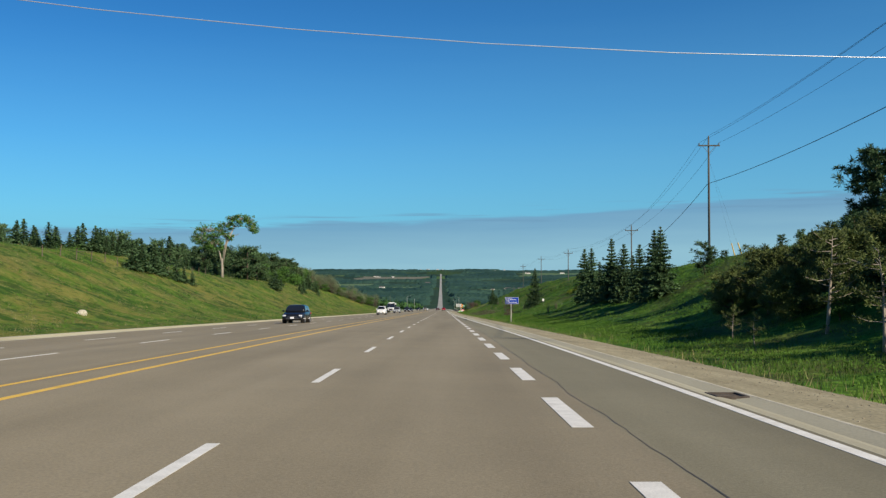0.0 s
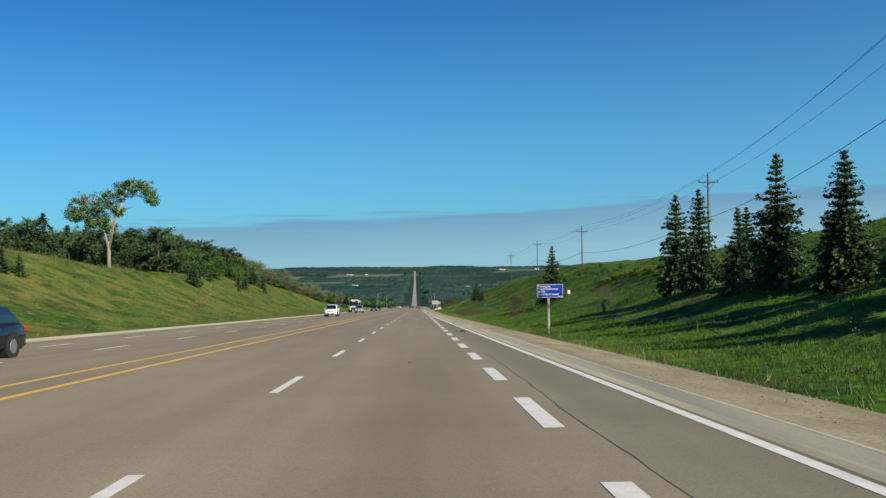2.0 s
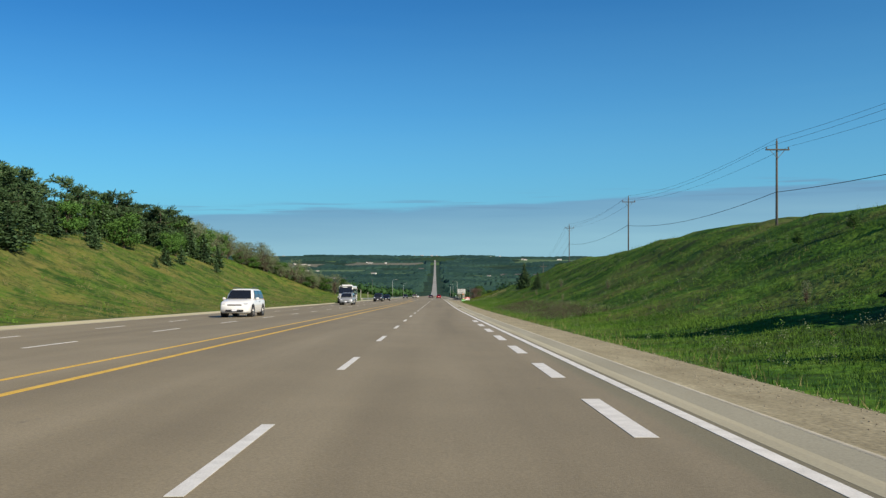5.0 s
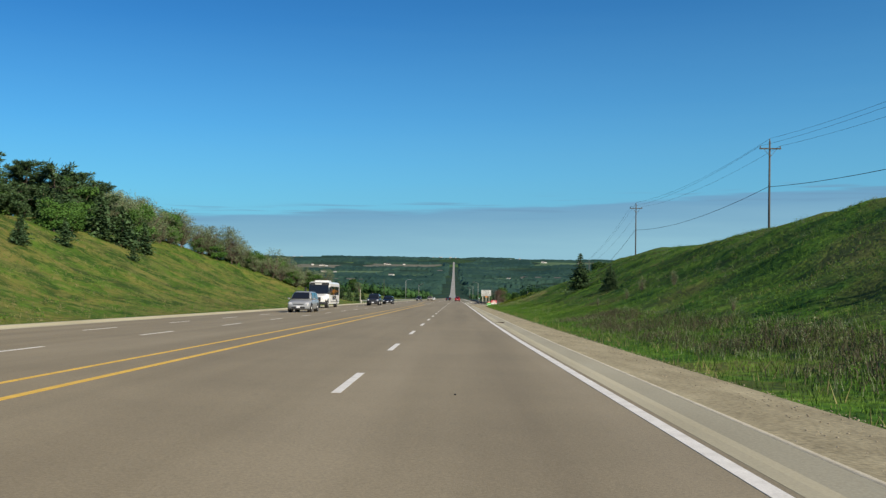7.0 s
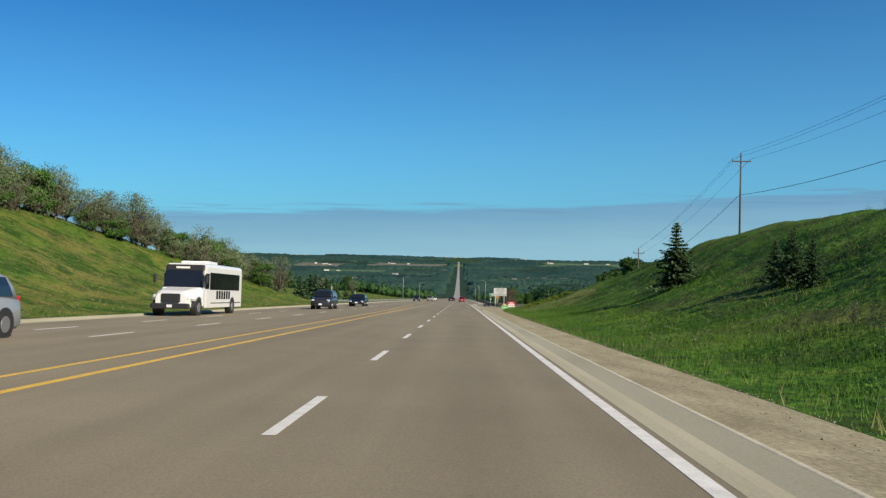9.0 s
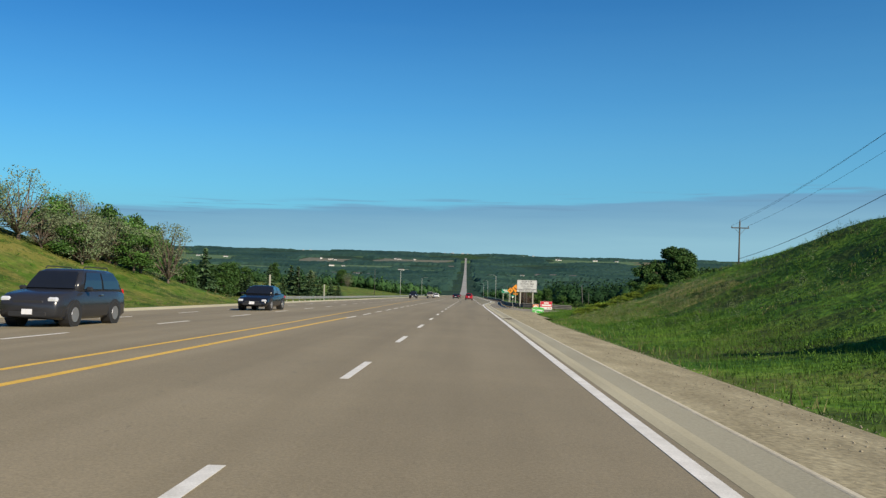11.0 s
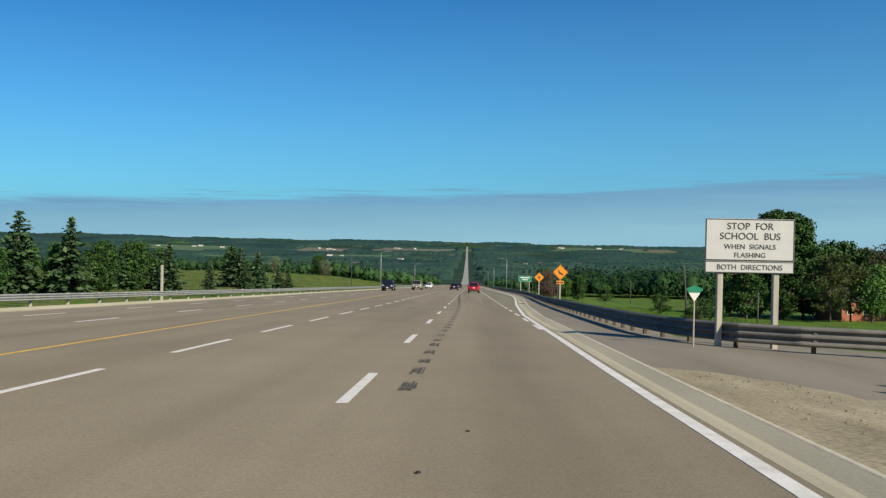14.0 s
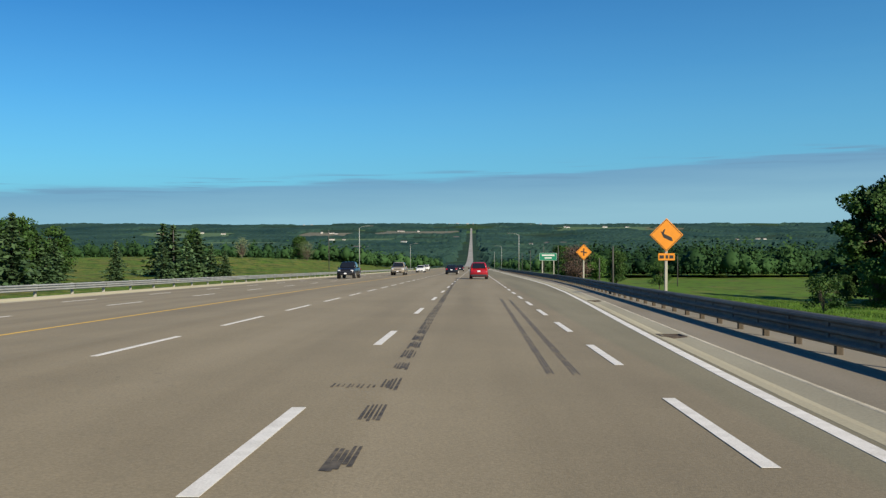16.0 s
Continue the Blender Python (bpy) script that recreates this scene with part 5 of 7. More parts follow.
ELM = leafy_meshes(13.0, 102, M_LEAFLIGHT, M_BARKPALE, 0.3, 0.4, 330, 30, 0.25, lobes=[(-2.2, 0, 9.6, 1.9), (-4.4, 0.5, 9.4, 1.8), (-5.2, 0.2, 7.9, 1.5), (-3.6, -0.6, 7.4, 1.7), (-1.8, 0.6, 7.6, 1.7), (-0.6, -0.5, 6.6, 1.2), (-2.6, 0.2, 6.4, 1.2), (-0.4, 0, 9.6, 1.6), (1.2, 0, 10.4, 1.6), (2.4, 0.4, 11.7, 1.6), (4.2, -0.3, 11.9, 1.5), (5.8, 0.2, 11.2, 1.4), (6.6, 0.1, 9.8, 1.0), (1.2, 0.3, 8.2, 1.1)], size=0.046, stems=((-1.6, 0, 6.6), (0.9, 0, 7.6), (2.4, 0, 10.2)))

# row of spruces on the cut slope
for x, y, tip, w in ((19.5, 66.4, 4.65, 1.15), (19.8, 69.6, 4.5, 1.05), (19.8, 74.8, 3.45, 1.1), (19.2, 78.6, 3.6, 1.1), (19.4, 85.3, 4.4, 1.05), (18.8, 88.6, 2.0, 1.0), (19.2, 95.8, 3.6, 1.0), (19.1, 99.9, 3.6, 1.0), (20.6, 92.0, 2.2, 1.1), (20.8, 82.0, 2.6, 1.1), (17.7, 141.5, 1.2, 1.0), (18.6, 279.0, -6.0, 1.5), (18.4, 255.5, -7.3, 1.4), (18.7, 258.5, -7.8, 1.3), (18.2, 252.6, -8.0, 1.4)):
    h = tip - float(ground_z(x, y))
    plant("spruce_tree", rs.choice(SPRUCES), x, y, "dark green spruce tree standing on the grassy cut slope", "tree", "spruces on the right bank", max(0.3, h / 6.0), rs.uniform(0, 360), w * 0.95)
# brownish pines in a thicket and a tall dark one on the near bank
for x, y, h, w in ((16.4, 41.0, 2.3, 1.2), (17.2, 38.6, 2.6, 1.2), (18.2, 41.5, 2.6, 1.1), (17.0, 35.8, 2.7, 1.2), (18.8, 38.4, 2.8, 1.1), (18.6, 34.6, 3.0, 1.1), (20.2, 37.2, 2.5, 1.1), (20.6, 41.0, 2.1, 1.1), (19.8, 44.6, 1.8, 1.1), (18.0, 45.5, 1.7, 1.1), (22.4, 39.4, 1.9, 1.1), (16.0, 33.2, 2.0, 1.2), (17.6, 31.6, 2.6, 1.2), (19.6, 31.8, 2.8, 1.2), (21.4, 34.2, 2.4, 1.1), (20.8, 29.0, 2.6, 1.1), (22.6, 30.0, 2.6, 1.1), (19.0, 27.6, 2.4, 1.1), (22.0, 25.0, 3.4, 1.1), (20.6, 21.6, 3.4, 1.1), (23.6, 19.5, 3.8, 1.1), (21.2, 16.0, 3.8, 1.1), (22.8, 12.0, 4.0, 1.1)):
    plant("pine_tree", rs.choice(PINEBUSH), x, y, "bushy brown-tinged pine tree on the grassy bank", "tree", "pines on the bank", h / 6.0, rs.uniform(0, 360), w)
for x, y, h in ((23.4, 47.5, 1.7), (24.6, 50.0, 1.5), (25.4, 47.0, 1.9), (26.2, 51.5, 1.4), (24.2, 44.6, 2.2), (27.0, 48.5, 1.8), (25.6, 54.0, 1.2), (28.2, 52.5, 1.6), (26.0, 44.0, 2.4), (28.6, 46.5, 2.2), (23.4, 67.5, 2.6), (27.2, 74.0, 1.0), (28.0, 60.0, 1.2), (29.0, 66.0, 1.1)):
    plant("pine_tree", rs.choice(BELTPINES), x, y, "small young pine on the crest of the bank", "tree", "young crest pines", h / 6.0, rs.uniform(0, 360), 1.2)
plant("pine_tree", DARKPINE[0], 26.4, 46.0, "tall dark pine tree on top of the bank", "tree", "", 0.55, 40, 1.2)
plant("pine_tree", DARKPINE[1], 28.8, 45.0, "tall dark pine tree on top of the bank", "tree", "", 0.58, 140, 1.2)
for x, y, h, k in ((15.0, 27.9, 3.4, 0), (14.0, 22.4, 2.9, 1), (16.6, 24.6, 2.6, 0), (13.6, 33.0, 1.3, 1), (13.2, 29.6, 1.2, 0)):
    plant("pine_tree", SCRUBPINES[k], x, y, "thin straggly young pine on the bank", "tree", "straggly pines", h / 5.0, rs.uniform(0, 360))
for x, y, h in ((16.2, 29.5, 1.2), (17.4, 27.6, 1.4), (18.6, 25.4, 1.6), (16.0, 22.8, 1.0), (18.0, 22.0, 1.3), (21.2, 47.2, 1.4), (22.6, 49.4, 1.1)):
    plant("shrub", rs.choice(LIGHT), x, y, "low yellow-green shrub among the pines", "shrub", "bank shrubs", h / 6.0, rs.uniform(0, 360), 1.3)
# shrubs and weeds along the right crest
for k in range(13):
    y = 112 + 4.6 * k + rs.uniform(-1, 1)
    x = 24.5 + rs.uniform(-1.5, 3.5)
    plant("shrub", rs.choice(LIGHT), x, y, "low green shrub on the crest of the bank", "shrub", "crest shrubs", rs.uniform(0.08, 0.16), rs.uniform(0, 360))
for k in range(30):
    y = 106 + 1.15 * k + rs.uniform(-0.8, 0.8)
    x = 23.6 + rs.uniform(-1.3, 1.3)
    plant("weed_patch", rs.choice(WEEDS), x, y, "patch of yellow-flowering weeds on the slope", "weeds", "flowering weeds", rs.uniform(0.28, 0.42), rs.uniform(0, 360), 1.6)
for k in range(16):
    y = 327.5 + 0.15 * k + rs.uniform(-0.5, 0.5)
    x = 10.4 + 0.42 * k
    plant("weed_patch", rs.choice(WEEDS), x, y, "patch of yellow-green weeds at the end of the bank", "weeds", "flowering weeds", rs.uniform(0.2, 0.28), rs.uniform(0, 360), 2.6)
plant("dead_bush", TWIGS[0], 12.6, 134.5, "leafless brown bush at the foot of the bank", "bush", "", 1.0, 0)
# left bank
for x, y, h in ((-39.8, 111.5, 4.0), (-39.3, 114.0, 3.9), (-40.2, 116.0, 4.4), (-38.5, 117.0, 3.8), (-39.6, 119.5, 4.2), (-39.2, 122.3, 3.8), (-38.1, 124.7, 3.0), (-37.6, 126.8, 2.5), (-37.0, 129.0, 2.3), (-36.2, 189.6, 4.4), (-37.4, 192.5, 2.4), (-39.6, 200.0, 2.8), (-41.0, 219.8, 2.4), (-37.6, 232.0, 1.6), (-38.3, 239.3, 2.5), (-40.5, 253.0, 3.2), (-42.5, 273.2, 5.4), (-40.6, 276.0, 4.6), (-43.6, 278.0, 4.4), (-40.1, 243.3, 2.8), (-38.2, 266.0, 2.2)):
    plant("spruce_tree", rs.choice(FARSPRUCES), x, y, "small dark spruce on the grassy bank", "tree", "spruces on the far bank", h / 6.0, rs.uniform(0, 360), 1.5)
plant("elm_tree", ELM, -43.1, 169.3, "tall pale-trunked elm tree with two spreading crowns", "tree", "", 1.02, -8)
for k in range(134):
    y = 90 + 1.36 * k + rs.uniform(-2, 2)
    x = -57 - rs.uniform(0, 26) - (16 if y < 165 else 0)
    h = rs.uniform(5.5, 9.0) * (0.7 if y < 165 else 1.0)
    if rs.random() < 0.45:
        plant("spruce_tree", rs.choice(FARSPRUCES), x, y, "dark conifer in the belt of trees above the bank", "tree", "tree belt above the bank", h * rs.uniform(0.8, 1.15) / 6.0, rs.uniform(0, 360), 1.4)
    else:
        plant("pine_tree", rs.choice(BELTPINES), x, y, "ragged dark pine in the belt above the bank", "tree", "tree belt above the bank", h / 6.2, rs.uniform(0, 360), 1.25)
for k in range(150):
    y = (284 + 0.30 * k if k < 80 else 308 + 0.43 * (k - 80)) + rs.uniform(-1, 1)
    x = -18.5 - float(bank_top(y)) / 0.40 - rs.uniform(-4.0, 4.0)
    ms, lab = rs.choice(GREY), "thin grey-green tree, sparsely leaved, on the bank's crest"
    if k in (66, 70, 73, 77):
        ms, lab = BROWN[0], "reddish-brown tree on the bank's crest"
    elif k % 5 == 1:
        ms, lab = rs.choice(LIGHT), "small leafy green tree on the bank's crest"
    plant("crest_tree", ms, x, y, lab, "tree", "sparse crest trees", rs.choice((0.45, 0.6, 0.75, 0.9)) * rs.uniform(0.85, 1.15), rs.uniform(0, 360), rs.uniform(0.9, 1.5))
for k in range(14):
    y = 272 + 1.2 * k + rs.uniform(-1, 1)
    x = -19.5 - float(bank_top(y)) / 0.40 - rs.uniform(0, 7)
    plant("crest_tree", rs.choice(BROAD), x, y, "dense leafy green tree on the bank's crest", "tree", "leafy crest trees", rs.uniform(0.42, 0.62), rs.uniform(0, 360))
for x, y, h in ((-43.0, 200.5, 6.2), (-50.5, 276.0, 7.4), (-49.5, 281.5, 6.8), (-53.0, 268.0, 7.2), (-55.0, 262.0, 6.6)):
    plant("pine_tree", rs.choice(DARKPINE), x, y, "tall dark pine tree on the bank's crest", "tree", "dark crest pines", h / 9.0, rs.uniform(0, 360), 1.5)
for k in range(64):
    y = 100 + 1.5 * k + rs.uniform(-1, 1)
    x = -46.5 - rs.uniform(0, 10)
    plant("spruce_tree", rs.choice(FARSPRUCES), x, y, "dark conifer standing close in the belt above the bank", "tree", "tree belt above the bank", rs.uniform(2.0, 4.2) / 6.0, rs.uniform(0, 360), 1.5)
for k in range(52):
    y = 196 + 1.5 * k + rs.uniform(-1, 1)
    x = -43.5 - rs.uniform(0, 13)
    pick = rs.random()
    ms, hm = (rs.choice(FARSPRUCES), 6.0) if pick < 0.3 else (rs.choice(BELTPINES), 5.0) if pick < 0.85 else (rs.choice(LIGHT), 5.5)
    plant("belt_tree", ms, x, y, "dark green tree standing close in the belt above the bank", "tree", "tree belt above the bank", rs.uniform(3.4, 6.4) / hm, rs.uniform(0, 360), 1.35)
# beyond the cutting, left
for x, y, h, w in ((-80.0, 485.0, 15.5, 0.9), (-67.6, 479.0, 13.5, 0.9), (-50.0, 478.0, 9.0, 0.9), (-55.0, 516.0, 6.5, 0.8), (-46.5, 514.0, 6.4, 0.9), (-44.0, 517.0, 6.8, 0.9), (-41.0, 520.0, 5.8, 0.9), (-38.5, 519.0, 5.0, 0.9), (-60.5, 505.0, 5.0, 1.2), (-74.0, 492.0, 9.0, 1.0), (-93.0, 478.0, 11.0, 1.0), (-74.0, 516.0, 10.0, 1.1), (-70.5, 521.0, 8.5, 1.1), (-66.5, 519.0, 7.0, 1.1), (-56.5, 545.0, 10.0, 1.1), (-59.5, 548.0, 10.5, 1.1), (-53.0, 549.0, 9.0, 1.2)):
    plant("spruce_tree", rs.choice(FARSPRUCES), x, y, "blue-green spruce tree at the meadow's edge", "tree", "meadow spruces", h / 6.0, rs.uniform(0, 360), w * 1.6)
for x, y, h in ((-37.0, 360.0, 3.6), (-39.0, 366.0, 4.2), (-36.0, 372.0, 4.4), (-43.0, 374.0, 4.8), (-44.0, 385.0, 5.0), (-50.0, 398.0, 6.0), (-58.0, 420.0, 8.0), (-64.0, 436.0, 7.0), (-72.0, 462.0, 8.0), (-79.0, 470.0, 9.0), (-88.0, 500.0, 9.0), (-96.0, 515.0, 9.0), (-70.0, 640.0, 8.5), (-92.0, 660.0, 9.0), (-62.0, 700.0, 10.0), (-66.0, 706.0, 9.0), (-110.0, 560.0, 8.0), (-125.0, 590.0, 7.0), (-84.0, 492.0, 10.0), (-72.5, 486.0, 9.0), (-64.5, 484.0, 9.0), (-88.0, 486.0, 9.0), (-76.0, 522.0, 9.5), (-72.0, 518.0, 10.0), (-69.0, 524.0, 8.5), (-79.0, 519.0, 9.0)):
    plant("broadleaf_tree", rs.choice(FARBROAD + GREY[:1] if y > 400 else FARBROAD), x, y, "leafy green tree beyond the guard rail", "tree", "meadow trees", h / 8.5, rs.uniform(0, 360))
for x, y, h, ms in ((-51.5, 384.0, 13.2, BROAD), (-50.0, 388.0, 12.6, BROAD), (-55.5, 389.0, 13.5, BROAD), (-47.8, 384.0, 11.8, LIGHT), (-47.5, 389.5, 11.0, BROAD), (-45.0, 386.0, 9.6, LIGHT), (-42.6, 383.0, 7.4, LIGHT), (-59.0, 386.0, 13.0, LIGHT)):
    plant("broadleaf_tree", rs.choice(ms), x, y, "tall leafy tree at the end of the bank", "tree", "tall trees at the bank's end", h / (9.0 if ms is BROAD else 6.0), rs.uniform(0, 360), 0.72)
# beyond the cutting, right
plant("maple_tree", MAPLE, 57.5, 491.0, "large dense dark green maple tree", "tree", "", (-7.2 - float(ground_z(57.5, 491.0))) / 13.2, 0, 1.12, sink=0.4)
for x, y, h, ms in ((45.0, 470.0, 8.0, FARBROAD), (42.0, 472.0, 5.0, FARBROAD), (58.0, 470.0, 10.0, PINES), (63.0, 474.0, 8.5, PINES), (61.0, 488.0, 13.0, FARBROAD), (65.5, 472.0, 9.0, LIGHT), (65.0, 492.0, 12.5, BROWN), (69.0, 490.0, 13.0, FARBROAD), (72.5, 488.0, 12.0, PINES), (76.0, 490.0, 13.0, BROWN), (80.0, 488.0, 11.5, FARBROAD), (84.0, 492.0, 12.0, PINES), (88.0, 494.0, 12.0, BROWN), (93.0, 496.0, 12.5, FARBROAD), (98.0, 496.0, 12.0, FARBROAD), (104.0, 500.0, 12.0, FARBROAD), (111.0, 504.0, 12.0, FARBROAD), (75.0, 476.0, 9.0, PINES), (80.0, 477.0, 9.0, FARBROAD), (56.0, 484.0, 9.0, FARBROAD), (31.0, 520.0, 4.5, LIGHT), (28.5, 545.0, 6.0, FARBROAD), (27.0, 560.0, 6.0, LIGHT), (20.5, 545.0, 7.0, BROWN), (22.5, 556.0, 7.5, BROWN), (24.0, 590.0, 7.0, FARBROAD), (26.0, 610.0, 8.0, FARBROAD), (28.0, 640.0, 9.0, FARBROAD), (48.5, 484.0, 4.6, BROAD), (50.5, 480.0, 5.4, BROAD), (53.5, 479.0, 5.0, BROAD), (46.0, 488.0, 3.4, BROAD), (24.0, 420.0, 2.6, SHRUB), (29.0, 434.0, 3.0, SHRUB), (26.0, 446.0, 2.6, SHRUB)):
    base = 8.0 if ms is PINES else 6.0 if ms is BROWN else 8.5 if ms is FARBROAD or ms is BROAD else 6.0 if ms is LIGHT else 2.2
    plant("tree" if ms is not SHRUB else "shrub", rs.choice(ms), x, y, "green tree beyond the guard rail" if ms is not SHRUB else "dark low shrub below the guard rail", "tree" if ms is not SHRUB else "shrub", "trees beyond the rail", h / base, rs.uniform(0, 360))


M_TANFIELD = mat("dry_field", ((0.3, (0.10, 0.102, 0.066)), (0.7, (0.15, 0.142, 0.095))), 0.01, 0.95)
M_GREENFIELD = mat("green_field", ((0.3, (0.05, 0.10, 0.035)), (0.7, (0.075, 0.135, 0.045))), 0.01, 0.95)
FIELDS = [(-250, 4050, 330, 330, 0, "tan harvested field in the far valley"), (-640, 3900, 200, 300, 0, "tan field between woods"), (-420, 3350, 260, 380, 1, "green field in the far valley"), (260, 2900, 240, 330, 1, "green field beside the far road"), (-760, 3000, 300, 380, 1, "green field between woods"), (-170, 3000, 150, 320, 1, "green field beside the far road"), (-1250, 3900, 380, 420, 1, "green field far off"), (900, 3300, 340, 380, 1, "green field far off"), (-330, 2350, 190, 280, 1, "green field in the valley"), (620, 4400, 420, 300, 1, "green field below the horizon"), (560, 2400, 220, 280, 1, "green field in the valley"), (-900, 2300, 260, 300, 1, "green field in the valley")]


def clear(x, y):
    ok = np.ones(len(x), bool)
    for fx, fy, w, d, c, lab in FIELDS:
        ok &= ~((np.abs(x - fx) < w * 0.56) & (np.abs(y - fy) < d * 0.55))
    return ok


# far woods: thousands of crowns that nobody could count
def woods(name, n, xr, yr, hr, leaves, leaf, seed, keep, label, material=None, category="woods", core=True, girth=(0.32, 0.5)):
    rng = np.random.default_rng(seed)
    x, y = rng.uniform(*xr, n), rng.uniform(*yr, n)
    ok = keep(x, y, rng)
    x, y = x[ok], y[ok]
    n = len(x)
    z = ground_z(x, y)
    h = rng.uniform(*hr, n)
    d = rng.normal(size=(n, leaves, 3))
    d /= np.linalg.norm(d, axis=2)[..., None]
    d *= rng.random((n, leaves, 1)) ** 0.3
    lobe = rng.normal(size=(n, 7, 3)) * np.array([0.30, 0.30, 0.28])
    d = 0.68 * d + lobe[np.arange(n)[:, None], rng.integers(0, 7, (n, leaves))]
    d[..., 2] = np.clip(np.abs(d[..., 2]) * 1.15 - 0.28, -0.3, 1.15)
    wide = rng.uniform(*girth, n)
    c = np.stack([x[:, None] + d[..., 0] * (h * wide)[:, None], y[:, None] + d[..., 1] * (h * wide)[:, None], z[:, None] + h[:, None] * (0.36 + 0.62 * d[..., 2])], 2)
    v, f = quads(c.reshape(-1, 3), np.repeat(leaf * h / 11, leaves) * rng.uniform(0.7, 1.4, n * leaves), rng, 0.2, 0.85, (d + np.array([0, 0, 0.25])).reshape(-1, 3), 0.45)
    if core:
        # a lumpy solid heart fills each crown
        ico = np.array([(0, 0, 1.0), (0, 0, -0.6)] + [(math.cos(1.2566 * k + o) * 0.89, math.sin(1.2566 * k + o) * 0.89, hh) for o, hh in ((0, 0.45), (0.628, -0.25)) for k in range(5)])
        tri = np.array([(0, 2 + k, 2 + (k + 1) % 5) for k in range(5)] + [(2 + k, 7 + k, 2 + (k + 1) % 5) for k in range(5)] + [(7 + k, 7 + (k + 1) % 5, 2 + (k + 1) % 5) for k in range(5)] + [(1, 7 + (k + 1) % 5, 7 + k) for k in range(5)])
        p = ico[None] * rng.uniform(0.3, 0.8, (n, 12, 1))
        cv = np.stack([x[:, None] + p[..., 0] * (h * wide)[:, None], y[:, None] + p[..., 1] * (h * wide)[:, None], z[:, None] + h[:, None] * (0.36 + 0.58 * p[..., 2])], 2).reshape(-1, 3)
        cf = (tri[None] + 12 * np.arange(n)[:, None, None]).reshape(-1, 3)
        f3 = np.concatenate([f[:, (0, 1, 2)], f[:, (0, 2, 3)]])
        v, f = np.concatenate([v, cv]), np.concatenate([f3, cf + len(v)])
    return tagged(new(name, soup(name, v, f, material or M_WOODS)), label, category, kind="stuff")


def off_road(x, y):
    return (np.abs(x + 4 - bend(y)) > 26 + 6 * np.sin(y / 37.0))


woods("woodland", 6500, (-420, 420), (690, 1150), (7, 11), 34, 1.45, 3, lambda x, y, r: off_road(x, y) & ((bumps(x, y, 210, 0.7) > -0.25) | (y > 980)) & ~((x < -25) & (x > -200) & (y < 760)) & ~((x > 0) & (x < 60) & (y < 720)), "dense dark green woodland beyond the fields")
woods("woodland", 2000, (50, 420), (700, 790), (8, 16), 130, 0.95, 4, lambda x, y, r: y > 698 + 0.12 * x + 7 * np.sin(x / 23.0) + 5 * np.sin(x / 9.0), "dense line of dark trees behind the green field", girth=(0.3, 0.62))
woods("woodland", 1300, (-520, -120), (600, 800), (7, 11), 60, 1.3, 5, lambda x, y, r: (x < -190 - 0.3 * (800 - y)) | ((y > 745) & (x < -90)), "dark line of trees behind the green meadow")
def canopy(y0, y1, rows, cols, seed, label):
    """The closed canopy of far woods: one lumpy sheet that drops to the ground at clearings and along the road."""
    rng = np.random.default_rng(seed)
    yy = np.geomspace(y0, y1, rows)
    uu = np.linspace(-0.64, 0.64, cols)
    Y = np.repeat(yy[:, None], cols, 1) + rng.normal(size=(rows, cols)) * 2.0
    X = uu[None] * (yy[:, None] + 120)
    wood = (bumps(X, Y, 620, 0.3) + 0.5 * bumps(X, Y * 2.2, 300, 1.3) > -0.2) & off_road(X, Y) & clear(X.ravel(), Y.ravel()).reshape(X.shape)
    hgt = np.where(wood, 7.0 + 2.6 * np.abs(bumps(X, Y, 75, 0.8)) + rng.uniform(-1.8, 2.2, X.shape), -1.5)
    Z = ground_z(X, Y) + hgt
    return tagged(mesh_object("woodland", np.stack([X.ravel(), Y.ravel(), Z.ravel()], 1), grid_faces(rows, cols), M_HAZEWOODS), label, "woods", kind="stuff")


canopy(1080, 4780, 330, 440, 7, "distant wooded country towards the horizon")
woods("woodland", 2500, (-160, -75), (60, 350), (5, 9), 40, 1.6, 8, lambda x, y, r: r.random(len(x)) < 0.35, "dark trees behind the belt above the bank")


# grass: blades in tufts on the banks and along the shoulder
def grass(name, n, xr, yr, hr, seed, material, keep, label, blades=3):
    rng = np.random.default_rng(seed)
    x, y = rng.uniform(*xr, n), rng.uniform(*yr, n)
    ok = keep(x, y, rng)
    x, y = x[ok], y[ok]
    n = len(x)
    x = np.repeat(x, blades) + rng.normal(size=n * blades) * 0.09
    y = np.repeat(y, blades) + rng.normal(size=n * blades) * 0.09
    z = ground_z(x, y) - 0.02
    h = np.repeat(rng.uniform(*hr, n), blades) * rng.uniform(0.6, 1.2, n * blades)
    an = rng.uniform(0, 6.283, len(x))
    w = 0.007 + 0.022 * h
    lx, ly = rng.normal(size=len(x)) * 0.3 * h, rng.normal(size=len(x)) * 0.3 * h
    a = np.stack([x - np.cos(an) * w, y - np.sin(an) * w, z], 1)
    b = np.stack([x + np.cos(an) * w, y + np.sin(an) * w, z], 1)
    c = np.stack([x + lx, y + ly, z + h], 1)
    v = np.stack([a, b, c], 1).reshape(-1, 3)
    return tagged(new(name, soup(name, v, np.arange(len(v)).reshape(-1, 3), material)), label, "grass", kind="stuff")


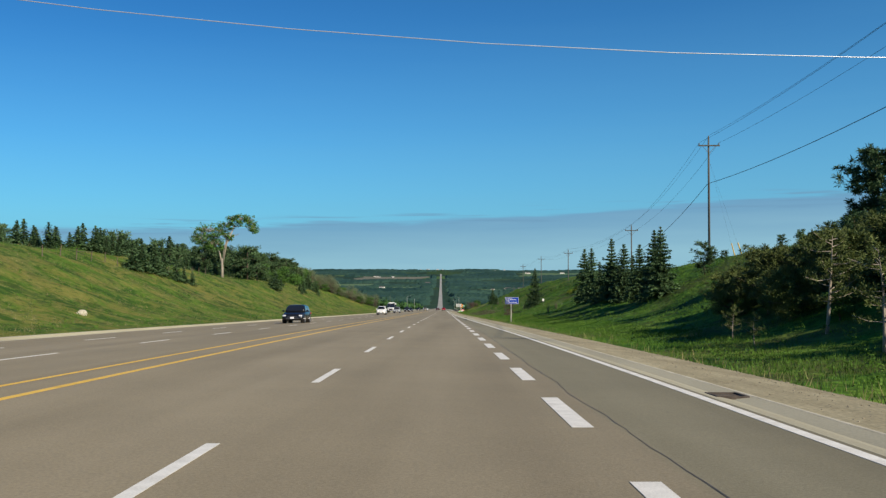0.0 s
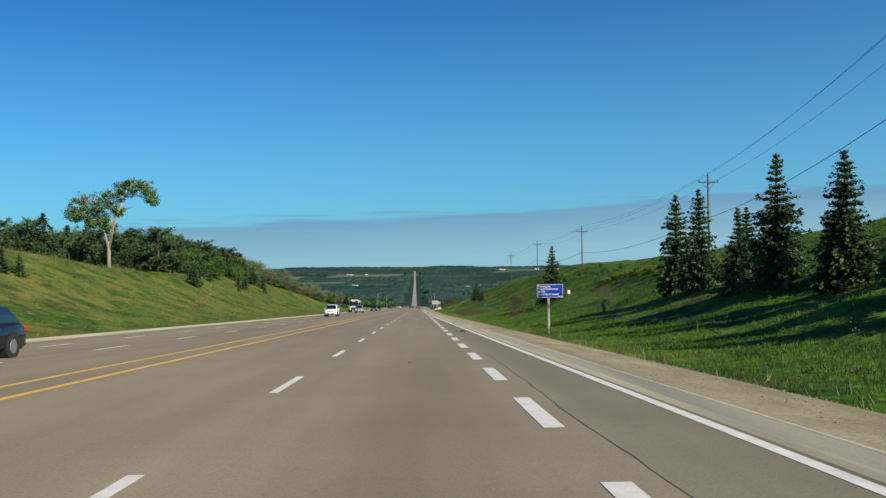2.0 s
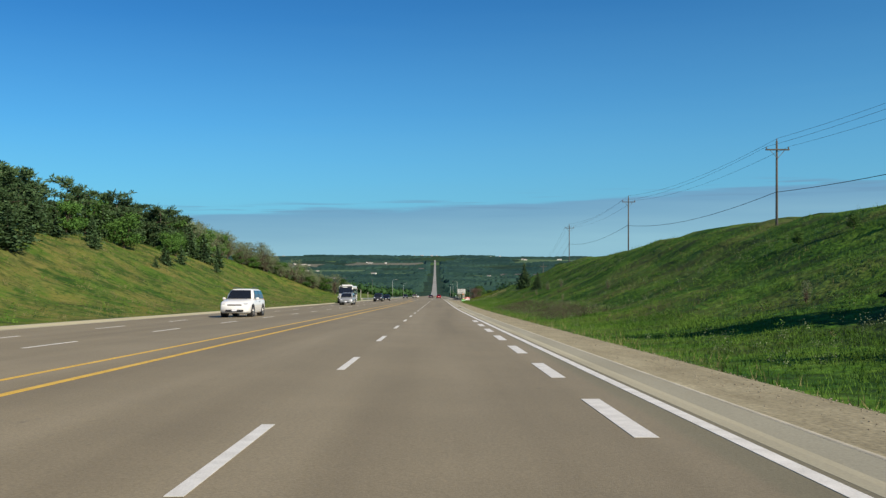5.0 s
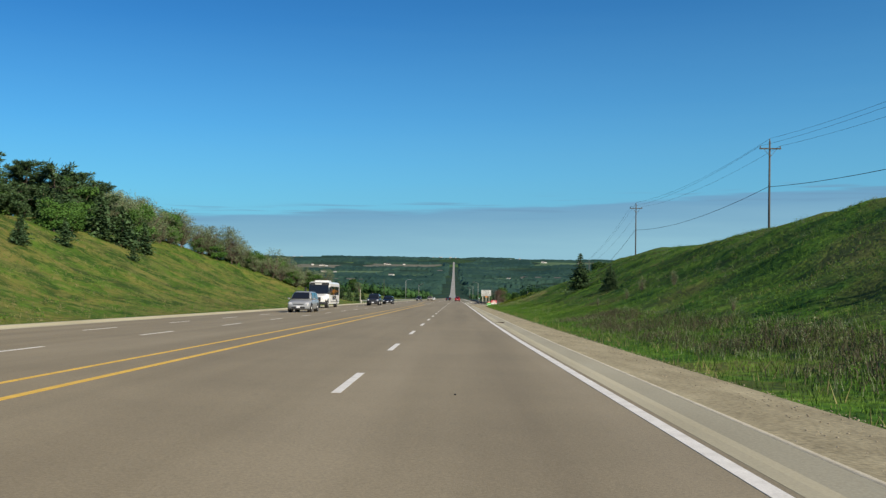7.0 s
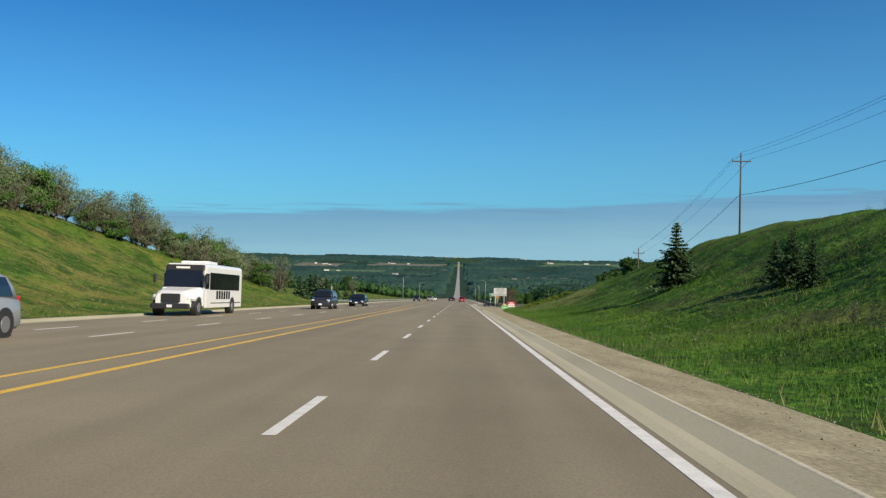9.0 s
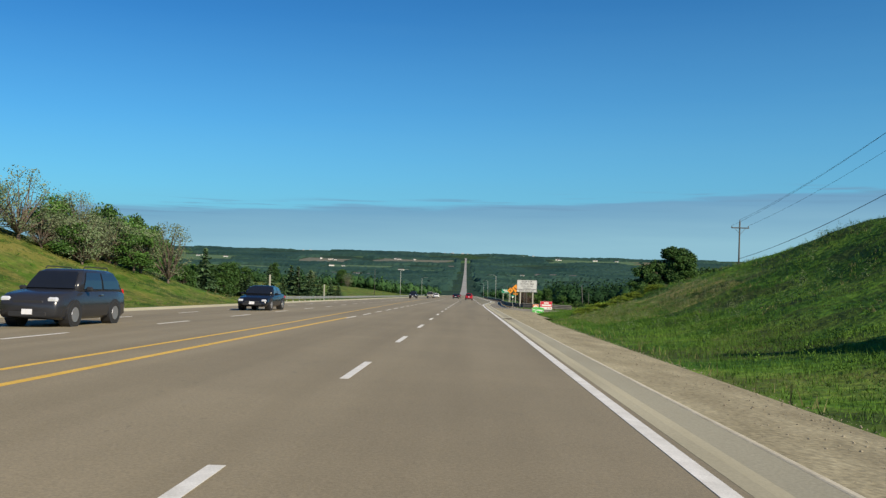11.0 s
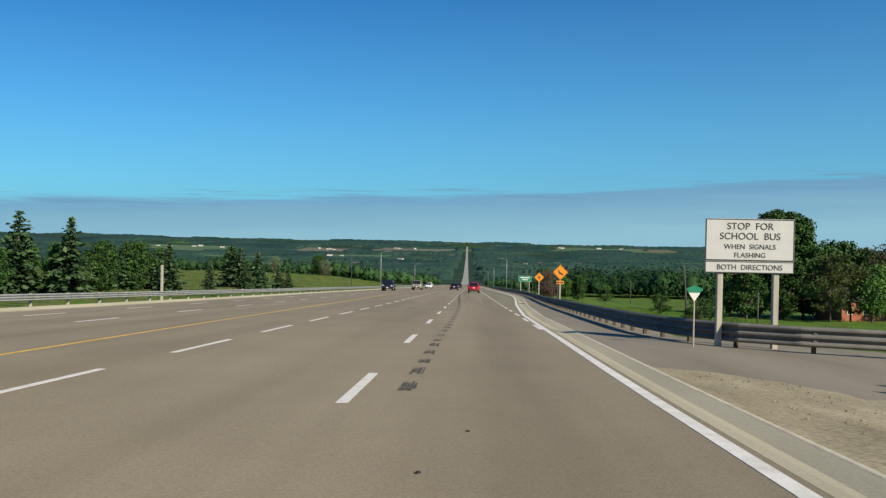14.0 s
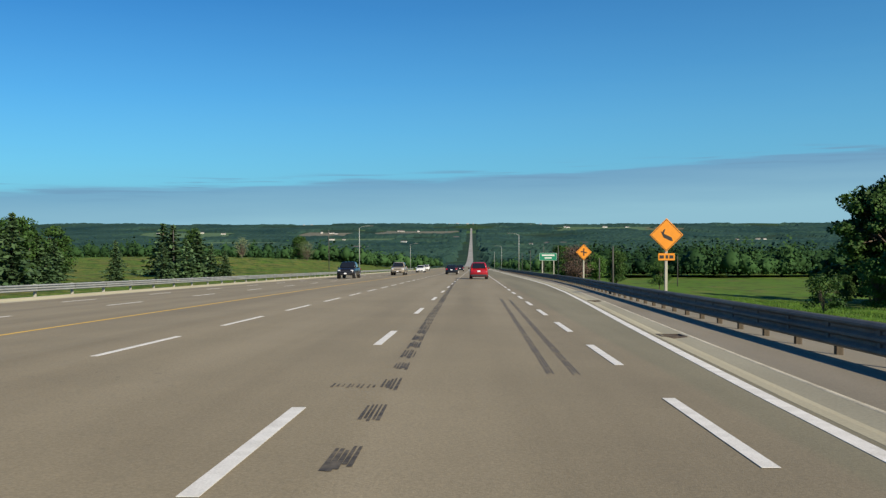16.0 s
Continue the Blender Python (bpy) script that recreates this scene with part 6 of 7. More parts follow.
past = lambda x, y: edge_line(y) + 3.25
grass("grass", 110000, (7.2, 14), (-5, 345), (0.06, 0.2), 11, M_TUFT, lambda x, y, r: (x > past(x, y) + r.random(len(x)) ** 2 * 4) & ~((y > 322) & (x < edge_line(y) + 4.5 + 3.0 * smooth(336, 358, y))), "rough green grass along the edge of the shoulder")
grass("grass", 5000, (7.2, 12), (-5, 345), (0.12, 0.36), 12, M_DRYTUFT, lambda x, y, r: (x > past(x, y)) & (x < past(x, y) + 1.8 * r.random(len(x)) + 0.2) & ~(y > 318), "dry pale grass stems along the gravel edge")
grass("grass", 90000, (11, 30), (0, 346), (0.07, 0.21), 13, M_TUFT, lambda x, y, r: bumps(x, y, 6, 0.4) > -0.5, "rough meadow grass on the cut slope")
grass("grass", 9000, (12, 30), (150, 346), (0.08, 0.28), 16, M_DRYTUFT, lambda x, y, r: bumps(x, y, 7, 1.4) > 0.25, "patches of dry grass on the cut slope")
grass("grass", 45000, (-50, -18.6), (20, 350), (0.06, 0.17), 14, M_TUFT, lambda x, y, r: bumps(x, y, 7, 0.9) > -0.6, "rough meadow grass on the far bank")
grass("grass", 16000, (-50, -19), (20, 350), (0.08, 0.28), 15, M_DRYTUFT, lambda x, y, r: bumps(x, y, 8, 2.4) > 0.1, "patches of dry grass on the far bank")
grass("grass", 30000, (8.5, 40), (340, 480), (0.12, 0.4), 17, M_TUFT, lambda x, y, r: x > np.where(y < 352, edge_line(y) + 4.6 + 3.0 * smooth(336, 358, y), np.where(y < 364, 15.8, rail_line(y) + 2.0)), "rough grass below the guard rail")

# weeds and low undergrowth on the banks
bank_r = lambda x, y, r: (x > edge_line(y) + 4.2) & (bumps(x, y, 13, 0.2) > -0.15) & ~((y > 318) & (x < 15))
woods("undergrowth", 4200, (9, 30), (5, 345), (0.2, 0.62), 30, 1.0, 21, bank_r, "low leafy weeds on the cut slope", M_TUFT, "weeds", False)
woods("undergrowth", 3200, (8, 26), (5, 345), (0.25, 0.75), 30, 0.95, 22, lambda x, y, r: (x > edge_line(y) + 4.6 + 3 * r.random(len(x))) & (bumps(x, y, 17, 1.2) > 0.12) & (y < 318), "dark leafy weeds at the foot of the slope", M_LEAF, "weeds", False)
woods("undergrowth", 2000, (9, 30), (100, 345), (0.25, 0.75), 34, 0.75, 23, lambda x, y, r: (x > edge_line(y) + 4.6) & (bumps(x, y, 21, 2.2) > 0.1) & ~((y > 318) & (x < 15)), "grey-brown dry weeds on the cut slope", M_GREYLEAF, "weeds", False)
woods("undergrowth", 3600, (-50, -20), (30, 345), (0.25, 0.75), 26, 1.2, 24, lambda x, y, r: bumps(x, y, 12, 0.6) > -0.1, "low leafy weeds on the grassy bank", M_TUFT, "weeds", False)
woods("undergrowth", 6500, (-50, -20), (30, 345), (0.2, 0.7), 24, 1.0, 25, lambda x, y, r: bumps(x, y, 11, 1.6) > 0.12, "dark leafy weeds on the grassy bank", M_LEAF, "weeds", False)


# loose stones on the gravel shoulder
def stones(n, y0, y1, off0, off1, r0, r1, seed, label):
    rng = np.random.default_rng(seed)
    y = rng.uniform(y0, y1, n)
    o = off0 + (off1 - off0) * rng.random(n) ** 0.8
    x = edge_line(y) + o
    z = np.interp(o, (0.9, 2.0, 2.9, 3.5), (0.0, -0.03, -0.08, -0.2)) + pave_z(x, y)
    r = r0 + (r1 - r0) * rng.random(n) ** 2.5
    base = np.array([(1, 0, 0), (0, 1, 0), (-1, 0, 0), (0, -1, 0), (0, 0, 0.7), (0, 0, -0.7)], float)
    tri = np.array([(0, 1, 4), (1, 2, 4), (2, 3, 4), (3, 0, 4), (1, 0, 5), (2, 1, 5), (3, 2, 5), (0, 3, 5)])
    an = rng.uniform(0, 6.283, n)
    p = base[None] * rng.uniform(0.6, 1.3, (n, 6, 1)) * r[:, None, None]
    c, s_ = np.cos(an)[:, None], np.sin(an)[:, None]
    v = np.stack([p[..., 0] * c - p[..., 1] * s_ + x[:, None], p[..., 0] * s_ + p[..., 1] * c + y[:, None], p[..., 2] + (z + 0.2 * r)[:, None]], 2)
    f = (tri[None] + 6 * np.arange(n)[:, None, None]).reshape(-1, 3)
    return tagged(new("loose_stones", soup("loose_stones", v.reshape(-1, 3), f, M_STONES)), label, "stones", kind="stuff")


M_STONES = leafmat("crushed_stone", (0.19, 0.165, 0.118), (0.36, 0.32, 0.235), 0.35)
stones(15000, -4, 352, 1.12, 3.45, 0.006, 0.027, 71, "crushed stones lying loose on the gravel shoulder")

# fence along the crest of the far bank, and a pale boulder below it
fence = thing("fence", "weathered wooden post fence on the crest of the bank", "fence")
FPOST = Shape().tube([(0, 0, -0.4), (0, 0, 0.6), (0, 0, 1.25)], (0.06, 0.055, 0.05), 7).mesh("post", M_POSTDARK)
for k in range(16):
    y = 88 + 4.2 * k
    x = -40.5 - 0.05 * k
    o = new("post", FPOST)
    o.parent = fence
    o.matrix_world = pose(x, y, float(ground_z(x, y)), rs.uniform(-5, 5), rs.uniform(-5, 5), 0)
    if k in (2, 6, 9):
        x2, y2 = -40.5 - 0.05 * (k + 1), y + 4.2
        part("rail", Shape().tube([(x, y, float(ground_z(x, y)) + rs.uniform(0.7, 1.1)), (x2, y2, float(ground_z(x2, y2)) + rs.uniform(0.6, 1.1))], 0.035, 6), M_POSTDARK, fence)
br = Shape()
rings = []
for zz, q in ((-0.15, 0.8), (0.08, 1.0), (0.25, 0.8), (0.36, 0.4)):
    rings.append([(q * 0.42 * math.cos(a) * rs.uniform(0.85, 1.15), q * 0.34 * math.sin(a) * rs.uniform(0.85, 1.15), zz) for a in np.arange(0, 6.2, 0.7)])
boulder = new("boulder", br.loft(rings).mesh("boulder", M_LIP))
boulder.matrix_world = pose(-25.6, 63.6, float(ground_z(-25.6, 63.6)))
tagged(boulder, "pale grey boulder lying in the bank's grass", "boulder")

grass("grass", 9000, (9, 18), (312, 327), (0.05, 0.15), 18, M_DRYTUFT, lambda x, y, r: x > edge_line(y) + 5.6 + r.random(len(x)), "tall dry grass at the end of the cut slope")
woods("undergrowth", 500, (9, 18), (313, 327), (0.2, 0.5), 34, 0.7, 27, lambda x, y, r: x > edge_line(y) + 5.8, "grey-green dry weeds at the end of the cut slope", M_GREYLEAF, "weeds", False)
woods("undergrowth", 2600, (8.4, 13.5), (172, 228), (0.35, 0.9), 40, 0.38, 28, lambda x, y, r: (x > edge_line(y) + 4.9 + 1.5 * r.random(len(x))) & (bumps(x, y, 6, 0.5) > -0.1), "dark tangled dead brush at the foot of the slope", M_BRUSH, "weeds", False)
grass("undergrowth", 5000, (8.4, 13.5), (172, 228), (0.12, 0.42), 31, M_BRUSH, lambda x, y, r: (x > edge_line(y) + 4.9 + 1.5 * r.random(len(x))) & (bumps(x, y, 6, 0.5) > -0.2), "tall dead stems at the foot of the slope")
grass("undergrowth", 3500, (8.4, 14.5), (172, 228), (0.1, 0.36), 32, M_GREYLEAF, lambda x, y, r: (x > edge_line(y) + 4.6 + 1.5 * r.random(len(x))) & (bumps(x, y, 6, 0.5) > -0.4), "pale stems among the dead brush")
# scrap of tyre on the outer lane, and smaller litter
def tyre_scrap(x, y, size, turn, label):
    rings = []
    for k in range(9):
        a = -1.9 + 3.8 * k / 8
        c = Vector((math.sin(a) * 0.5, 0, 0.33 + 0.12 * math.cos(a * 1.3)))
        w = 0.26 + 0.05 * math.sin(3 * a)
        rings.append([(c.x, -w, c.z - 0.3), (c.x * 1.06, -w * 0.9, c.z), (c.x * 1.06, w * 0.9, c.z), (c.x, w, c.z - 0.3)])
    ob = new("tyre_scrap", Shape().loft(rings).mesh("tyre_scrap", M_TYRE))
    ob.matrix_world = pose(x, y, float(pave_z(x, y)), slope_at(y), 0, turn) @ Matrix.Diagonal((size, size, size, 1))
    return tagged(ob, label, "tyre scrap", "road litter")


tyre_scrap(4.47, 88.9, 0.23, 12, "torn piece of black tyre lying on the lane")
for k, (x, y) in enumerate(((1.97, 65.6), (-0.37, 88.1), (2.68, 101.7), (2.9, 307.6), (1.34, 345.4), (1.0, 343.7), (1.6, 176.0), (0.63, 331.5), (1.69, 334.4))):
    tyre_scrap(x, y, 0.04 + 0.006 * (k % 3) - (0.012 if y > 330 else 0), 47 * k, "small black rubber crumb lying on asphalt")
# yellow guards on the guy wires of the pole on the crest
for x, y in ((29.2, 77.0), (30.0, 77.3)):
    z = float(ground_z(x, y))
    gw = thing("guy_wire", "thin guy wire with a bright yellow guard at its foot", "guy wire", "guy wires", pose(x, y, z))
    top = Vector((26.9 - x, 77.0 - y, 11.0 - z))
    part("wire", Shape().tube([(0, 0, -0.2), top], 0.004, 5), M_WIRE, gw)
    part("guard", Shape().tube([top * 0.02, top * 0.15], 0.05, 8), M_YELLOW, gw, "bright yellow plastic guard")
# young saplings on the cut slope
for x, y, h in ((17.6, 236.5, 2.0), (15.4, 232.0, 1.2), (18.4, 229.0, 1.8), (14.5, 240.5, 1.1), (17.0, 110.0, 1.6), (15.2, 104.0, 1.3), (16.6, 150.0, 1.3), (18.0, 196.0, 1.5), (15.0, 205.0, 1.1)):
    plant("sapling", rs.choice(GREY), x, y, "thin young sapling on the grassy slope", "sapling", "saplings on the slope", h * 0.75 / 6.5, rs.uniform(0, 360), 0.6)
woods("undergrowth", 9000, (-48, -20), (40, 345), (0.2, 0.55), 22, 1.2, 29, lambda x, y, r: (bumps(x, y, 10, 2.9) > 0.0) & (r.random(len(x)) < 0.35 + 0.65 * smooth(110, 220, y)), "pale dry grass clumps on the bank", M_DRYTUFT, "weeds", False)
woods("undergrowth", 900, (11, 28), (90, 345), (0.2, 0.5), 24, 1.0, 30, lambda x, y, r: (bumps(x, y, 10, 0.9) > 0.3) & ~((y > 318) & (x < 15)), "pale dry grass clumps on the cut slope", M_DRYTUFT, "weeds", False)

# ---- vehicles ----
def car(name, label, kind, body_mat, m, group="cars on the highway", facing_rear=False):
    """kind: sedan, suv, van or pickup; the nose looks to +y, the wheels stand on z = 0."""
    L, W, H = {"sedan": (4.7, 1.82, 1.45), "suv": (4.6, 1.86, 1.72), "van": (4.8, 1.86, 1.70), "pickup": (5.6, 1.98, 1.88), "hatch": (4.3, 1.77, 1.50)}[kind]
    g = thing(name, label, "car", group, m)
    y1, y0 = L / 2, -L / 2
    belt = H * (0.62 if kind in ("suv", "van", "pickup") else 0.63)
    hood = H * (0.60 if kind in ("suv", "pickup") else 0.56)
    tail = {"sedan": belt + 0.03, "suv": belt, "van": belt, "pickup": belt, "hatch": belt}[kind]
    low = 0.22 if kind != "pickup" else 0.34

    def ring(y, zt, hw, crown):
        zb = low + (0.06 if abs(y) > L * 0.46 else 0)
        return [(-hw * 0.9, y, zb), (-hw * 0.98, y, zb + 0.1), (-hw, y, (zb + zt) / 2), (-hw * 0.965, y, zt - 0.06), (-hw * 0.88, y, zt), (-hw * 0.4, y, zt + crown), (hw * 0.4, y, zt + crown), (hw * 0.88, y, zt), (hw * 0.965, y, zt - 0.06), (hw, y, (zb + zt) / 2), (hw * 0.98, y, zb + 0.1), (hw * 0.9, y, zb)]

    hw = W / 2
    rings = [ring(y0, tail - 0.28, hw * 0.88, 0.0), ring(y0 + 0.06, tail - 0.10, hw * 0.93, 0.0), ring(y0 + 0.22, tail - 0.02, hw * 0.97, 0.0), ring(y0 + 0.9, tail + 0.01, hw, 0.0), ring(0, belt, hw, 0.0), ring(y1 - 1.35, belt - 0.02, hw, 0.01), ring(y1 - 1.1, hood + 0.03, hw * 0.99, 0.03), ring(y1 - 0.35, hood - 0.08, hw * 0.96, 0.02), ring(y1 - 0.1, hood - 0.18, hw * 0.92, 0.0), ring(y1, hood - 0.36, hw * 0.84, 0.0)]
    body = part("body", Shape().loft(rings), body_mat, g, shade=True)
    # greenhouse: y of base and roof, front to back
    spans = {"sedan": (y1 - 1.35, y1 - 2.05, y0 + 1.35, y0 + 0.75), "suv": (y1 - 1.25, y1 - 1.85, y0 + 0.55, y0 + 0.12), "van": (y1 - 0.95, y1 - 1.75, y0 + 0.45, y0 + 0.12), "pickup": (y1 - 1.6, y1 - 2.1, y0 + 2.1, y0 + 1.9), "hatch": (y1 - 1.1, y1 - 1.85, y0 + 0.8, y0 + 0.2)}[kind]
    yb1, yt1, yt0, yb0 = spans
    bw, tw = hw * 0.90, hw * 0.70
    zt = H - 0.05

    def hoop(z, hx, ya, yb, r):
        """Rounded rectangle at height z, half width hx, from ya (front) to yb (back)."""
        pts = []
        for cx, cy, a0 in ((hx - r, ya - r, 0), (-hx + r, ya - r, 90), (-hx + r, yb + r, 180), (hx - r, yb + r, 270)):
            pts += [(cx + r * math.cos(radians(a0 + da)), cy + r * math.sin(radians(a0 + da)), z) for da in (0, 45, 90)]
        return pts

    zm = belt + (zt - belt) * 0.5
    part("greenhouse", Shape().loft([hoop(belt - 0.05, bw, yb1 + 0.04, yb0 - 0.02, 0.10), hoop(zm, (bw + tw) / 2 + 0.025, (yb1 + yt1) / 2 + 0.03, (yb0 + yt0) / 2 - 0.02, 0.12), hoop(zt - 0.05, tw + 0.02, yt1 + 0.06, yt0 - 0.05, 0.15), hoop(zt + 0.02, tw - 0.08, yt1 - 0.08, yt0 + 0.08, 0.15), hoop(zt + 0.045, tw * 0.5, yt1 - 0.35, yt0 + 0.35, 0.1)]), body_mat, g, shade=True)
    base = [(-bw, yb1 + 0.04, belt - 0.02), (bw, yb1 + 0.04, belt - 0.02), (bw, yb0 - 0.02, belt - 0.02), (-bw, yb0 - 0.02, belt - 0.02)]
    top = [(-tw, yt1 + 0.04, zt), (tw, yt1 + 0.04, zt), (tw, yt0 - 0.03, zt), (-tw, yt0 - 0.03, zt)]
    for nm, i, j, spans2 in (("windscreen", 0, 1, ((0.06, 0.94),)), ("side_window", 1, 2, ((0.10, 0.48), (0.52, 0.90))), ("rear_window", 2, 3, ((0.09, 0.91),)), ("side_window", 3, 0, ((0.10, 0.48), (0.52, 0.90)))):
        p0, p1, q0, q1 = Vector(base[i]), Vector(base[j]), Vector(top[i]), Vector(top[j])
        n = (p1 - p0).cross(q0 - p0).normalized()
        for u0, u1 in spans2:
            rows = []
            for v in (0.08, 0.5, 0.88):
                bow = 0.036 + 0.024 * math.sin(math.pi * v)
                rows.append([p0.lerp(p1, u).lerp(q0.lerp(q1, u), v) - n * bow for u in (u0, (u0 + u1) / 2, u1)])
            front = [p for r in rows for p in r]
            fs = [(r * 3 + c, r * 3 + c + 1, r * 3 + c + 4, r * 3 + c + 3) for r in range(2) for c in range(2)]
            back = [p + n * 0.05 for p in front]
            rim = [0, 1, 2, 5, 8, 7, 6, 3]
            sides = [(rim[k], rim[k] + 9, rim[(k + 1) % 8] + 9, rim[(k + 1) % 8]) for k in range(8)]
            part(nm, Shape().add(front + back, fs + sides), M_GLASS, g)
    if kind == "pickup":
        part("cargo_bed", Shape().box((0, y0 + 0.98, belt + 0.015), (W * 0.82, 1.7, 0.03)), M_TRIM, g, "dark open cargo bed")
    if kind in ("suv", "van"):
        for sx in (-1, 1):
            part("roof_rail", Shape().tube([(sx * tw * 0.9, yt1 - 0.2, zt + 0.05), (sx * tw * 0.9, yt1 - 0.3, zt + 0.11), (sx * tw * 0.9, yt0 + 0.4, zt + 0.11), (sx * tw * 0.9, yt0 + 0.3, zt + 0.05)], 0.018, 6), M_TRIM, g)
    wr = 0.33 if kind in ("sedan", "hatch") else 0.36 if kind != "pickup" else 0.4
    for sx in (-1, 1):
        for wy in (y1 - 0.92, y0 + 0.95):
            part("wheel_arch", Shape().tube([(sx * (hw - 0.30), wy, wr + 0.02), (sx * (hw + 0.006), wy, wr + 0.02)], wr + 0.06, 18), M_TRIM, g)
            tyre = part("wheel", Shape().tube([(sx * (hw - 0.2), wy, wr), (sx * (hw - 0.17), wy, wr), (sx * (hw - 0.02), wy, wr), (sx * (hw + 0.012), wy, wr)], (wr * 0.9, wr, wr, wr * 0.92), 20), M_TYRE, g)
            part("rim", Shape().tube([(sx * (hw + 0.005), wy, wr), (sx * (hw + 0.02), wy, wr), (sx * (hw + 0.016), wy, wr)], (wr * 0.62, wr * 0.6, wr * 0.1), 14), M_RIM, tyre)
        part("headlight", Shape().box((sx * hw * 0.72, y1 - 0.16, hood - 0.25), (hw * 0.34, 0.24, 0.16), b=0.05), M_HEAD, g)
        th = 0.42 if kind in ("suv", "van") else 0.16
        part("tail_light", Shape().box((sx * hw * 0.78, y0 + 0.09, tail - (0.16 if th > 0.3 else 0.16)), (hw * (0.2 if th > 0.3 else 0.36), 0.14, th), b=0.04), M_TAIL, g)
        part("mirror", Shape().box((sx * (hw + 0.09), yb1 - 0.35, belt + 0.04), (0.2, 0.12, 0.14), b=0.04), body_mat, g)
        part("door_handle", Shape().box((sx * (hw + 0.002), -0.35, belt - 0.14), (0.03, 0.2, 0.035), b=0.01), M_CHROME, g)
    part("grille", Shape().box((0, y1 - 0.06, hood - 0.34), (hw * 0.95, 0.1, 0.14), b=0.03), M_TRIM, g)
    part("lower_grille", Shape().box((0, y1 - 0.03, low + 0.16), (hw * 1.2, 0.08, 0.14), b=0.03), M_TRIM, g)
    part("front_plate", Shape().box((0, y1 + 0.012, low + 0.22), (0.3, 0.012, 0.15)), M_PLATE, g, "pale plain plate")
    part("rear_bumper", Shape().box((0, y0 + 0.03, low + 0.16), (W * 0.9, 0.16, 0.2), b=0.06), M_TRIM if kind in ("suv", "pickup") else body_mat, g)
    part("rear_plate", Shape().box((0, y0 - 0.004, tail - 0.26), (0.3, 0.03, 0.15)), M_PLATE, g, "pale plain plate")
    return g


def on_road(x, y, oncoming):
    m = pose(x, y, float(pave_z(x, y)) + 0.004, slope_at(y), 0, 0)
    return m @ pose(0, 0, 0, 0, 0, 180) if oncoming else m


P_BLACK, P_NAVY, P_RED = paint("black_paint", (0.012, 0.012, 0.014)), paint("dark_blue_paint", (0.009, 0.010, 0.013)), paint("red_paint", (0.33, 0.012, 0.02))
P_WHITE, P_SILVER, P_TAN = paint("white_paint", (0.75, 0.75, 0.73)), paint("silver_paint", (0.25, 0.265, 0.28), 0.3), paint("tan_paint", (0.25, 0.22, 0.17))
car("suv", "red suv seen from behind on the asphalt lane", "suv", P_RED, on_road(2.05, 473.0, False))
car("sedan", "black sedan seen from behind in the passing lane", "sedan", P_NAVY, on_road(-1.85, 514.0, False))
car("hatchback", "dark blue hatchback coming uphill towards the camera", "hatch", P_NAVY, on_road(-10.0, 68.5, True))
car("suv", "white suv coming uphill beside the grassy bank", "suv", P_WHITE, on_road(-10.4, 168.0, True))
car("minivan", "silver minivan with roof rails coming uphill", "van", P_SILVER, on_road(-11.0, 233.0, True))
car("crossover", "dark grey crossover coming uphill in the middle lane", "suv", paint("grey_paint", (0.025, 0.026, 0.03)), on_road(-10.6, 288.0, True))
car("sedan", "dark blue sedan coming uphill past the end of the bank", "sedan", P_NAVY, on_road(-10.4, 311.5, True))
car("pickup_truck", "black pickup truck coming uphill", "pickup", P_BLACK, on_road(-12.5, 480.0, True))
car("pickup_truck", "tan pickup truck coming uphill", "pickup", P_TAN, on_road(-9.2, 506.0, True))
car("sedan", "white sedan coming uphill, far away", "sedan", P_WHITE, on_road(-9.3, 556.0, True))
car("suv", "white suv coming uphill, far away", "suv", P_WHITE, on_road(-13.0, 640.0, True))
car("sedan", "dark sedan driving downhill, far away", "sedan", P_BLACK, on_road(-1.8, 585.0, False))
car("suv", "grey suv driving downhill, far away", "suv", P_SILVER, on_road(1.9, 640.0, False))
car("van", "white van driving downhill, far away", "van", P_WHITE, on_road(1.9, 720.0, False))


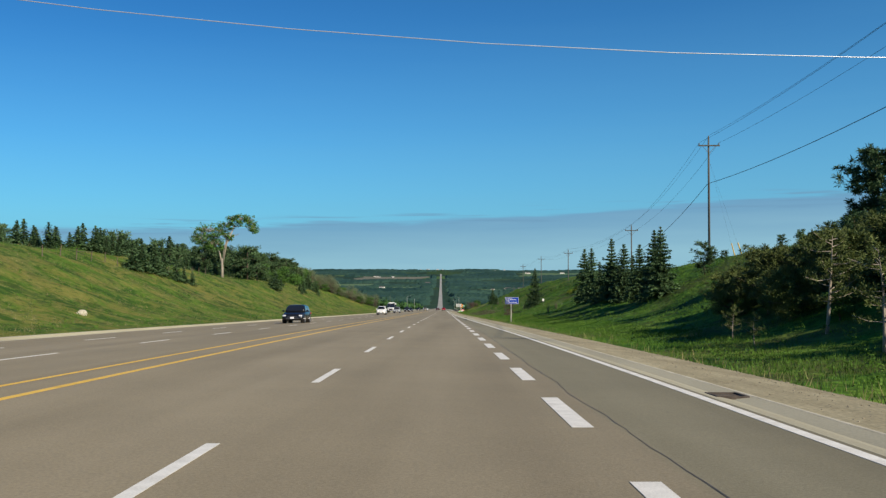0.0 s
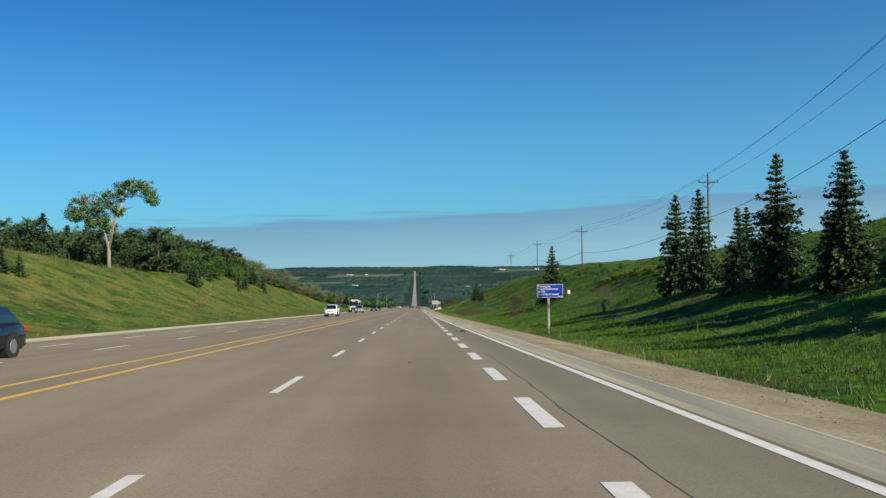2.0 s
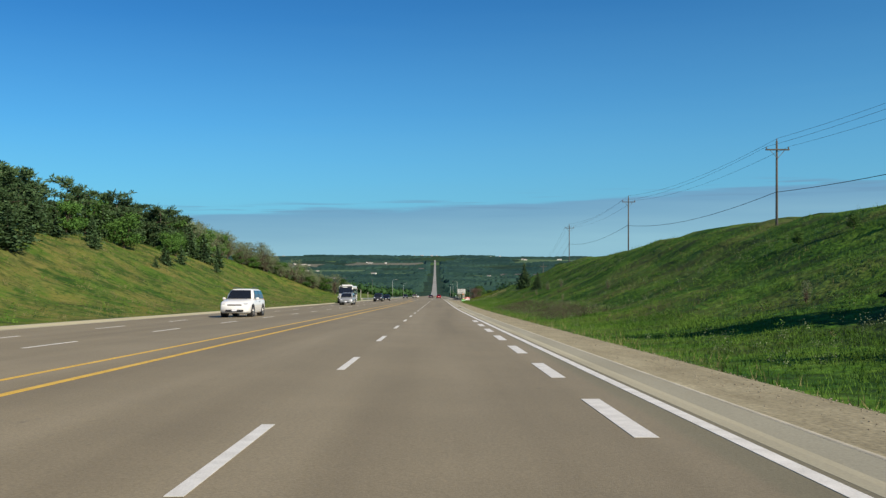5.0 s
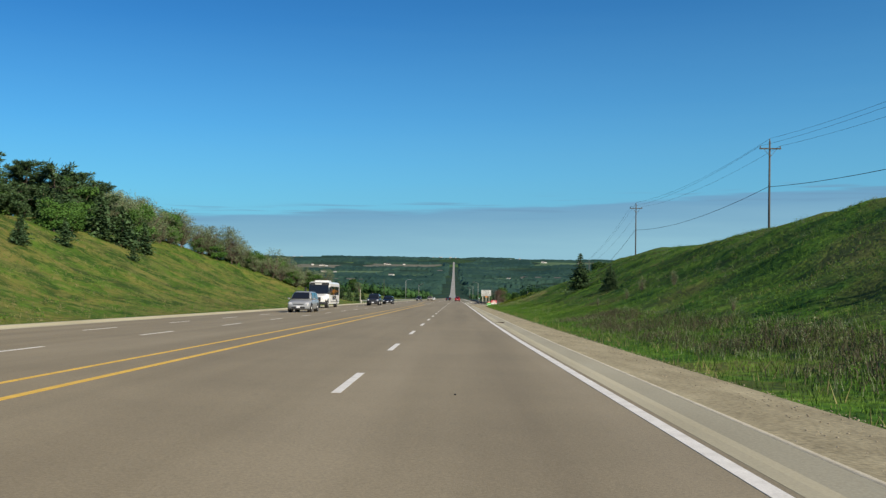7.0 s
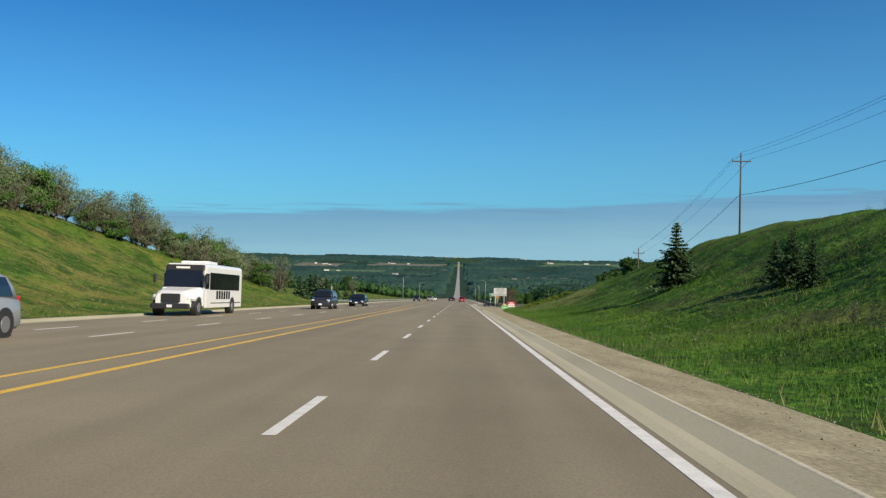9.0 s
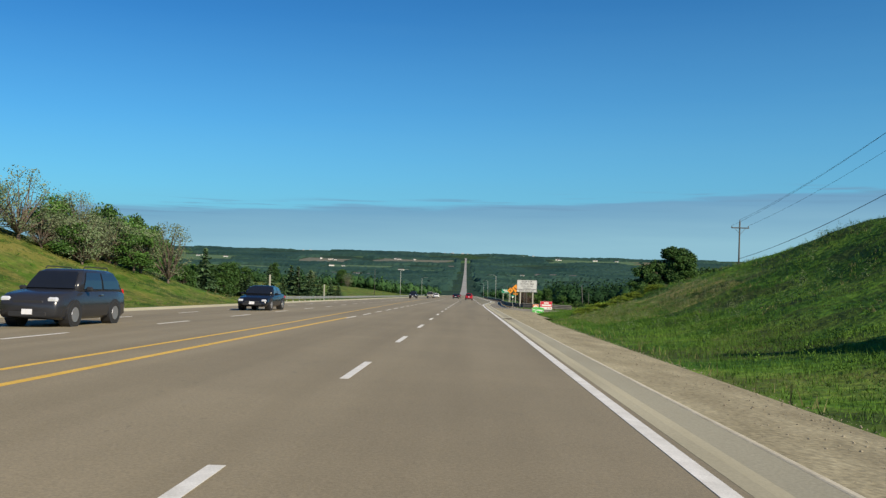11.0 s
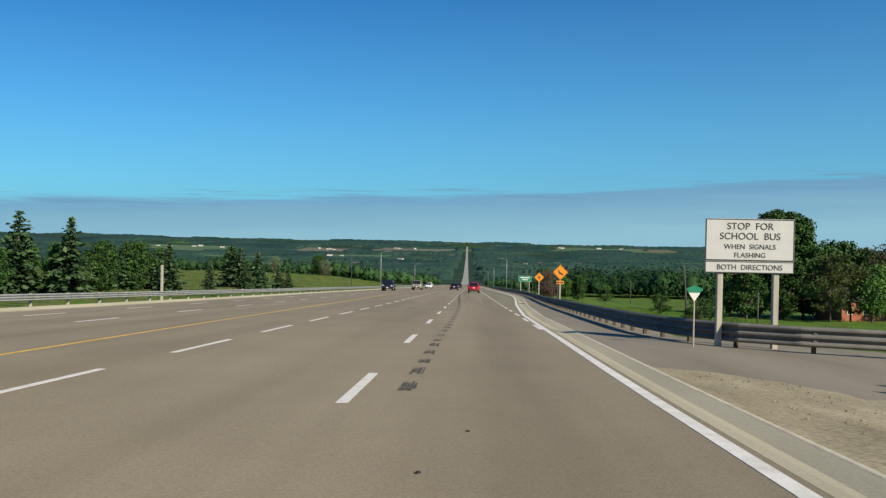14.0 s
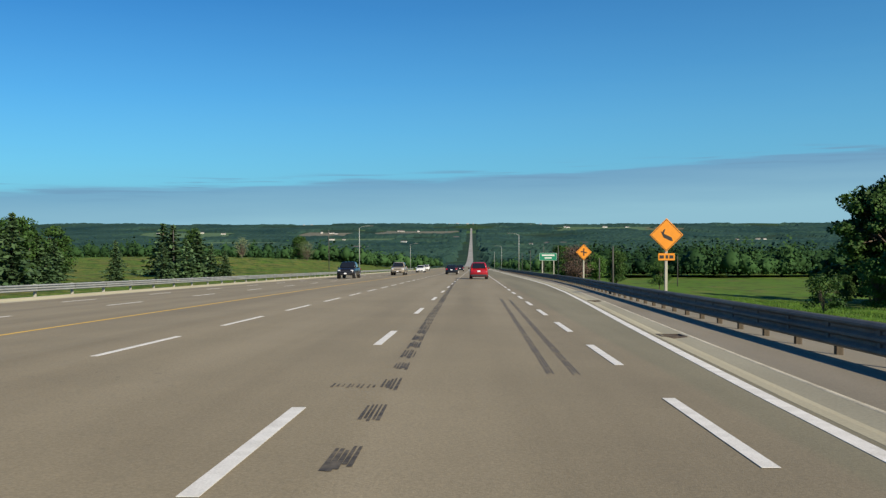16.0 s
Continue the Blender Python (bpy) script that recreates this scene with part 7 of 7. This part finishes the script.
def shuttle_bus(m):
    g = thing("shuttle_bus", "white shuttle bus with dark windows and blue print", "bus", "", m)
    W, L, H = 2.44, 10.4, 3.05
    y1, y0 = L / 2, -L / 2
    yc = y1 - 1.75
    def hoop(y, z0, z1, w, r):
        return [(-w, y, z0), (-w, y, z1 - r), (-w + r * 0.3, y, z1 - r * 0.3), (-w + r, y, z1), (w - r, y, z1), (w - r * 0.3, y, z1 - r * 0.3), (w, y, z1 - r), (w, y, z0)]
    part("body", Shape().loft([hoop(y0, 0.55, H - 0.1, 1.16, 0.2), hoop(y0 + 0.1, 0.45, H, 1.22, 0.22), hoop(yc - 1.2, 0.45, H, 1.22, 0.22), hoop(yc - 0.85, 0.45, H - 0.03, 1.22, 0.22)]), P_WHITE, g)
    part("cowl", Shape().box((0, yc - 0.5, 1.05), (2.4, 0.7, 1.14), b=0.08), P_WHITE, g)
    part("roof_unit", Shape().box((0, yc - 3.2, H + 0.08), (1.7, 1.9, 0.2), b=0.06), P_WHITE, g, "low white roof unit")
    part("bonnet", Shape().loft([hoop(yc - 0.3, 0.5, 1.62, 1.05, 0.22), hoop(yc + 0.4, 0.5, 1.56, 1.02, 0.24), hoop(y1 - 0.5, 0.5, 1.42, 0.95, 0.26), hoop(y1 - 0.12, 0.55, 1.28, 0.85, 0.26)]), P_WHITE, g)
    part("windscreen", Shape().add([(-1.1, yc - 0.2, 1.62), (1.1, yc - 0.2, 1.62), (1.08, yc - 0.52, 2.62), (-1.08, yc - 0.52, 2.62), (-1.1, yc - 0.6, 1.62), (1.1, yc - 0.6, 1.62), (1.08, yc - 0.8, 2.62), (-1.08, yc - 0.8, 2.62)], [(0, 1, 2, 3), (7, 6, 5, 4), (0, 4, 5, 1), (1, 5, 6, 2), (2, 6, 7, 3), (3, 7, 4, 0)]), M_GLASS, g)
    part("destination_board", Shape().box((0, yc - 0.72, 2.78), (2.2, 0.34, 0.34), b=0.05), M_TRIM, g, "black board above the windscreen")
    part("print_bar", Shape().box((0.1, yc - 0.545, 2.78), (0.8, 0.012, 0.12)), M_SIGNWHITE, g)
    for sx in (-1, 1):
        for k in range(6):
            ya = yc - 2.0 - k * 1.08
            part("side_window", Shape().box((sx * 1.226, ya, 2.02), (0.03, 1.04, 1.02), b=0.008), M_GLASS, g)
        part("side_window", Shape().box((sx * 1.222, yc - 1.0, 2.0), (0.02, 0.7, 0.9), b=0.008), M_GLASS, g)
        part("print_stripe", Shape().box((sx * 1.224, yc - 5.0, 0.72), (0.012, 6.6, 0.05)), P_NAVY, g)
        for k in range(6):
            part("print_bar", Shape().box((sx * 1.226, yc - 3.0 - 0.52 * k, 1.2), (0.012, 0.36, 0.5)), P_NAVY, g, "plain dark bar of the side print")
        part("headlight", Shape().box((sx * 0.76, y1 - 0.32, 1.0), (0.34, 0.3, 0.26), b=0.06), M_HEAD, g)
        part("fender", Shape().box((sx * 1.02, y1 - 1.25, 1.02), (0.4, 1.5, 0.34), b=0.12), P_WHITE, g)
        part("mirror", Shape().box((sx * 1.5, yc + 0.1, 2.1), (0.2, 0.12, 0.5), b=0.04), M_TRIM, g)
        part("mirror_arm", Shape().tube([(sx * 1.15, yc - 0.3, 2.0), (sx * 1.45, yc + 0.08, 2.1)], 0.02, 6), M_TRIM, g)
        for wy in (y1 - 1.25, y0 + 2.3):
            t = part("wheel", Shape().tube([(sx * 0.95, wy, 0.48), (sx * 0.98, wy, 0.48), (sx * 1.2, wy, 0.48), (sx * 1.235, wy, 0.48)], (0.44, 0.48, 0.48, 0.44), 22), M_TYRE, g)
            part("rim", Shape().tube([(sx * 1.22, wy, 0.48), (sx * 1.245, wy, 0.48), (sx * 1.23, wy, 0.48)], (0.28, 0.27, 0.1), 14), M_RIM, t)
            part("wheel_arch", Shape().tube([(sx * 0.9, wy, 0.52), (sx * 1.226, wy, 0.52)], 0.57, 20), M_TRIM, g)
    part("grille", Shape().box((0, y1 - 0.1, 1.0), (1.1, 0.12, 0.5), b=0.06), M_TRIM, g)
    part("bumper", Shape().box((0, y1 - 0.05, 0.56), (2.2, 0.26, 0.3), b=0.08), M_TRIM, g)
    part("plate", Shape().box((0, y1 + 0.085, 0.56), (0.3, 0.012, 0.15)), M_PLATE, g)
    return g


shuttle_bus(on_road(-14.4, 264.0, True))


# ---- houses and far buildings ----
def house(x, y, w, d, h, wall, label, turn=0.0, roofh=2.2, group=""):
    g = thing("house", label, "house", group, pose(x, y, float(ground_z(x, y)) - 0.3, 0, 0, turn))
    part("wall", Shape().box((0, 0, h / 2), (w, d, h)), wall, g)
    o = 0.35
    part("roof", Shape().add([(-w / 2 - o, -d / 2 - o, h), (w / 2 + o, -d / 2 - o, h), (w / 2 + o, d / 2 + o, h), (-w / 2 - o, d / 2 + o, h), (-w / 2 - o, 0, h + roofh), (w / 2 + o, 0, h + roofh)], [(0, 1, 5, 4), (2, 3, 4, 5), (0, 4, 3), (1, 2, 5), (3, 2, 1, 0)]), M_ROOF, g)
    for k in range(max(1, int(w / 3))):
        wx = -w / 2 + (k + 0.5) * w / max(1, int(w / 3))
        win = part("window", Shape().box((wx, -d / 2 - 0.02, h * 0.55), (1.1, 0.1, 1.3), b=0.01), M_SIGNWHITE, g)
        part("pane", Shape().box((wx, -d / 2 - 0.075, h * 0.55), (0.9, 0.02, 1.1)), M_GLASS, win)
    return g


house(67.3, 483.0, 9.0, 7.0, 3.6, M_BRICK, "red brick house with a dark roof among trees", 12)
rb = random.Random(9)
house(-66.0, 3480.0, 22, 12, 7, M_WALL, "white farm building in the valley", 0, 4, "valley buildings")
for k in range(34):
    fx, fy, fw, fd = rb.choice(FIELDS)[:4]
    x, y = fx + rb.uniform(-0.45, 0.45) * fw, fy + rb.uniform(0.1, 0.45) * fd
    house(x, y, rb.uniform(10, 26), rb.uniform(9, 14), rb.uniform(4, 8), M_WALL, "pale building in the distant valley", rb.uniform(-20, 20), 2.5, "valley buildings")
for k in range(22):
    cx, spread = ((-60, 40), (130, 90), (-620, 130), (330, 300))[k % 4]
    x, y = cx + rb.gauss(0, spread), 4800 + rb.uniform(-30, 30)
    t = thing("far_building", "pale building on the horizon", "building", "skyline buildings", pose(x, y, float(ground_z(x, y))))
    hh = rb.uniform(2, 6)
    ww = rb.uniform(6, 16)
    part("wall", Shape().box((0, 0, hh / 2), (ww, 12, hh), b=0.3), M_FARWALL, t)
    part("roof", Shape().box((0, 0, hh + 0.4), (ww * 0.5, 6, 1.0), b=0.2), M_FARWALL, t)


# fields in the far valley
for x, y, w, d, c, lab in FIELDS:
    xs, ys = np.linspace(x - w / 2, x + w / 2, 12), np.linspace(y - d / 2, y + d / 2, 8)
    X, Y = np.meshgrid(xs, ys)
    X = X + 0.06 * w * np.sin(Y / d * 7 + x)
    tagged(mesh_object("field", np.stack([X.ravel(), Y.ravel(), ground_z(X, Y).ravel() + 1.0], 1), grid_faces(8, 12), (M_TANFIELD, M_GREENFIELD)[c]), lab, "field", "valley fields", "structure")
